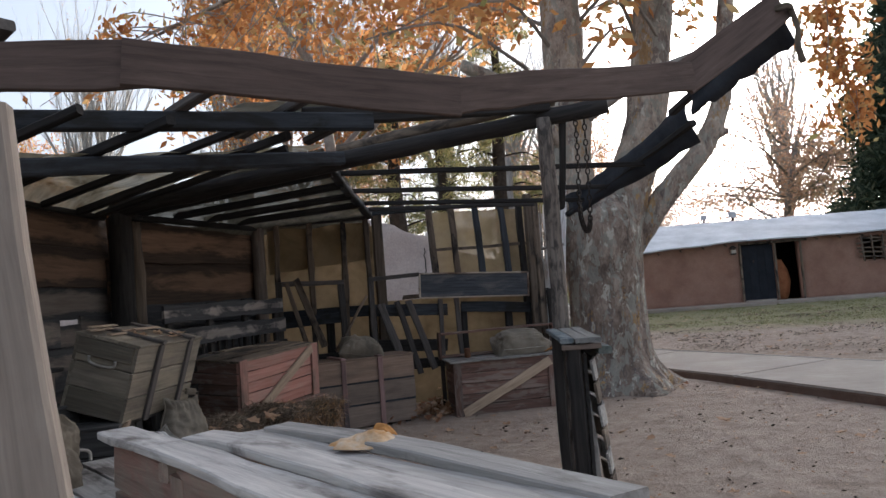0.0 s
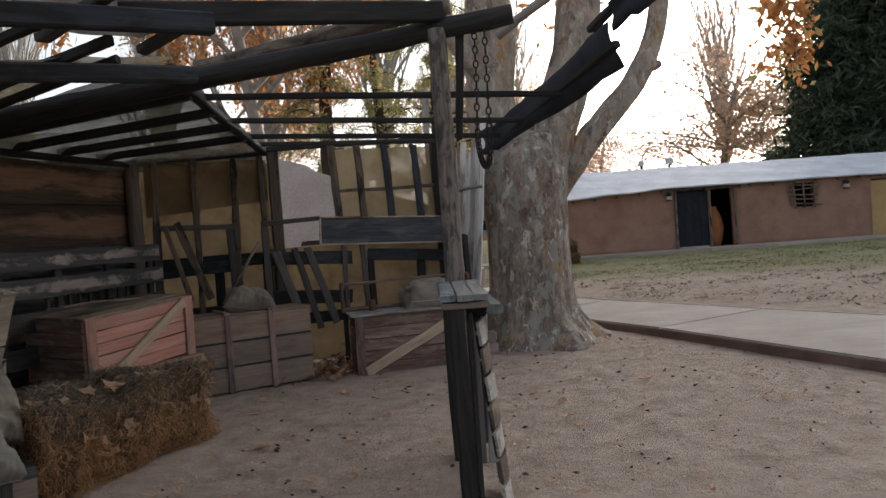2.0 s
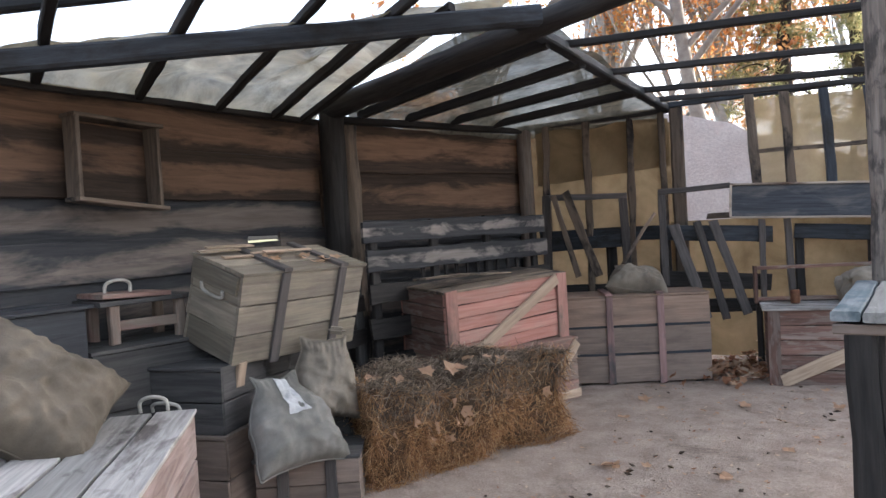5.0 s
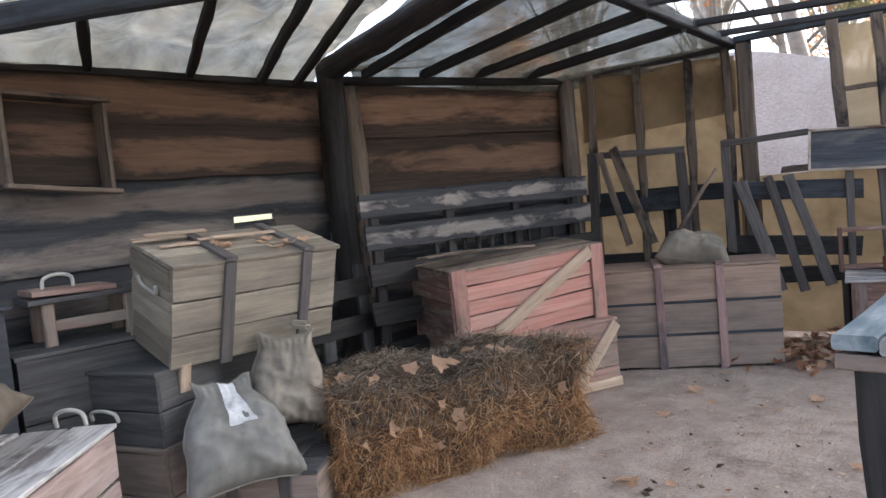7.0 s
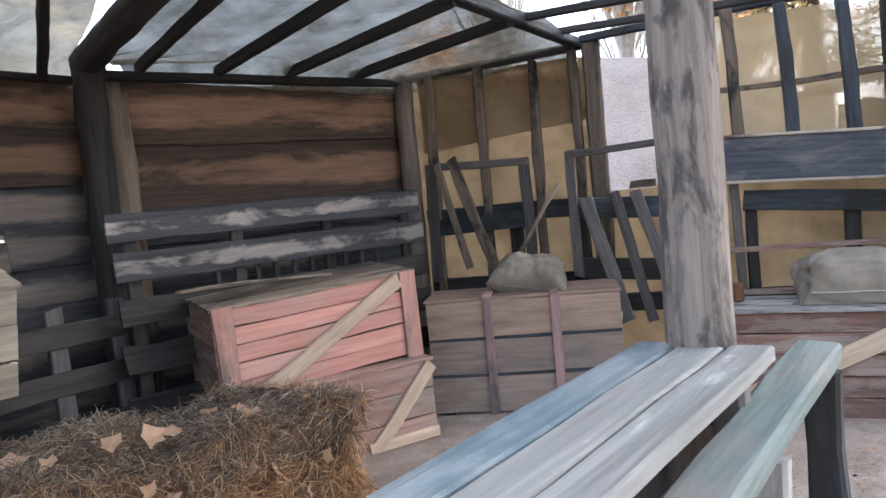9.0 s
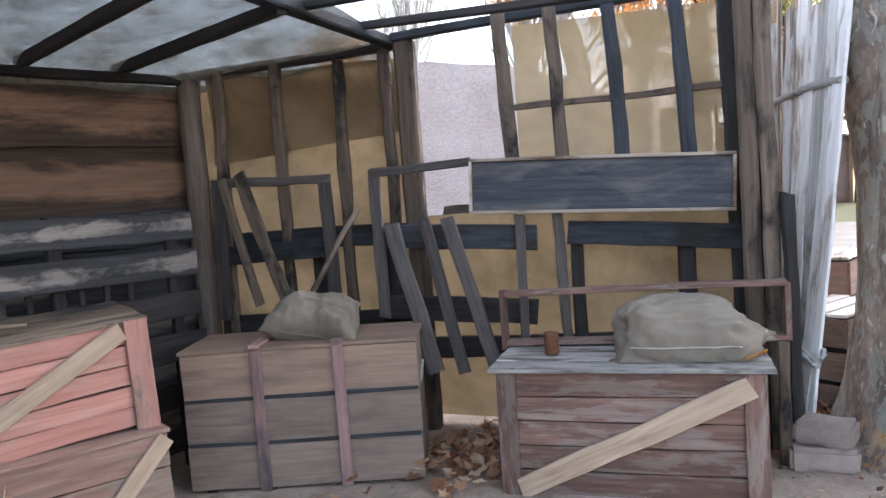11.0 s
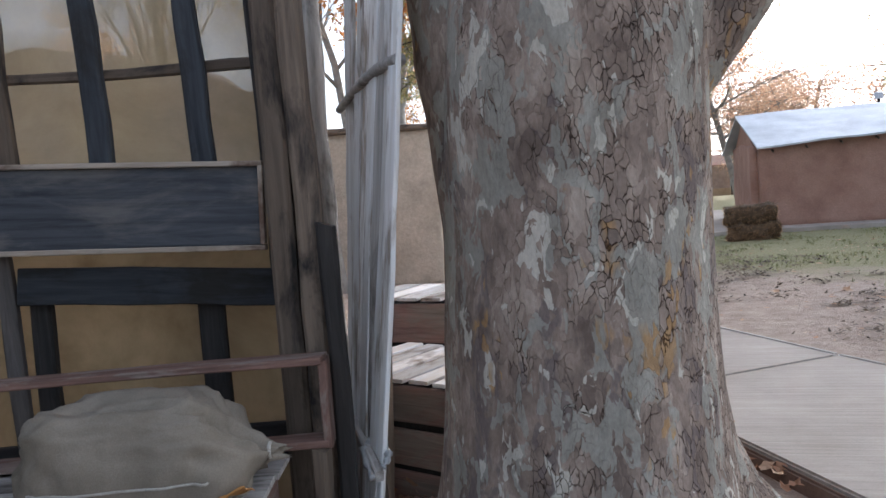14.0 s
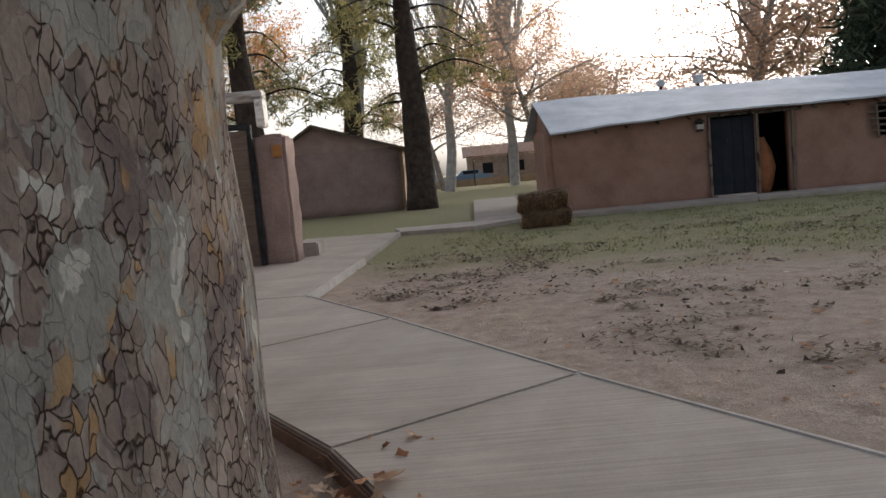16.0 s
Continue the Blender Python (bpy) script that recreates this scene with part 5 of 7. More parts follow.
    for z in (0.70 / 3, 1.40 / 3):
        slab(case, "joint_strip", cm, (0, -0.47 / 2 - 0.001, z), ((b - a).length - 0.01, 0.008, 0.02), M_DARKBLUE)
    for x in (-0.5, -0.2, 0.2, 0.5):
        slab(case, "foot", cm, (x, 0, -0.01), (0.06, 0.42, 0.02), M_CHAR)
    pillow("sack", "small olive sack slumped on the case", (cm @ Vector((0.07, 0.0, 0.815))), cm.to_3x3() @ Vector((1, -0.1, -0.22)), cm.to_3x3() @ Vector((0.0, 0.8, 0.45)), (0.52, 0.36, 0.30), M_SACK, 8, 0.25)
    # weathered crate with diagonal
    a, b = Vector((-0.065, 7.95, 0)), Vector((1.105, 8.13, 0))
    ang = math.degrees(math.atan2(b.y - a.y, b.x - a.x)) + 5
    d = Vector((math.cos(radians(ang)), math.sin(radians(ang)), 0))
    mid = (a + b) / 2 + Vector((-d.y, d.x, 0)) * 0.24
    bench = crate("weathered_crate", "weathered red-brown crate with a tan diagonal board", pose(mid.x, mid.y, 0, 0, 0, ang), (1.17, 0.46, 0.585), M_CRATED, 5, 3, M_GREY, frame_w=0.09, frame_mat=M_CRATED, lid_over=0.035)
    bm_ = PLACE[bench.name]
    board(bench, "brace", bm_ @ Vector((-0.5, -0.25, 0.03)), bm_ @ Vector((0.53, -0.25, 0.53)), 0.10, 0.02, M_DIAG, bm_.to_3x3() @ Vector((0, -1, 0)))
    sack("sack", "plump tan sack with a gathered neck on the crate lid", (bm_ @ Vector((0.26, 0.02, 0.61))), (0.70, 0.36, 0.275), M_SACKL, 0, 0, ang + 4, 11, neck=1)
    scrap = part("cloth_scrap", grid_bm(8, 8, lambda u, v: bm_ @ Vector((0.50 + 0.10 * u, -0.17 + 0.10 * v, 0.624 + 0.05 * u * (1 - v) + 0.012 * noise.noise((u * 5, v * 5, 2)))), 0.003), M_ORANGE, None, "", None, True)
    tagged(scrap, "faded orange cloth scrap beside the sack's neck", "cloth")
    tin = part("rusty_tin", tube_bm([(0, 0, 0), (0, 0, 0.005), (0, 0, 0.1), (0, 0, 0.105)], [0.034, 0.036, 0.036, 0.034], 16), plain("rust", (0.09, 0.04, 0.022), (0.2, 0.09, 0.045), 20.0), None, "", bm_ @ pose(-0.36, 0.03, 0.612), True)
    tagged(tin, "small rusty tin can on the crate lid", "tin can")
    # shallow open frame on top, behind the sack
    fr = thing("shelf_frame", "narrow weathered rectangular frame on the crate", "frame", (bm_ @ Vector((0, 0.2, 0.6))))
    for p0, p1, w in (((-0.22, 8.37, 0.885), (1.115, 8.74, 0.895), 0.03), ((-0.22, 8.37, 0.62), (1.115, 8.74, 0.63), 0.03), ((-0.22, 8.37, 0.60), (-0.22, 8.37, 0.9), 0.035), ((1.115, 8.74, 0.615), (1.115, 8.74, 0.905), 0.035)):
        board(fr, "rail", p0, p1, 0.1, w * 0.8, M_CRATED, (0, 0, 1) if p0[2] == p1[2] or abs(p0[2] - p1[2]) < 0.02 else (1, 0.3, 0))
    board(fr, "upright", (1.1, 8.70, 0), (1.1, 8.70, 0.62), 0.05, 0.06, M_STUD, (0, -1, 0))
    board(fr, "upright", (-0.2, 8.4, 0), (-0.2, 8.4, 0.6), 0.05, 0.06, M_CHAR, (0, -1, 0))
    # open box frame on the side wall
    wf = thing("wall_box", "shallow open wooden box hung on the plank wall", "box", (-2.62, 4.1, 1.65))
    board(wf, "side", (-2.57, 3.86, 2.05), (-2.57, 3.86, 1.63), 0.13, 0.022, M_STUD, (0, 1, 0))
    board(wf, "side", (-2.60, 4.34, 2.03), (-2.60, 4.34, 1.6), 0.13, 0.022, M_STUD, (0, 1, 0))
    board(wf, "top", (-2.57, 3.84, 2.06), (-2.60, 4.36, 2.04), 0.13, 0.022, M_STUD)
    board(wf, "bottom", (-2.56, 3.84, 1.625), (-2.59, 4.37, 1.575), 0.13, 0.022, M_STUD)
    board(wf, "back", (-2.645, 3.86, 1.84), (-2.675, 4.34, 1.82), 0.40, 0.012, M_WALLB, (1, 0.05, 0))


def slat_bench():
    """Black-painted slatted bench back standing before the rear wall."""
    th = thing("slatted_rack", "black slatted rack with worn grey paint", "rack", (-2.0, 6.6, 0))
    a, b = Vector((-2.26, 5.72, 0)), Vector((-1.86, 7.74, 0))
    n = (1, -0.2, 0)
    for z, h, o in ((1.37, 0.15, 0), (1.16, 0.15, 0.02), (0.93, 0.14, 0.03), (0.68, 0.15, 0.03), (0.42, 0.14, 0.03), (0.18, 0.14, 0.03)):
        s = Vector((o, 0, z))
        board(th, "slat", a + s, b + s, h, 0.025, M_STRIPE if z > 1.1 else M_CHAR, n, wobble=0.007)
    for u in (0.06, 0.35, 0.65, 0.95):
        p = a.lerp(b, u) + Vector((-0.035, 0, 0))
        board(th, "upright", (p.x, p.y, 0), (p.x, p.y, 1.45), 0.07, 0.04, M_CHAR, n)
    for k in range(10):
        p = a.lerp(b, 0.28 + 0.06 * k) + Vector((-0.02, 0, 0))
        board(th, "spindle", (p.x, p.y, 0.98), (p.x, p.y, 1.12), 0.03, 0.02, M_CHAR, n)
    p = thing("pallet_stack", "dark pallet standing behind the chest", "pallet", (-2.45, 5.5, 0))
    for z in (0.12, 0.36, 0.62, 0.86):
        board(p, "slat", (-2.35, 5.05, z), (-2.4, 5.85, z), 0.12, 0.025, M_CHAR, (1, 0, 0))
    for y in (5.12, 5.48, 5.8):
        board(p, "upright", (-2.39, y, 0), (-2.42, y, 1.0), 0.09, 0.04, M_BLACKBOX, (1, 0, 0))


def hay_bale(name, label, m, size, blades, seed):
    L, D, H = size
    r = random.Random(seed)

    def lump(p, k=1.0):
        s = Vector((seed * 3.1, 0, 0))
        return p + noise.noise_vector(p * 3.2 + s) * 0.11 * k + noise.noise_vector(p * 11 + s) * 0.022 * k
    bm = box_bm(L, D, H, min(L, D, H) * 0.12)
    bmesh.ops.subdivide_edges(bm, edges=bm.edges[:], cuts=9, use_grid_fill=True)
    bmesh.ops.translate(bm, verts=bm.verts, vec=(0, 0, H / 2))
    for v in bm.verts:
        v.co = lump(v.co)
        v.co.z = max(v.co.z, -0.005)
    th = thing(name, label, "hay bale")
    th.matrix_basis = PLACE[th.name] = m
    part("bale_body", bm, M_HAY, th, "", m, True)
    side_set, top_set = ([], []), ([], [])
    for k in range(blades):
        f = r.random()
        if f < 0.36:
            p, nrm = Vector((r.uniform(-L / 2, L / 2), r.uniform(-D / 2, D / 2), H)), Vector((0, 0, 1))
        elif f < 0.72:
            p, nrm = Vector((r.uniform(-L / 2, L / 2), -D / 2, r.uniform(0.0, H))), Vector((0, -1, 0))
        elif f < 0.8:
            p, nrm = Vector((r.uniform(-L / 2, L / 2), D / 2, r.uniform(0, H))), Vector((0, 1, 0))
        else:
            sgn = r.choice((-1, 1))
            p, nrm = Vector((sgn * L / 2, r.uniform(-D / 2, D / 2), r.uniform(0, H))), Vector((sgn, 0, 0))
        p = lump(p)
        d = Vector((r.gauss(0, 1), r.gauss(0, 1), r.gauss(0, 1) - 0.35))
        d = (d - nrm * d.dot(nrm) * 0.75 + nrm * 0.10).normalized()
        ln, w = r.uniform(0.04, 0.14), r.uniform(0.0007, 0.0021)
        side = d.cross(Vector((r.gauss(0, 1), r.gauss(0, 1), r.gauss(0, 1)))).normalized() * w
        mid = p + d * ln * 0.55 + nrm * r.uniform(-0.004, 0.02)
        end = p + d * ln + Vector((0, 0, -0.03 * r.random()))
        p = p - nrm * 0.008
        for q in (p, mid, end):
            q.z = max(q.z, 0.004)
        verts, faces = top_set if f < 0.36 or (0.36 <= f < 0.72 and p.z > H * 0.62 and r.random() < 0.6) else side_set
        i = len(verts)
        verts += [p - side, p + side, mid - side, mid + side, end]
        faces += [(i, i + 1, i + 3, i + 2), (i + 2, i + 3, i + 4)]
    for nm, (vv, ff), mat in (("side_straw", side_set, M_STRAW), ("top_straw", top_set, M_STRAWG)):
        ob = part_mesh(nm, mesh_from(nm, vv, ff), mat, th, "loose straw blades", m)
        ob["kind"] = "stuff"
    return th


def rail_table():
    """Narrow high plank stand round the foot of the front pole, with lapped boards down one side."""
    th = thing("plank_stand", "narrow high stand with a pale blue-grey plank top", "stand", (0.95, 4.7, 0))
    for x0, w, mat, y0 in ((0.855, 0.077, M_TABLE, 4.165), (0.935, 0.077, M_TABLEW, 4.155), (1.012, 0.07, M_TABLEW, 4.16)):
        board(th, "top_plank", (x0 - 0.0, y0, 1.055), (x0 - 0.01, 5.13, 1.057), w, 0.029, mat, wobble=0.003)
    board(th, "end_trim", (0.83, 4.20, 1.018), (1.04, 4.20, 1.018), 0.05, 0.03, M_BOXG)
    board(th, "side_plank", (1.075, 4.25, 0.985), (1.045, 5.47, 0.985), 0.08, 0.045, M_TEAL, (0.05, 0, 1), "greenish grey edge plank")
    board(th, "bracket", (0.97, 5.03, 1.0), (1.04, 5.05, 0.94), 0.09, 0.06, M_CHAR)
    board(th, "bracket", (0.97, 4.4, 1.0), (1.04, 4.4, 0.94), 0.09, 0.06, M_CHAR)
    board(th, "leg", (1.075, 5.40, 0), (1.055, 5.42, 0.965), 0.07, 0.05, M_DARKBLUE, (0, -1, 0))
    board(th, "leg", (1.06, 5.0, 0), (1.06, 5.0, 0.92), 0.045, 0.04, M_GREY, (0, -1, 0))
    board(th, "leg", (0.90, 4.30, 0), (0.885, 4.22, 1.04), 0.085, 0.09, M_CHAR, (0, -1, 0))
    board(th, "leg", (0.87, 5.08, 0), (0.86, 5.0, 1.04), 0.07, 0.07, M_CHAR, (0, -1, 0))
    board(th, "leg", (1.0, 5.0, 0), (1.0, 5.0, 1.03), 0.05, 0.05, M_BAT, (0, -1, 0))
    for k in range(7):
        z = 0.93 - 0.135 * k
        def lap(u, v, z=z, k=k):
            x = 0.975 + 0.012 * k + 0.055 * math.sin(u * 2.6 + 0.3) + 0.012 * v + 0.015 * noise.noise((k * 3.0, u * 2, 0))
            return Vector((x, 4.22 + u * 0.34, z - v * 0.115 + 0.03 * u))
        part("lap_board", grid_bm(8, 3, lap, 0.014), M_STUD if k % 2 else M_GREY, th, "", None)
    board(th, "backing", (0.955, 4.25, 0.5), (0.955, 4.6, 0.5), 0.95, 0.02, M_CHAR, (1, 0, 0))
    return th


def near_table():
    """The plank table that the walk starts at."""
    th = thing("plank_table", "rough table of bleached warped planks", "table", (-0.2, 1.3, 0))
    d = Vector((0.70, -0.71, 0)).normalized()
    across = Vector((0.71, 0.70, 0))
    o = Vector((-0.82, 2.12, 1.04))
    for k, (s, w, ln, dz) in enumerate(((0.055, 0.115, 1.72, 0.0), (0.17, 0.105, 1.7, 0.004), (0.275, 0.098, 1.68, -0.004), (0.372, 0.09, 1.7, 0.003))):
        p = o + across * s + Vector((0, 0, dz))
        off = (0.0, 0.42, 0.45, 0.5)[k]
        board(th, "plank", p + d * off, p + d * ln, w, 0.024, M_GREY, (0, 0, 1), bow=0.012 * (k % 2), wobble=0.008, ragged=0.03)
    for u in (0.55, 1.5):
        p = o + d * u + Vector((0, 0, -0.04))
        board(th, "bearer", p + across * 0.02, p + across * 0.40, 0.06, 0.05, M_CRATE)
    for u in (0.6, 1.55):
        for s in (0.05, 0.36):
            p = o + d * u + across * s
            board(th, "leg", (p.x, p.y, 0), (p.x, p.y, 0.99), 0.06, 0.06, M_CRATE, (0, -1, 0))
    p = o + d * 0.03 + across * 0.03
    for k in range(3):
        board(th, "skirt", p + Vector((0.02, 0.02, -0.10 - 0.15 * k)), p + d * 1.6 + Vector((0.0, 0.0, -0.10 - 0.15 * k)), 0.145, 0.02, M_CRATE, (-0.6, -0.8, 0))

    def rag(cx, cy, rx, ry, h, seed):
        def at(u, v):
            a = u * 2 * math.pi
            q = Vector((cx + rx * v * math.cos(a) * (1 + 0.35 * noise.noise((math.cos(a) * 2, math.sin(a) * 2, seed))), cy + ry * v * math.sin(a), 0))
            q.z = 1.056 + h * (1 - v ** 2) ** 0.6 * (0.55 + 0.55 * noise.noise((q.x * 15, q.y * 22, seed)) - 0.35 * abs(noise.noise((q.x * 30, q.y * 26, seed + 4))))
            return q
        return grid_bm(40, 18, at)
    for nm, lab, args, mat in (("rag", "crumpled cream rag on the plank table", (0.12, 1.66, 0.085, 0.06, 0.045, 1), M_CLOTH), ("rag", "crumpled orange rag beside the cream one", (0.13, 1.72, 0.05, 0.035, 0.065, 2), M_ORANGE), ("rag", "small orange rag scrap", (0.24, 1.615, 0.04, 0.03, 0.02, 3), M_ORANGE)):
        tagged(part(nm, rag(*args), mat, None, "", None, True), lab, "rag")
    post = thing("doorway_post", "bleached upright plank beside the start of the walk", "post", (0.0, 0.62, 0), kind="structure")
    board(post, "plank", (0.02, 0.72, 0), (-0.142, 0.72, 1.66), 0.11, 0.035, M_JAMB, (0.3, -1, 0), taper=0.25)


def white_fence():
    """A leaning bundle of split white boards held by two cross rails, seen nearly end on."""
    th = thing("board_screen", "leaning screen of split white-painted boards", "screen", (1.15, 9.3, 0))
    r = random.Random(5)
    n = 8
    face = Vector((0.79, 0.61, 0.0))
    for k in range(n):
        u = k / (n - 1)
        b = Vector((1.165, 8.885, 0.05)).lerp(Vector((1.02, 9.10, 0.05)), u) + face * (-0.012 * (k % 2))
        h = 2.62 if k == 0 else r.uniform(2.08, 2.42)
        t = Vector((1.44, 8.985, h)).lerp(Vector((1.03, 9.55, h)), u) + face * (-0.02 * (k % 2))
        board(th, "board", b, t, r.uniform(0.055, 0.078), 0.018, M_GREY if k % 4 == 2 else M_WHITE, face + Vector((r.uniform(-0.15, 0.15), r.uniform(-0.15, 0.15), 0)), wobble=0.006, bow=r.uniform(-0.015, 0.015), taper=-0.15)
    for k in range(20):
        u = k / 19
        b = Vector((1.06, 9.36, 0.03)).lerp(Vector((0.70, 10.30, 0.03)), u) + face * r.uniform(-0.03, 0.02)
        lean = Vector((0.10 + 0.06 * u + r.uniform(-0.05, 0.05), r.uniform(-0.05, 0.05), 2.0 + r.uniform(-0.45, 0.6)))
        board(th, "lath", b, b + lean, r.uniform(0.028, 0.062), 0.016, (M_DIAG, M_JAMB, M_LATHR, M_DIAG)[k % 4], (1 + r.uniform(-0.3, 0.3), -0.35, 0), wobble=0.006, bow=r.uniform(-0.02, 0.02))
    rail = smooth_line([(1.385, 8.945, 1.84), (1.27, 9.09, 1.85), (1.12, 9.27, 1.83), (0.93, 9.52, 1.78)], 14)
    part("cross_rail", tube_bm(rail, [0.024 - 0.008 * k / 13 for k in range(14)], 9, 0.15), M_GREY, th, "crooked cross stick", None, True)
    board(th, "cross_rail", (1.245, 8.83, 0.47), (1.04, 9.12, 0.57), 0.05, 0.03, M_GREY, (0.9, 0.4, 0))
    part("rag_tie", tube_bm(smooth_line([(1.25, 8.84, 0.50), (1.26, 8.88, 0.53), (1.19, 8.98, 0.55), (1.15, 8.94, 0.52), (1.22, 8.82, 0.47)], 24), [0.012 + 0.006 * math.sin(k * 2.3) for k in range(24)], 7, 0.5, 3), M_CLOTHW, th, "torn white rag tied round the boards", None, True)
    pole(th, "stake", (0.80, 9.6, 0), (0.79, 9.6, 3.1), 0.05, 0.042, M_GREY, "bleached round stake")


def yard_bits():
    for m, s in ((pose(1.25, 8.72, 0, 0, 0, 12), (0.3, 0.2, 0.12)), (pose(1.27, 8.74, 0.12, 0, 0, -8), (0.26, 0.19, 0.11))):
        bm = box_bm(*s, 0.02)
        bmesh.ops.subdivide_edges(bm, edges=bm.edges[:], cuts=2, use_grid_fill=True)
        for v in bm.verts:
            v.co += noise.noise_vector(v.co * 9 + m.translation) * 0.012 + Vector((0, 0, s[2] / 2))
        ob = part("mud_brick", bm, M_ADOBEG, None, "", m)
        tagged(ob, "rough grey-brown mud brick stacked by the tree", "brick", "bricks by the tree")
    # crates with white slatted tops behind the tree
    for m, s in ((pose(1.10, 9.97, 0, 0, 0, 68), (0.66, 0.8, 0.58)), (pose(0.94, 11.0, 0, 0, 0, 78), (0.65, 0.95, 0.79))):
        crate("slatted_crate", "red-brown crate with a whitewashed slatted top", m, s, M_CRATE, 3, 6, M_SLAT, gap=0.03)


crates()
slat_bench()
hay_bale("hay_bale", "dark matted hay bale with fallen leaves on it", pose(-1.43, 5.47, 0, 0, 0, 72), (1.42, 0.5, 0.52), 30000, 1)
rail_table()
near_table()
white_fence()
yard_bits()


# ---- the plane tree ----
def plane_tree():
    th = thing("plane_tree", "old plane tree with mottled flaking bark", "tree", (1.9, 9.3, 0))
    bm = bmesh.new()
    sides = 40

    def ring_tube(pts, rad, flare=False, seed=0.0):
        rings = []
        pts = [Vector(p) for p in pts]
        for k, p in enumerate(pts):
            ring = []
            for i in range(sides):
                a = 2 * math.pi * i / sides
                r = rad[k]
                if flare:
                    f = max(0.0, 1 - p.z / 0.75)
                    r *= 1 + 0.34 * f * f * (0.75 + 0.6 * math.sin(a * 5 + 0.6) + 0.3 * math.sin(a * 9)) * (0.55 + 0.45 * math.cos(a + 0.3))
                q = p + Vector((math.cos(a), math.sin(a), 0)) * r
                r2 = noise.noise(q * 1.9 + Vector((seed, 0, 0))) * 0.045 + noise.noise(q * 7) * 0.012
                q += Vector((math.cos(a), math.sin(a), 0)) * r2
                ring.append(bm.verts.new(q))
            rings.append(ring)
        for a, b in zip(rings, rings[1:]):
            for i in range(sides):
                j = (i + 1) % sides
                bm.faces.new((a[i], a[j], b[j], b[i]))
        bm.faces.new(rings[-1])
    zs = [-0.08, 0.0, 0.08, 0.18, 0.3, 0.45, 0.65, 0.9, 1.2, 1.5, 1.75, 1.95, 2.12, 2.3, 2.45]
    ring_tube([(1.895 + 0.03 * (z > 1.4) * (z - 1.4), 9.27, z) for z in zs], [0.68, 0.64, 0.60, 0.56, 0.53, 0.505, 0.49, 0.48, 0.47, 0.475, 0.48, 0.47, 0.44, 0.36, 0.2], True)
    ring_tube(smooth_line([(1.80, 9.28, 0.7), (1.73, 9.29, 1.4), (1.64, 9.32, 2.1), (1.58, 9.33, 2.9), (1.60, 9.34, 3.9), (1.58, 9.4, 6.5), (1.4, 9.5, 10.0)], 44), [min(0.34, 0.26 + 0.012 * k) - 0.10 * (k / 43) for k in range(44)], seed=3)
    ring_tube(smooth_line([(1.96, 9.28, 0.7), (2.03, 9.29, 1.4), (2.17, 9.32, 2.1), (2.45, 9.33, 3.0), (2.66, 9.34, 3.8), (2.95, 9.4, 6.0), (3.3, 9.5, 9.5)], 44), [min(0.34, 0.26 + 0.012 * k) - 0.13 * (k / 43) for k in range(44)], seed=8)
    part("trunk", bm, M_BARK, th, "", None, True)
    limb = smooth_line([(2.12, 9.3, 1.62), (2.42, 9.3, 1.98), (2.76, 9.28, 2.42), (3.18, 9.26, 2.86), (3.43, 9.25, 3.28), (3.6, 9.25, 3.85), (3.75, 9.3, 5.0), (4.2, 9.4, 6.5)], 34)
    part("limb", tube_bm(limb, [0.17 - 0.08 * k / 33 for k in range(34)], 20, 0.12, 2), M_BARK, th, "", None, True)
    part("knob", tube_bm([(3.38, 9.25, 3.1), (3.5, 9.2, 3.12), (3.56, 9.18, 3.13)], [0.09, 0.06, 0.03], 10, 0.2), M_BARK, th, "", None, True)
    up = smooth_line([(1.5, 9.2, 3.1), (1.3, 9.0, 3.3), (0.9, 8.7, 3.75), (0.3, 8.3, 4.0)], 14)
    part("limb", tube_bm(up, [0.12 - 0.05 * k / 13 for k in range(14)], 14, 0.15, 5), M_BARK, th, "", None, True)
    reach = smooth_line([(3.75, 9.3, 5.0), (5.0, 10.8, 7.0), (6.6, 13.2, 7.6), (8.0, 15.4, 6.9), (8.7, 16.4, 5.8)], 24)
    part("limb", tube_bm(reach, [0.1 - 0.08 * k / 23 for k in range(24)], 8), M_BARK, th, "", None, True)
    r = random.Random(31)
    tips, bm = [], bmesh.new()
    for k in range(46):
        p = reach[r.randrange(5, 24)].copy()
        low = 3.7 + 2.2 * r.random() if k % 2 else p.z - 1.2 * r.random()
        q = Vector((p.x + r.gauss(0, 0.35), p.y + r.gauss(0, 0.35), low if p.x > 7.3 else p.z - r.random() * 1.0))
        line = smooth_line([p, (p + q) / 2 + Vector((r.gauss(0, 0.2), r.gauss(0, 0.2), 0.2)), q], 8)
        tube_bm(line, [0.014 - 0.001 * i for i in range(8)], 4, bm=bm, closed=False)
        tips += line[3:]
    part("twig_spray", bm, M_TWIG, th, "drooping twigs")["kind"] = "stuff"
    hang = tips
    part_mesh("leaves", leaf_mesh("leaves", hang, 3000, 0.12, 0.16, 77), M_CANOPY, th, "hanging russet leaves")
    # the bough that hangs over the shed's roof
    over = smooth_line([(1.58, 9.4, 6.0), (0.2, 10.2, 6.9), (-2.2, 11.2, 6.8), (-5.0, 12.0, 6.2)], 24)
    part("limb", tube_bm(over, [0.11 - 0.085 * k / 23 for k in range(24)], 8), M_BARK, th, "", None, True)
    bm, tips = bmesh.new(), []
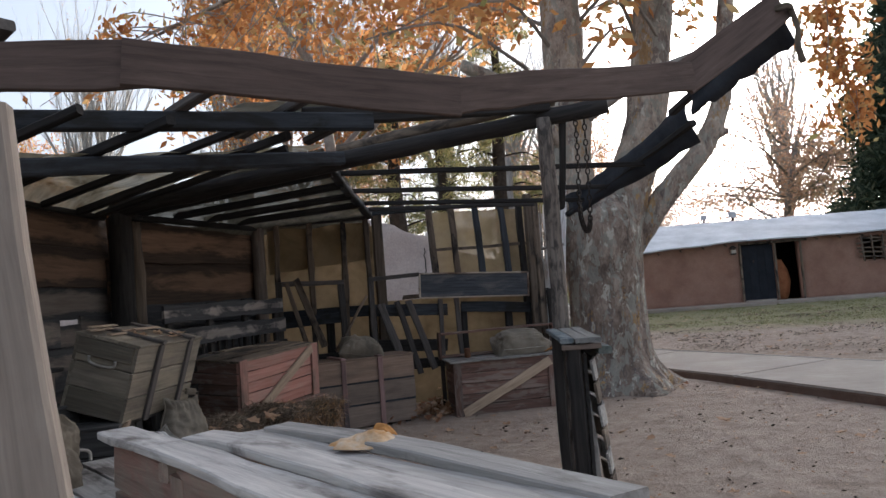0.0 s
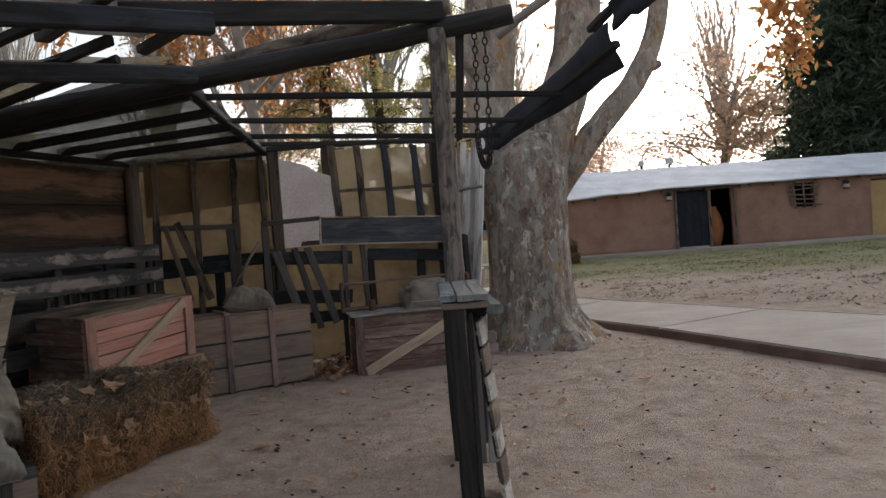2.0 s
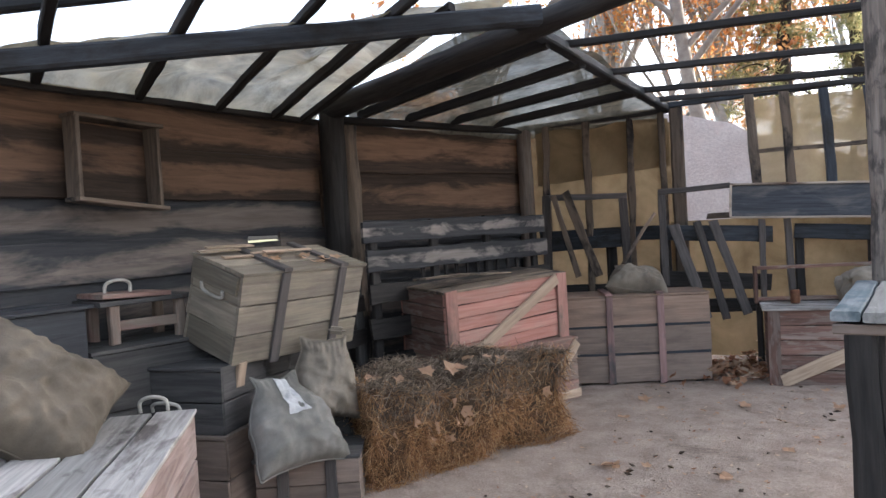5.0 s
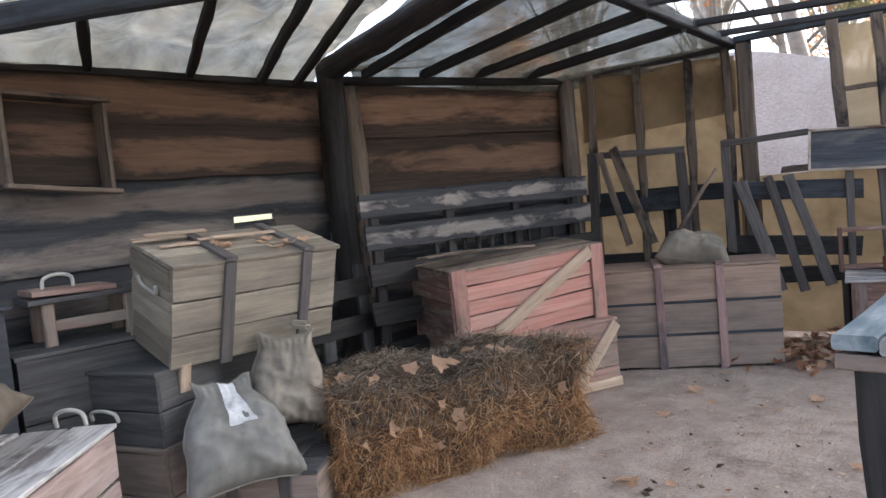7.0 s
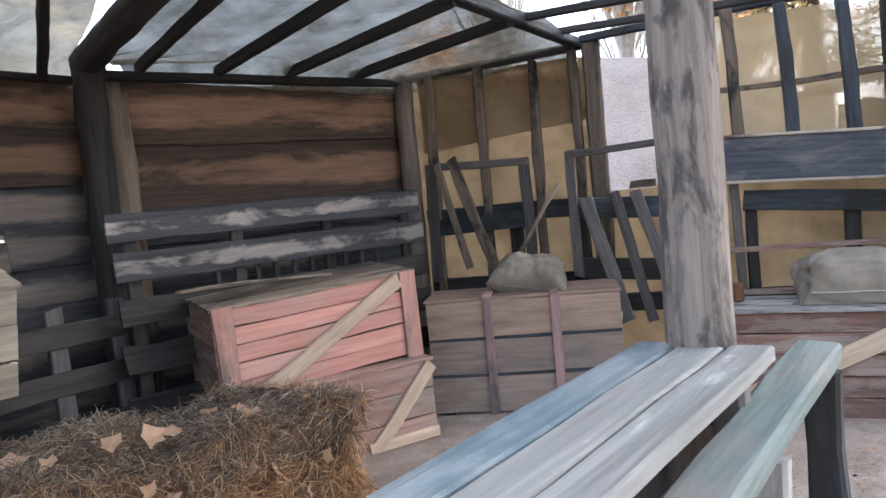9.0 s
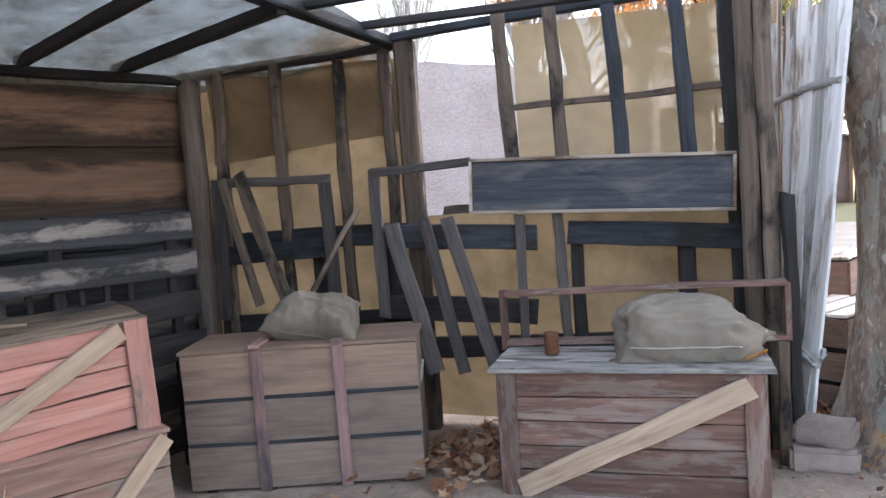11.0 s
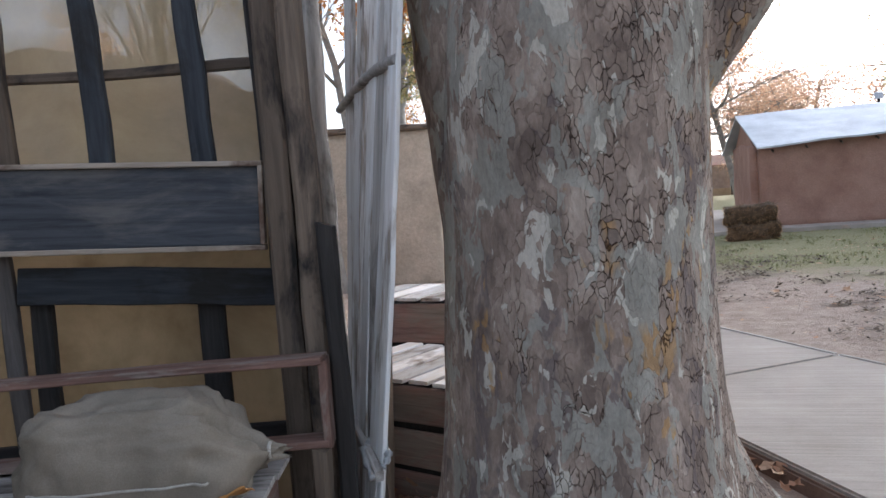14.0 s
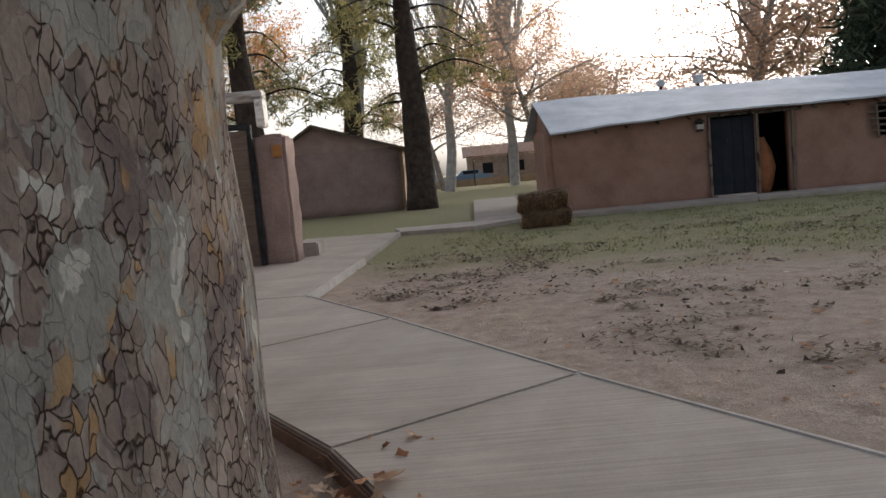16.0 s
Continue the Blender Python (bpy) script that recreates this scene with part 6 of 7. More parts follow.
    for k in range(70):
        p = over[r.randrange(3, 24)].copy()
        q = p + Vector((r.gauss(0, 0.9), r.gauss(0, 0.6), -r.uniform(0.2, 2.0)))
        line = smooth_line([p, (p + q) / 2 + Vector((r.gauss(0, 0.2), r.gauss(0, 0.2), 0.3)), q], 8)
        tube_bm(line, [0.016 - 0.0015 * i for i in range(8)], 4, bm=bm, closed=False)
        tips += line[3:]
    part("twig_spray", bm, M_TWIG, th, "drooping twigs")["kind"] = "stuff"
    part_mesh("leaves", leaf_mesh("leaves", tips, 2600, 0.10, 0.14, 79), M_CANOPY, th, "hanging russet leaves")
    bm, tips = bmesh.new(), []
    for k in range(60):
        p = Vector((r.choice((1.58, 2.9)) + r.gauss(0, 0.2), 9.4, r.uniform(4.2, 9)))
        a = r.uniform(0, 6.28)
        q = p + Vector((math.cos(a) * 2.4, math.sin(a) * 2.4, r.uniform(-0.6, 1.0)))
        line = smooth_line([p, (p + q) / 2 + Vector((0, 0, 0.4)), q], 8)
        tube_bm(line, [0.03 - 0.003 * i for i in range(8)], 5, bm=bm, closed=False)
        tips += line[3:]
    part("twig_spray", bm, M_TWIG, th)["kind"] = "stuff"
    part_mesh("leaves", leaf_mesh("leaves", tips, 3600, 0.10, 0.25, 78), M_CANOPY, th)


plane_tree()


# ---- buildings ----
def long_house():
    th = thing("long_building", "long low mud-plastered building with a pale sheet roof", "building", (18, 27, 0))
    L = 32.0
    x0, y0 = 5.45, 26.98
    holes = [(4.06, 5.22, -0.1, 2.2), (5.30, 6.13, -0.1, 2.17), (11.2, 12.35, -0.1, 2.12), (8.35, 9.1, 1.3, 2.15)]
    front = wall_bm((x0, y0), (x0 + L, y0 + 0.3), -0.1, 2.36, 0.3, holes, 0.03, 0.4)
    side = wall_bm((x0 - 0.0, y0 + 0.2), (x0 + 0.35, y0 + 6.0), -0.1, 2.36, 0.3, (), 0.03, 0.4)
    for v in list(front.verts) + list(side.verts):
        if v.co.z > 2.22:
            v.co.z -= 0.2 * max(0.0, 1 - (v.co.x - x0) / 3.6) * max(0.0, 1 - (v.co.y - y0) / 3.0)
    part("wall", front, M_ADOBE, th, "brown mud-plastered front wall", None, True)
    part("wall", side, M_ADOBE, th, "", None, True)
    gable = bmesh.new()
    vs = [gable.verts.new(p) for p in ((x0 - 0.05, y0 + 0.1, 2.06), (x0 + 0.25, y0 + 6.0, 2.2), (x0 + 0.1, y0 + 3.2, 3.08), (x0 + 0.15, y0 + 0.1, 2.06), (x0 + 0.47, y0 + 6.0, 2.2), (x0 + 0.32, y0 + 3.2, 3.08))]
    for f in ((0, 1, 2), (3, 5, 4), (0, 2, 5, 3), (2, 1, 4, 5), (0, 3, 4, 1)):
        gable.faces.new([vs[i] for i in f])
    bmesh.ops.recalc_face_normals(gable, faces=gable.faces)
    part("gable", gable, M_ADOBE, th)
    part("wall", wall_bm((x0 + 0.3, y0 + 6.0), (x0 + L, y0 + 6.3), -0.1, 2.5, 0.3, (), 0.02, 1.5), M_ADOBE, th)

    def roof(sign):
        def at(u, v):
            x = x0 - 0.08 + u * (L + 0.33)
            y = (y0 - 0.42 + v * 3.6) if sign > 0 else (y0 + 3.18 + v * 3.4)
            z = (2.28 + 0.95 * v) if sign > 0 else (3.23 - 0.9 * v)
            z -= 0.2 * max(0.0, 1 - (x - x0) / 3.6) * (1 - v if sign > 0 else 0.35)
            return Vector((x, y + u * 0.3, z + noise.noise((x * 0.8, v * 3, sign)) * 0.035 + noise.noise((x * 2.5, v * 2, 4)) * 0.012))
        return grid_bm(110, 6, at, 0.05)
    part("roof", roof(1), M_ROOF, th, "pale weathered sheet roof")
    part("roof", roof(-1), M_ROOF, th)
    r = random.Random(2)
    for k in range(40):
        x = x0 + 0.3 + k * 0.8
        dip = 0.05 + 0.19 * max(0.0, 1 - (x - x0) / 3.6)
        pole(th, "eaves_lath", (x, y0 - 0.36, 2.22 - dip), (x + 0.02, y0 + 0.1, 2.34 - dip), 0.025, 0.025, M_STUD)
    d1 = part("door", box_bm(1.16, 0.05, 2.02, 0.01), M_DOOR, th, "blue-black boarded door, shut", pose(x0 + 4.64, y0 - 0.03, 1.12))
    for k in range(4):
        part("door_board", box_bm(0.27, 0.012, 1.96, 0.004), M_DOOR, d1, "", pose(x0 + 4.22 + 0.28 * k, y0 - 0.062, 1.12))
    part("handle", box_bm(0.05, 0.03, 0.12, 0.008), M_IRON, d1, "iron handle", pose(x0 + 4.5, y0 - 0.08, 1.55))
    for x in (4.03, 5.26, 6.17):
        slab(th, "door_frame", pose(x0, y0, 0), (x, -0.13, 1.1), (0.07, 0.08, 2.2), M_STUD)
    slab(th, "lintel", pose(x0, y0, 0), (5.2, -0.13, 2.2), (2.4, 0.08, 0.07), M_STUD)
    part("threshold", box_bm(1.0, 0.3, 0.1, 0.01), M_CONC, th, "", pose(x0 + 4.6, y0 - 0.2, 0.1))
    d2 = part("door", box_bm(1.13, 0.05, 2.1, 0.01), M_OCHRE, th, "plain ochre door, shut", pose(x0 + 11.77, y0 + 0.05, 1.03))
    for x in (11.18, 12.37):
        slab(th, "door_frame", pose(x0, y0 + 0.1, 0), (x, -0.13, 1.05), (0.05, 0.06, 2.1), M_OCHRE)
    # crooked stick grille in the little window
    for k in range(5):
        z = 1.4 + 0.17 * k
        pole(th, "grille_stick", (x0 + 8.0 + r.uniform(0, 0.2), y0 - 0.2, z + r.uniform(-0.05, 0.05)), (x0 + 9.3 - r.uniform(0, 0.25), y0 - 0.2, z + r.uniform(-0.06, 0.06)), 0.03, 0.025, M_STUD)
    for x in (8.3, 8.65, 9.0):
        pole(th, "grille_stick", (x0 + x, y0 - 0.24, 1.25), (x0 + x + r.uniform(-0.05, 0.05), y0 - 0.24, 2.18), 0.03, 0.03, M_STUD)
    for x, z in ((3.75, 1.95), (10.15, 1.95)):
        l = part("wall_lamp", box_bm(0.16, 0.16, 0.24, 0.02), M_IRON, th, "small black lantern on a bracket", pose(x0 + x, y0 - 0.28, z))
        part("glass", box_bm(0.17, 0.17, 0.14, 0.01), M_ROPE, l, "", pose(x0 + x, y0 - 0.28, z))
        part("lamp_roof", tube_bm([(0, 0, 0), (0, 0, 0.1)], [0.15, 0.03], 8), M_IRON, l, "", pose(x0 + x, y0 - 0.28, z + 0.12))
        part("bracket", box_bm(0.04, 0.2, 0.03, 0.0), M_IRON, l, "", pose(x0 + x, y0 - 0.17, z + 0.2))
    # room behind the open doorway, its shade painted near-black, with a large clay jar
    room = thing("dark_room", "unlit room behind the open doorway", "room", (x0 + 5.8, y0 + 1.5, 0), kind="structure")
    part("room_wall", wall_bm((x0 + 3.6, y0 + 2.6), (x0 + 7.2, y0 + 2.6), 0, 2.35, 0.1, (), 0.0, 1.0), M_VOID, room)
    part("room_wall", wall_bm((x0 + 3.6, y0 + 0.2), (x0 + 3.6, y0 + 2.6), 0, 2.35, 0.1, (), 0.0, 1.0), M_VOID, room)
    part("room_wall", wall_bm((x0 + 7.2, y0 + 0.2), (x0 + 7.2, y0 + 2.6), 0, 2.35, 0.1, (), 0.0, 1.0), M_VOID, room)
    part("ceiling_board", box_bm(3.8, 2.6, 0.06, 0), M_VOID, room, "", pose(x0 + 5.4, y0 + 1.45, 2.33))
    prof = [(0, 0.22), (0.3, 0.34), (0.75, 0.42), (1.15, 0.34), (1.45, 0.2), (1.55, 0.17)]
    jar = part("clay_jar", tube_bm([(0, 0, z) for z, _ in prof], [q for _, q in prof], 24), plain("terracotta", (0.28, 0.10, 0.04), (0.38, 0.16, 0.07), 5.0), None, "", pose(x0 + 5.55, y0 + 0.55, 0.0), True)
    tagged(jar, "tall terracotta jar inside the open doorway", "jar")
    for x, s in ((1.7, 0.13), (2.9, 0.17)):
        vent = thing("roof_tank", "small grey metal tank on the far roof", "tank", (x + 8, 31.6, 3.0))
        part("tank_body", tube_bm([(0, 0, 0), (0, 0, 0.05), (0, 0, s * 1.4), (0, 0, s * 1.6)], [s, s, s, s * 0.4], 16), M_ROOF, vent, "", pose(x + 8, 31.6, 3.5))
        part("stand", tube_bm([(0, 0, 0), (0, 0, 0.75)], [0.05, 0.05], 8), M_IRON, vent, "", pose(x + 8, 31.6, 2.9))


def other_buildings():
    # pale rough-plastered house seen through the gap in the rear wall
    th = thing("plastered_house", "pale pinkish house wall of rough cracked plaster", "building", (-1.5, 12.5, 0))
    bm = wall_bm((-7.5, 12.1), (-0.3, 12.0), -0.1, 3.0, 0.35, (), 0.05, 0.2, 3)
    head = [(-9, 2.0), (-6, 2.2), (-4.25, 2.64), (-3.4, 2.88), (-2.8, 2.93), (-1.8, 2.73), (-1.0, 2.52), (-0.9, 2.36), (-0.3, 2.24), (1, 2.2)]
    for v in bm.verts:
        top = np.interp(v.co.x, [h[0] for h in head], [h[1] for h in head])
        v.co.z *= float(top) / 3.0
    part("wall", bm, M_STUCCO, th, "gable wall with an uneven head", None, True)
    part("wall", wall_bm((-0.5, 12.2), (-3.4, 16.0), -0.1, 2.2, 0.35, (), 0.04, 0.4, 5), M_ADOBEG, th, "", None, True)
    crack = [(-0.62 + 0.05 * noise.noise((k * 0.8, 0, 0)), 11.80, 1.2 + 0.06 * k) for k in range(16)]
    part("crack", tube_bm(crack, [0.012] * 16, 4), M_CHAR, th, "jagged dark crack")
    # tan wall with a lantern and a doorway pier
    th = thing("tan_house", "tan mud-plastered house with a shut grey door", "building", (-2.8, 20, 0))
    part("wall", wall_bm((-9.0, 18.5), (-0.95, 18.5), -0.1, 2.62, 0.35, (), 0.04, 0.2, 7), M_MUDTAN, th, "wall of rain-worn mud, coloured as if in sun", None, True)
    pole(th, "wall_plate", (-4.0, 18.3, 2.72), (-0.8, 18.26, 2.60), 0.06, 0.05, M_STUD, "crooked pole along the wall head")
    bm = box_bm(0.56, 0.7, 2.32, 0.05)
    bmesh.ops.subdivide_edges(bm, edges=bm.edges[:], cuts=9, use_grid_fill=True)
    for v in bm.verts:
        v.co += noise.noise_vector(v.co * 2.5) * 0.03 + noise.noise_vector(v.co * 8) * 0.03
    part("pier", bm, M_ADOBEM, th, "thick eroded mud pier", pose(-0.25, 20.45, 1.12), True)
    part("wall", wall_bm((-0.5, 20.8), (-1.2, 24.2), -0.1, 2.3, 0.4, (), 0.05, 0.3, 9), M_ADOBEG, th, "", None, True)
    d = part("door", box_bm(1.05, 0.06, 2.36, 0.01), M_BOXG, th, "grey metal door, shut", pose(-1.09, 20.05, 1.2))
    part("door_frame", box_bm(0.07, 0.12, 2.45, 0.01), M_DARKBLUE, th, "", pose(-0.52, 20.03, 1.2))
    part("door_frame", box_bm(1.2, 0.12, 0.07, 0.01), M_DARKBLUE, th, "", pose(-1.08, 20.03, 2.43))
    part("lintel", box_bm(1.1, 0.3, 0.16, 0.02), M_WHITE, th, "pale timber lintel", pose(-0.75, 20.0, 2.92, 0, 0, 0))
    part("lintel_post", box_bm(0.14, 0.3, 0.5, 0.02), M_WHITE, th, "", pose(-0.27, 20.0, 2.65))
    part("notice", box_bm(0.16, 0.02, 0.2, 0.004), M_ORANGE, th, "small red and white notice", pose(-0.10, 20.07, 2.0))
    part("step", box_bm(0.5, 0.8, 0.35, 0.03), M_CONC, th, "", pose(0.0, 21.3, 0.17))
    l = part("wall_lamp", box_bm(0.15, 0.15, 0.24, 0.02), M_IRON, th, "black wall lantern", pose(-2.1, 18.25, 2.45))
    part("bracket", box_bm(0.5, 0.05, 0.05, 0.01), M_STUD, l, "", pose(-2.2, 18.27, 2.75))
    # gabled shed beyond
    th = thing("gabled_house", "grey-brown plastered house with a low gable", "building", (-2, 38, 0))
    part("wall", wall_bm((-4.6, 38.6), (0.6, 38.6), -0.1, 2.7, 0.35, (), 0.03, 0.5, 11), M_ADOBEM, th, "", None, True)
    g = bmesh.new()
    vs = [g.verts.new(p) for p in ((-4.7, 38.42, 2.68), (0.7, 38.42, 2.68), (-2.9, 38.42, 3.85), (-4.7, 38.8, 2.68), (0.7, 38.8, 2.68), (-2.9, 38.8, 3.85))]
    for f in ((0, 1, 2), (3, 5, 4), (0, 3, 4, 1)):
        g.faces.new([vs[i] for i in f])
    bmesh.ops.recalc_face_normals(g, faces=g.faces)
    part("gable", g, M_ADOBEM, th)
    for a, b in (((-5.0, 2.6), (-2.9, 3.9)), ((-2.9, 3.9), (1.0, 2.6))):
        part("roof", grid_bm(4, 12, lambda u, v, a=a, b=b: Vector((a[0] + (b[0] - a[0]) * u, 38.1 + 8 * v, a[1] + (b[1] - a[1]) * u + 0.03 * noise.noise((u * 5, v * 9, 1)))), 0.1), M_STUD, th, "dark earthen roof")
    part("wall", wall_bm((0.6, 38.6), (0.9, 46.0), -0.1, 2.7, 0.3, (), 0.02, 1.0), M_ADOBET, th)


def distance():
    # boundary wall, street and houses far behind
    th = thing("boundary_wall", "low ochre boundary wall along the street", "wall", (8, 76, 0), kind="structure")
    part("wall", wall_bm((-60, 76), (90, 78), -0.1, 0.65, 0.3, (), 0.0, 4.0), M_ADOBET, th)
    for k in range(12):
        part("fence_post", tube_bm([(0, 0, 0), (0, 0, 2.6)], [0.06, 0.06], 8), M_IRON, th, "", pose(-8 + 3.2 * k, 75.5, 0))
    for x, y, w, h, mat in ((9, 92, 9, 4.2, M_ADOBEG), (20, 95, 12, 4.6, M_ADOBET), (-10, 92, 12, 4.0, M_ADOBE), (38, 96, 14, 4.4, M_ADOBEG), (60, 96, 16, 5, M_ADOBET), (-34, 94, 18, 4.5, M_ADOBEG)):
        h_ = thing("street_house", "distant plain house with a tiled roof", "house", (x, y, 0), "houses along the street")
        part("wall", wall_bm((x - w / 2, y), (x + w / 2, y), -0.1, h * 0.7, 0.4, ((w * 0.2, w * 0.2 + 1.2, 1.0, 2.2), (w * 0.6, w * 0.6 + 1.2, 1.0, 2.2)), 0.0, 2.0), mat, h_)
        for s in (0.2, 0.6):
            part("window", box_bm(1.2, 0.1, 1.2, 0), M_DOOR, h_, "", pose(x - w / 2 + w * s + 0.6, y + 0.1, 1.6))
        part("roof", grid_bm(6, 3, lambda u, v, x=x, y=y, w=w, h=h: Vector((x - w / 2 - 0.4 + (w + 0.8) * u, y - 0.6 + 4 * v, h * 0.7 + h * 0.3 * v)), 0.15), M_CRATE, h_)
    for x, y, rz, mat, lab in ((4.6, 79.5, 3, plain("pale_blue_car_paint", (0.18, 0.30, 0.46), (0.24, 0.36, 0.52), 2.0, 0.3, 0.0), "pale blue parked car beyond the wall"), (0.4, 79.8, 2, plain("silver_car_paint", (0.45, 0.47, 0.5), (0.55, 0.57, 0.6), 2.0, 0.3, 0.0), "silver parked car beyond the wall")):
        car = thing("car", lab, "car", (x, y, 0))
        m = pose(x, y, 0.12, 0, 0, rz)
        prof = [(-2.0, 0.3), (-2.05, 0.7), (-1.5, 0.9), (-0.9, 1.4), (0.55, 1.42), (1.15, 0.98), (1.95, 0.82), (2.05, 0.35)]
        bm = bmesh.new()
        a = [bm.verts.new((px, -0.8 + 0.12 * (pz > 1.2), pz)) for px, pz in prof]
        b = [bm.verts.new((px, 0.8 - 0.12 * (pz > 1.2), pz)) for px, pz in prof]
        bm.faces.new(a), bm.faces.new(b[::-1])
        for i in range(len(prof)):
            j = (i + 1) % len(prof)
            bm.faces.new((a[i], b[i], b[j], a[j]))
        bmesh.ops.recalc_face_normals(bm, faces=bm.faces)
        part("body", bm, mat, car, "", m)
        part("side_window", box_bm(1.5, 1.56, 0.34, 0.02), M_DOOR, car, "", m @ pose(-0.1, 0, 1.17))
        for px in (-1.3, 1.3):
            for py in (-0.75, 0.75):
                part("wheel", tube_bm([(px, py - 0.1, 0.2), (px, py + 0.1, 0.2)], [0.32, 0.32], 14), M_FELT, car, "", m)
    # the second bale pile by the long building
    for m in (pose(4.75, 23.9, 0, 0, 0, 4), pose(4.70, 23.9, 0.37, 4, 0, -3)):
        b = hay_bale("hay_bale", "dark hay bale in a stack of two on the lawn", m, (1.05, 0.5, 0.38), 2500, 3)


long_house()
other_buildings()
distance()


# ---- trees behind ----
def grow(seed, height, r0, spread, levels, droop=0.0, upright=0.3, n0=7):
    """Limbs of a tree as tubes, and the places of its twigs' ends."""
    r = random.Random(seed)
    bm = bmesh.new()
    tips = []

    def limb(p, d, ln, rad, lev):
        n = 5 if lev < 2 else 3
        pts, rads = [p.copy()], [rad]
        for k in range(n):
            d = (d + Vector((r.gauss(0, 0.13), r.gauss(0, 0.13), r.gauss(0, 0.07) + upright * 0.12 - droop * 0.1 * lev))).normalized()
            p = p + d * (ln / n)
            pts.append(p.copy())
            rads.append(rad * (1 - 0.6 * (k + 1) / n))
        tube_bm(pts, rads, (9, 6, 4, 3, 3)[min(lev, 4)], bm=bm, closed=False)
        if lev >= levels:
            tips.extend(pts[1:])
            return
        kids = n0 if lev == 0 else (5 if lev == 1 else 4)
        for k in range(kids):
            u = 0.35 + 0.62 * (k + r.random()) / kids if lev == 0 else 0.2 + 0.8 * (k + r.random()) / kids
            i = min(int(u * n), n - 1)
            q = pts[i].lerp(pts[i + 1], u * n - i)
            a = r.uniform(0, 2 * math.pi)
            side = Vector((math.cos(a), math.sin(a), 0))
            side = (side - d * side.dot(d)).normalized()
            nd = (d * (1 - spread) + side * spread + Vector((0, 0, upright * 0.5))).normalized()
            limb(q, nd, ln * r.uniform(0.42, 0.62), max(0.006, rad * 0.45 * (1.1 - 0.5 * u)), lev + 1)
    limb(Vector((0, 0, -0.1)), Vector((0.03, 0, 1)), height * 0.72, r0, 0)
    return bm, tips


def tree(name, label, seed, height, r0, spread, levels, leaves, size, scatter, bark, foliage, at, **more):
    th = thing(name, label, "tree", at, group=name + "s")
    bm, tips = grow(seed, height, r0, spread, levels, **more)
    part("trunk", bm, bark, th, "", PLACE[th.name], True)
    if leaves:
        ob = part_mesh("crown", leaf_mesh("crown", tips, leaves, size, scatter, seed), foliage, th, "", PLACE[th.name])
    return th


def conifer(name, label, seed, height, width, trunk_h, leaves, at, foliage=None):
    """A dense dark conifer: tiers of drooping sprays round a straight trunk."""
    r = random.Random(seed)
    th = thing(name, label, "tree", at, group=name + "s")
    part("trunk", tube_bm([(0, 0, -0.1), (0.1, 0, height * 0.4), (0, 0, height * 0.97)], [height * 0.03, height * 0.022, 0.03], 10), M_TRUNK, th, "", PLACE[th.name], True)
    tips = []
    for k in range(2600):
        z = trunk_h + (height - trunk_h) * r.random() ** 1.25
        f = (z - trunk_h) / (height - trunk_h)
        rad = width / 2 * (1 - f ** 2.2) ** 0.7 * (0.8 + 0.3 * noise.noise((z * 0.7, seed, 0)) + 0.25 * noise.noise((math.floor(z * 2.2), seed, 5))) * min(1, 0.55 + f * 4)
        a = r.uniform(0, 2 * math.pi)
        q = rad * r.uniform(0.25, 1.08)
        tips.append(Vector((q * math.cos(a), q * math.sin(a), z - 0.25 * q + r.gauss(0, 0.15))))
    part_mesh("crown", leaf_mesh("crown", tips, leaves, 0.46, 0.40, seed, True), foliage or M_PINE, th, "", PLACE[th.name])
    return th


def open_pine(name, label, seed, height, at):
    """A pine with a thick bare trunk, crooked boughs and loose hanging clumps of needles."""
    r = random.Random(seed)
    th = thing(name, label, "tree", at, group=name + "s")
    trunk = smooth_line([(0, 0, -0.1), (0.05, 0, height * 0.2), (-0.12, 0.1, height * 0.45), (0.1, 0, height * 0.7), (0, 0, height)], 20)
    part("trunk", tube_bm(trunk, [0.68 - 0.60 * (k / 19) ** 1.1 for k in range(20)], 14, 0.12, seed), M_TRUNK, th, "", PLACE[th.name], True)
    tips = []
    for k in range(34):
        u = 0.30 + 0.68 * (k + r.random()) / 34
        p = trunk[min(19, int(u * 20))].copy()
        a, ln = r.uniform(0, 2 * math.pi), height * r.uniform(0.12, 0.26) * (1.15 - 0.7 * u)
        d = Vector((math.cos(a), math.sin(a), r.uniform(-0.1, 0.5)))
        line = smooth_line([p, p + d * ln * 0.5, p + d * ln + Vector((0, 0, -0.35 * ln))], 9)
        bm = tube_bm(line, [0.07 - 0.007 * i for i in range(9)], 5, closed=False)
        for i in range(3, 9):
            for _ in range(2):
                q = line[i] + Vector((r.gauss(0, 0.3), r.gauss(0, 0.3), -abs(r.gauss(0, 0.35))))
                tube_bm([line[i], q], [0.015, 0.006], 3, bm=bm, closed=False)
                tips.append(q)
        part("bough", bm, M_TRUNK, th, "", PLACE[th.name])
    part_mesh("crown", leaf_mesh("crown", tips, 9000, 0.2, 0.17, seed, True), M_PINEY, th, "", PLACE[th.name])
    return th


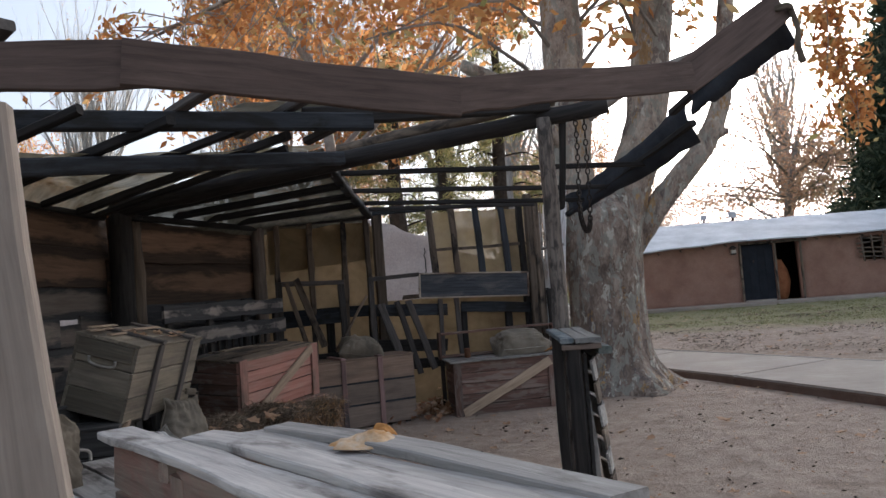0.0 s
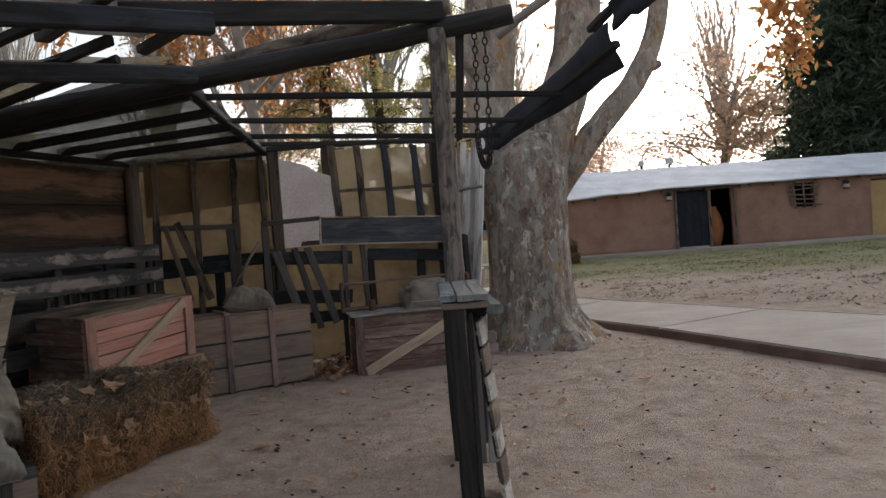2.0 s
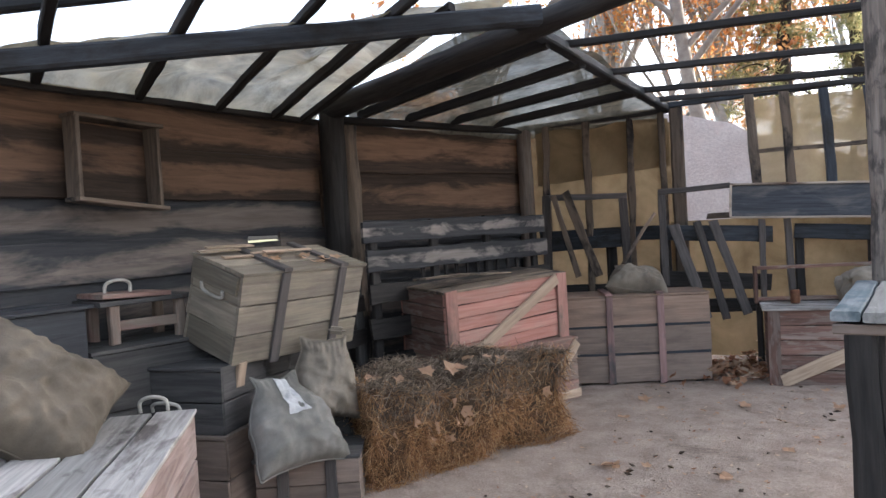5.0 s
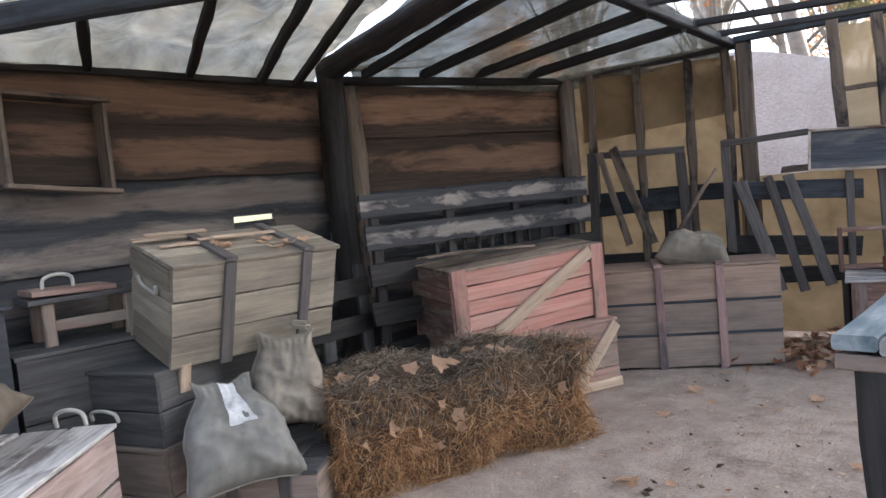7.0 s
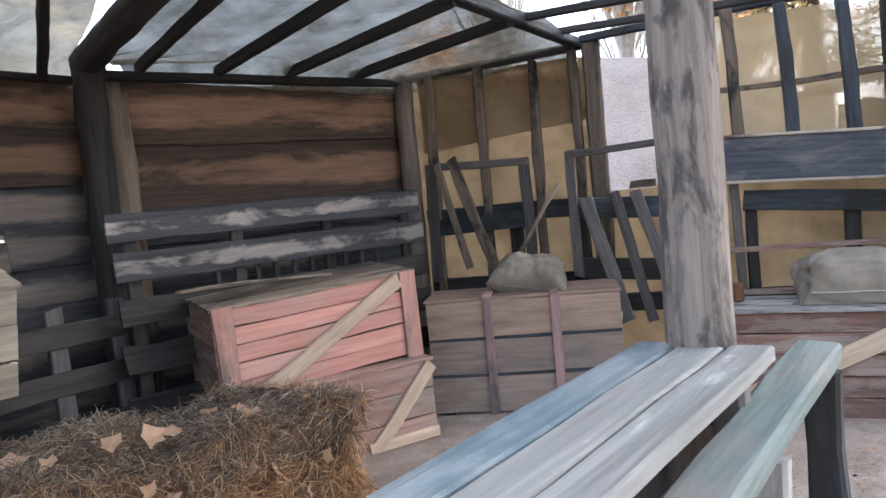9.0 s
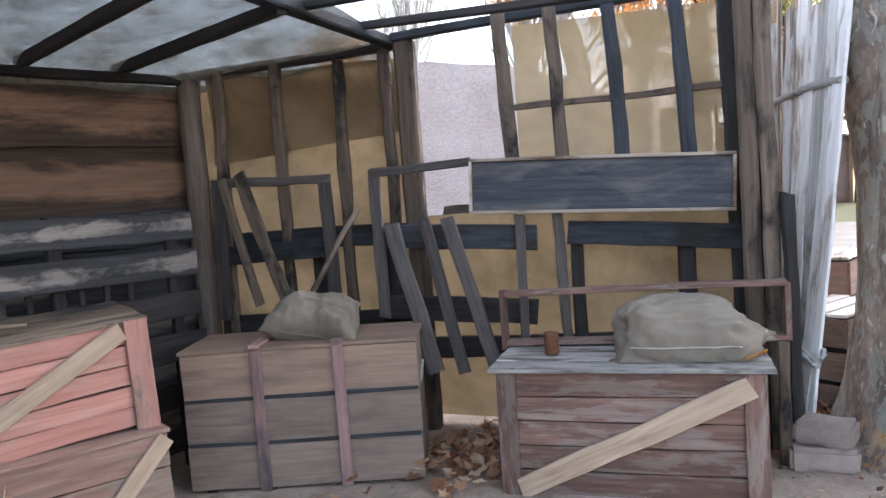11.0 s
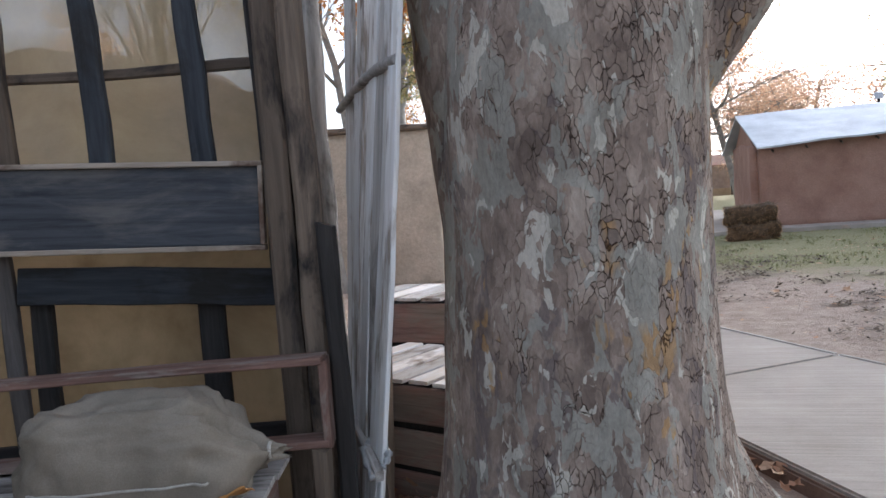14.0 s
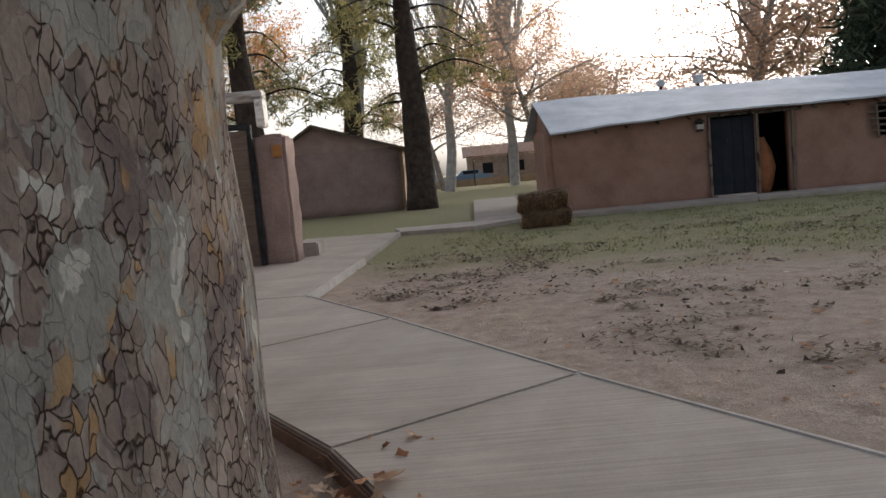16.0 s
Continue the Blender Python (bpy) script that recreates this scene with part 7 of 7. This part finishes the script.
def woods():
    russet = tree("russet_tree", "tall plane tree with thin russet leaves", 11, 15, 0.19, 0.62, 4, 14000, 0.12, 0.28, M_TWIG, M_CANOPY, (-2.5, 17.5, 0), n0=9)
    for x, y, rz, s in ((-6.5, 30.5, 20, 1.0), (-16, 4, 190, 1.0), (-12, 60, 220, 0.9), (8.6, 84, 130, 1.2), (46, 70, 10, 1.0), (-36, 58, 70, 1.1)):
        copy_thing(russet, pose(x, y, 0, 0, 0, rz) @ Matrix.Scale(s, 4))
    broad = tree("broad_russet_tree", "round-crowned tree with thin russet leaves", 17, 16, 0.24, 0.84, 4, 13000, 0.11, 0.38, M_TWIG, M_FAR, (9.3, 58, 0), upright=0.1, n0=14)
    for x, y, rz, s in ((23.4, 60, 200, 1.12), (17.0, 74, 90, 0.8), (2, 68, 310, 0.8), (34, 62, 30, 0.8), (13, 70, 120, 0.6), (12.5, 84, 250, 1.0), (28.5, 74, 160, 1.2)):
        copy_thing(broad, pose(x, y, 0, 0, 0, rz) @ Matrix.Diagonal((s * 1.4, s * 1.4, s, 1)))
    bare = tree("bare_poplar", "pale leafless poplar with steep branches", 21, 21, 0.42, 0.30, 4, 500, 0.09, 0.2, M_PALE, M_FAR, (2.5, 62, 0), upright=0.9, n0=24)
    for x, y, rz, s in ((-15, 42, 10, 0.7), (-6, 34, 60, 0.8), (-11, 33, 240, 1.0), (30, 74, 200, 1.1), (-3.5, 52, 300, 1.0), (7.5, 64, 20, 1.0), (52, 60, 280, 1.0), (-30, 52, 330, 1.0)):
        copy_thing(bare, pose(x, y, 0, 0, 0, rz) @ Matrix.Scale(s, 4))
    fir = conifer("cypress", "dark dense conifer behind the long building", 5, 24, 17.0, 2.4, 130000, (31.2, 47.5, 0))
    # Two more, added beyond the view's right edge to block the low sun.
    for x, y, rz, s in ((42, 47, 90, 0.95), (53, 45, 20, 1.0)):
        copy_thing(fir, pose(x, y, 0, 0, 0, rz) @ Matrix.Scale(s, 4))
    pine = open_pine("pine", "tall pine with a bare dark trunk and yellowing needles", 9, 17, (1.45, 38.0, 0))
    for x, y, rz, s in ((-3.2, 30.0, 40, 0.75), (-2.4, 48, 200, 1.0)):
        copy_thing(pine, pose(x, y, 0, 0, 0, rz) @ Matrix.Scale(s, 4))


woods()


# ---- fallen leaves, tufts, twigs ----
def leaf_outline(seed):
    """A dry curled five-pointed leaf."""
    r = random.Random(seed)
    pts = []
    for k in range(10):
        a = 2 * math.pi * k / 10 + r.uniform(-0.12, 0.12)
        q = (1.0 if k % 2 == 0 else 0.6) * r.uniform(0.7, 1.15)
        pts.append((q * math.cos(a), q * math.sin(a), 0.35 * q * q * abs(math.sin(a * 1.5 + seed)) + r.uniform(0, 0.15)))
    return pts


def fallen_leaves():
    shapes = []
    for s in range(5):
        pts = leaf_outline(s)
        me = mesh_from("dry_leaf", [(0, 0, 0.05)] + pts + [(-1.6, 0.05, 0.1), (-1.6, 0.0, 0.14)], [(0, k + 1, (k + 1) % 10 + 1) for k in range(10)] + [(0, 11, 12)])
        me.materials.append(M_LEAF)
        shapes.append(me)
    r = random.Random(12)
    spots = [(-0.45, 5.6, 0.085), (-1.07, 5.95, 0.08), (2.46, 6.78, 0.075), (-0.3, 6.9, 0.04), (0.35, 6.2, 0.045), (2.42, 10.75, 0.09), (0.25, 4.9, 0.04), (1.7, 5.6, 0.045), (3.0, 8.0, 0.035)]
    spots += [(r.uniform(-0.9, 3.4), r.uniform(3.5, 8.4), r.uniform(0.03, 0.06)) for _ in range(46)]
    spots += [(r.uniform(3, 11), r.uniform(12, 24), r.uniform(0.03, 0.07)) for _ in range(46)]
    for x, y, s in spots:
        ob = new("dry_leaf", r.choice(shapes))
        on_path = (x > 5.2 - 0.62 * (y - 4)) and y < 12.5 and x < 6.6 - 0.6 * (y - 7)
        ob.matrix_basis = pose(x, y, 0.115 if on_path else ground_z(x, y) + 0.014, r.uniform(-15, 15), r.uniform(-15, 15), r.uniform(0, 360)) @ Matrix.Scale(s, 4)
        tagged(ob, "curled dry brown leaf on the ground", "leaf", "fallen leaves")
    bale = Matrix(bpy.data.objects["hay_bale"].matrix_basis)
    for k in range(34):
        top = r.random() < 0.65
        p = Vector((r.uniform(-0.65, 0.62), r.uniform(-0.22, 0.2), 0.55)) if top else Vector((r.uniform(-0.6, 0.6), -0.285, r.uniform(0.1, 0.45)))
        ob = new("dry_leaf", r.choice(shapes))
        ob.matrix_basis = bale @ Matrix.Translation(p) @ pose(0, 0, 0, r.uniform(-30, 30) + (0 if top else 80), r.uniform(-30, 30), r.uniform(0, 360)) @ Matrix.Scale(r.uniform(0.035, 0.062), 4)
        tagged(ob, "dry plane leaf caught on the hay bale", "leaf", "leaves on the hay")
    lid = Matrix(bpy.data.objects["ammunition_chest"].matrix_basis)
    for k in range(9):
        ob = new("dry_leaf", r.choice(shapes))
        ob.matrix_basis = lid @ pose(r.uniform(-0.2, 0.36), r.uniform(-0.18, 0.02), 0.492, r.uniform(-12, 12), r.uniform(-12, 12), r.uniform(0, 360)) @ Matrix.Scale(r.uniform(0.03, 0.05), 4)
        tagged(ob, "dry plane leaf lying on the chest lid", "leaf", "leaves on the chest")
    # litter heap under the rear wall and beside the tree
    for name, cx, cy, sx, sy, n in (("leaf_litter", -0.32, 8.3, 0.16, 0.25, 260), ("leaf_litter", 1.25, 9.5, 0.2, 0.3, 300), ("leaf_litter", 2.35, 10.2, 0.16, 0.7, 260), ("leaf_litter", -1.8, 4.85, 0.12, 0.2, 60)):
        verts, faces = [], []
        for k in range(n):
            m = pose(cx + r.gauss(0, sx), cy + r.gauss(0, sy), 0.02 + abs(r.gauss(0, 0.04)), r.uniform(-40, 40), r.uniform(-40, 40), r.uniform(0, 360)) @ Matrix.Scale(r.uniform(0.03, 0.055), 4)
            i = len(verts)
            verts += [m @ Vector((0, 0, 0.05))] + [m @ Vector(p) for p in leaf_outline(k % 7)]
            faces += [(i, i + j + 1, i + (j + 1) % 10 + 1) for j in range(10)]
        ob = part_mesh(name, mesh_from(name, verts, faces), M_LEAF)
        tagged(ob, "drift of dry russet leaves on the ground", "leaves", kind="stuff")


def grass_tufts():
    r = random.Random(4)
    verts, faces = [], []
    for k in range(26000):
        x, y = r.uniform(0.5, 22), 10.5 + 15.5 * r.random() ** 0.7
        if y < 16.2 - 0.33 * (x - 5) + 3 * noise.noise((x * 0.5, y * 0.5, 0)) + 1.5 or x < 2.2 + 0.1 * (25 - y) and y > 14:
            if not (r.random() < 0.06 and x > 4.6):
                continue
        if noise.noise((x * 0.7, y * 0.7, 2)) + noise.noise((x * 2.2, y * 2.2, 5)) * 0.6 < -0.05:
            continue
        for b in range(2):
            a, h = r.uniform(0, 6.28), r.uniform(0.02, 0.055)
            d = Vector((math.cos(a), math.sin(a), 0))
            p = Vector((x + r.gauss(0, 0.03), y + r.gauss(0, 0.03), 0))
            i = len(verts)
            verts += [p - d * 0.006, p + d * 0.006, p + Vector((-d.y, d.x, 0)) * h * 0.7 + Vector((0, 0, h))]
            faces.append((i, i + 1, i + 2))
    ob = part_mesh("grass", mesh_from("grass", verts, faces), M_GRASS)
    tagged(ob, "thin worn lawn of short dry grass", "grass", kind="stuff")
    verts, faces = [], []
    for k in range(5200):
        x, y = (r.uniform(-1.0, 4.2), r.uniform(2.5, 9)) if k < 1700 else (r.uniform(2, 16), 10 + 12 * r.random() ** 1.2)
        if k >= 1700 and (noise.noise((x * 0.6, y * 0.9, 3)) < 0.05 or x < 4.6 - 0.62 * (y - 10)):
            continue
        a, h = r.uniform(0, 6.28), r.uniform(0.004, 0.02) * (1 if k < 1700 else 2.2)
        d = Vector((math.cos(a), math.sin(a), 0)) * h
        e = Vector((-d.y, d.x, 0)) * r.uniform(0.3, 0.9)
        z = ground_z(x, y) + 0.006 + r.random() * 0.008
        i = len(verts)
        p = Vector((x, y, z))
        verts += [p - d, p + e, p + d + Vector((0, 0, 0.006)), p - e]
        faces.append((i, i + 1, i + 2, i + 3))
    ob = part_mesh("litter", mesh_from("litter", verts, faces), M_LEAF)
    tagged(ob, "crumbs of leaf and bark trodden into the earth", "litter", kind="stuff")


def clods():
    """Clumps of dead grass, bark and mud on the worn ground beyond the path."""
    r = random.Random(9)
    verts, faces = [], []
    for c in range(900):
        x, y = r.uniform(1.5, 16), 9.5 + 12 * r.random() ** 1.1
        if x < 5.9 - 0.66 * (y - 9.2) + 0.3 or (y > 14 and x < 1.6) or noise.noise((x * 0.45, y * 0.7, 8)) < -0.08:
            continue
        s = r.uniform(0.02, 0.07) if c % 3 else r.uniform(0.08, 0.24)
        for k in range(int(10 + s * 260)):
            p = Vector((x + r.gauss(0, s * 1.5), y + r.gauss(0, s * 0.6), ground_z(x, y) + 0.012 + abs(r.gauss(0, s * 0.2))))
            a = r.uniform(0, 6.28)
            d = Vector((math.cos(a), math.sin(a), r.uniform(-0.2, 0.5))) * r.uniform(0.025, 0.08)
            e = Vector((-d.y, d.x, 0)).normalized() * r.uniform(0.008, 0.026)
            i = len(verts)
            verts += [p - e, p + e, p + d]
            faces.append((i, i + 1, i + 2))
    for c in range(2200):
        near = c % 3 == 0
        x, y = (r.uniform(-0.9, 4.0), r.uniform(2.5, 9.0)) if near else (r.uniform(1.5, 16), 9.5 + 12 * r.random())
        if not near and (x < 5.9 - 0.66 * (y - 9.2) + 0.3 or (y > 14 and x < 1.6) or noise.noise((x * 0.45, y * 0.7, 8)) < -0.15):
            continue
        s = 0.004 + 0.018 * r.random() ** 2.5 if near else 0.008 + 0.03 * r.random() ** 3
        m = pose(x, y, ground_z(x, y) + s * 0.3, r.uniform(-30, 30), r.uniform(-30, 30), r.uniform(0, 360))
        i = len(verts)
        verts += [m @ Vector((q[0] * s * r.uniform(0.7, 1.9), q[1] * s * r.uniform(0.5, 1.1), q[2] * s * r.uniform(0.3, 0.6))) for q in ((1, 0, 0), (0, 1, 0), (-1, 0, 0), (0, -1, 0), (0, 0, 1), (0, 0, -1))]
        faces += [(i + a, i + (a + 1) % 4, i + 4) for a in range(4)] + [(i + (a + 1) % 4, i + a, i + 5) for a in range(4)]
    ob = part_mesh("plant_debris", mesh_from("plant_debris", verts, faces), M_DEBRIS)
    tagged(ob, "dark clumps of dead grass and bark on the earth", "debris", kind="stuff")


fallen_leaves()
grass_tufts()
clods()
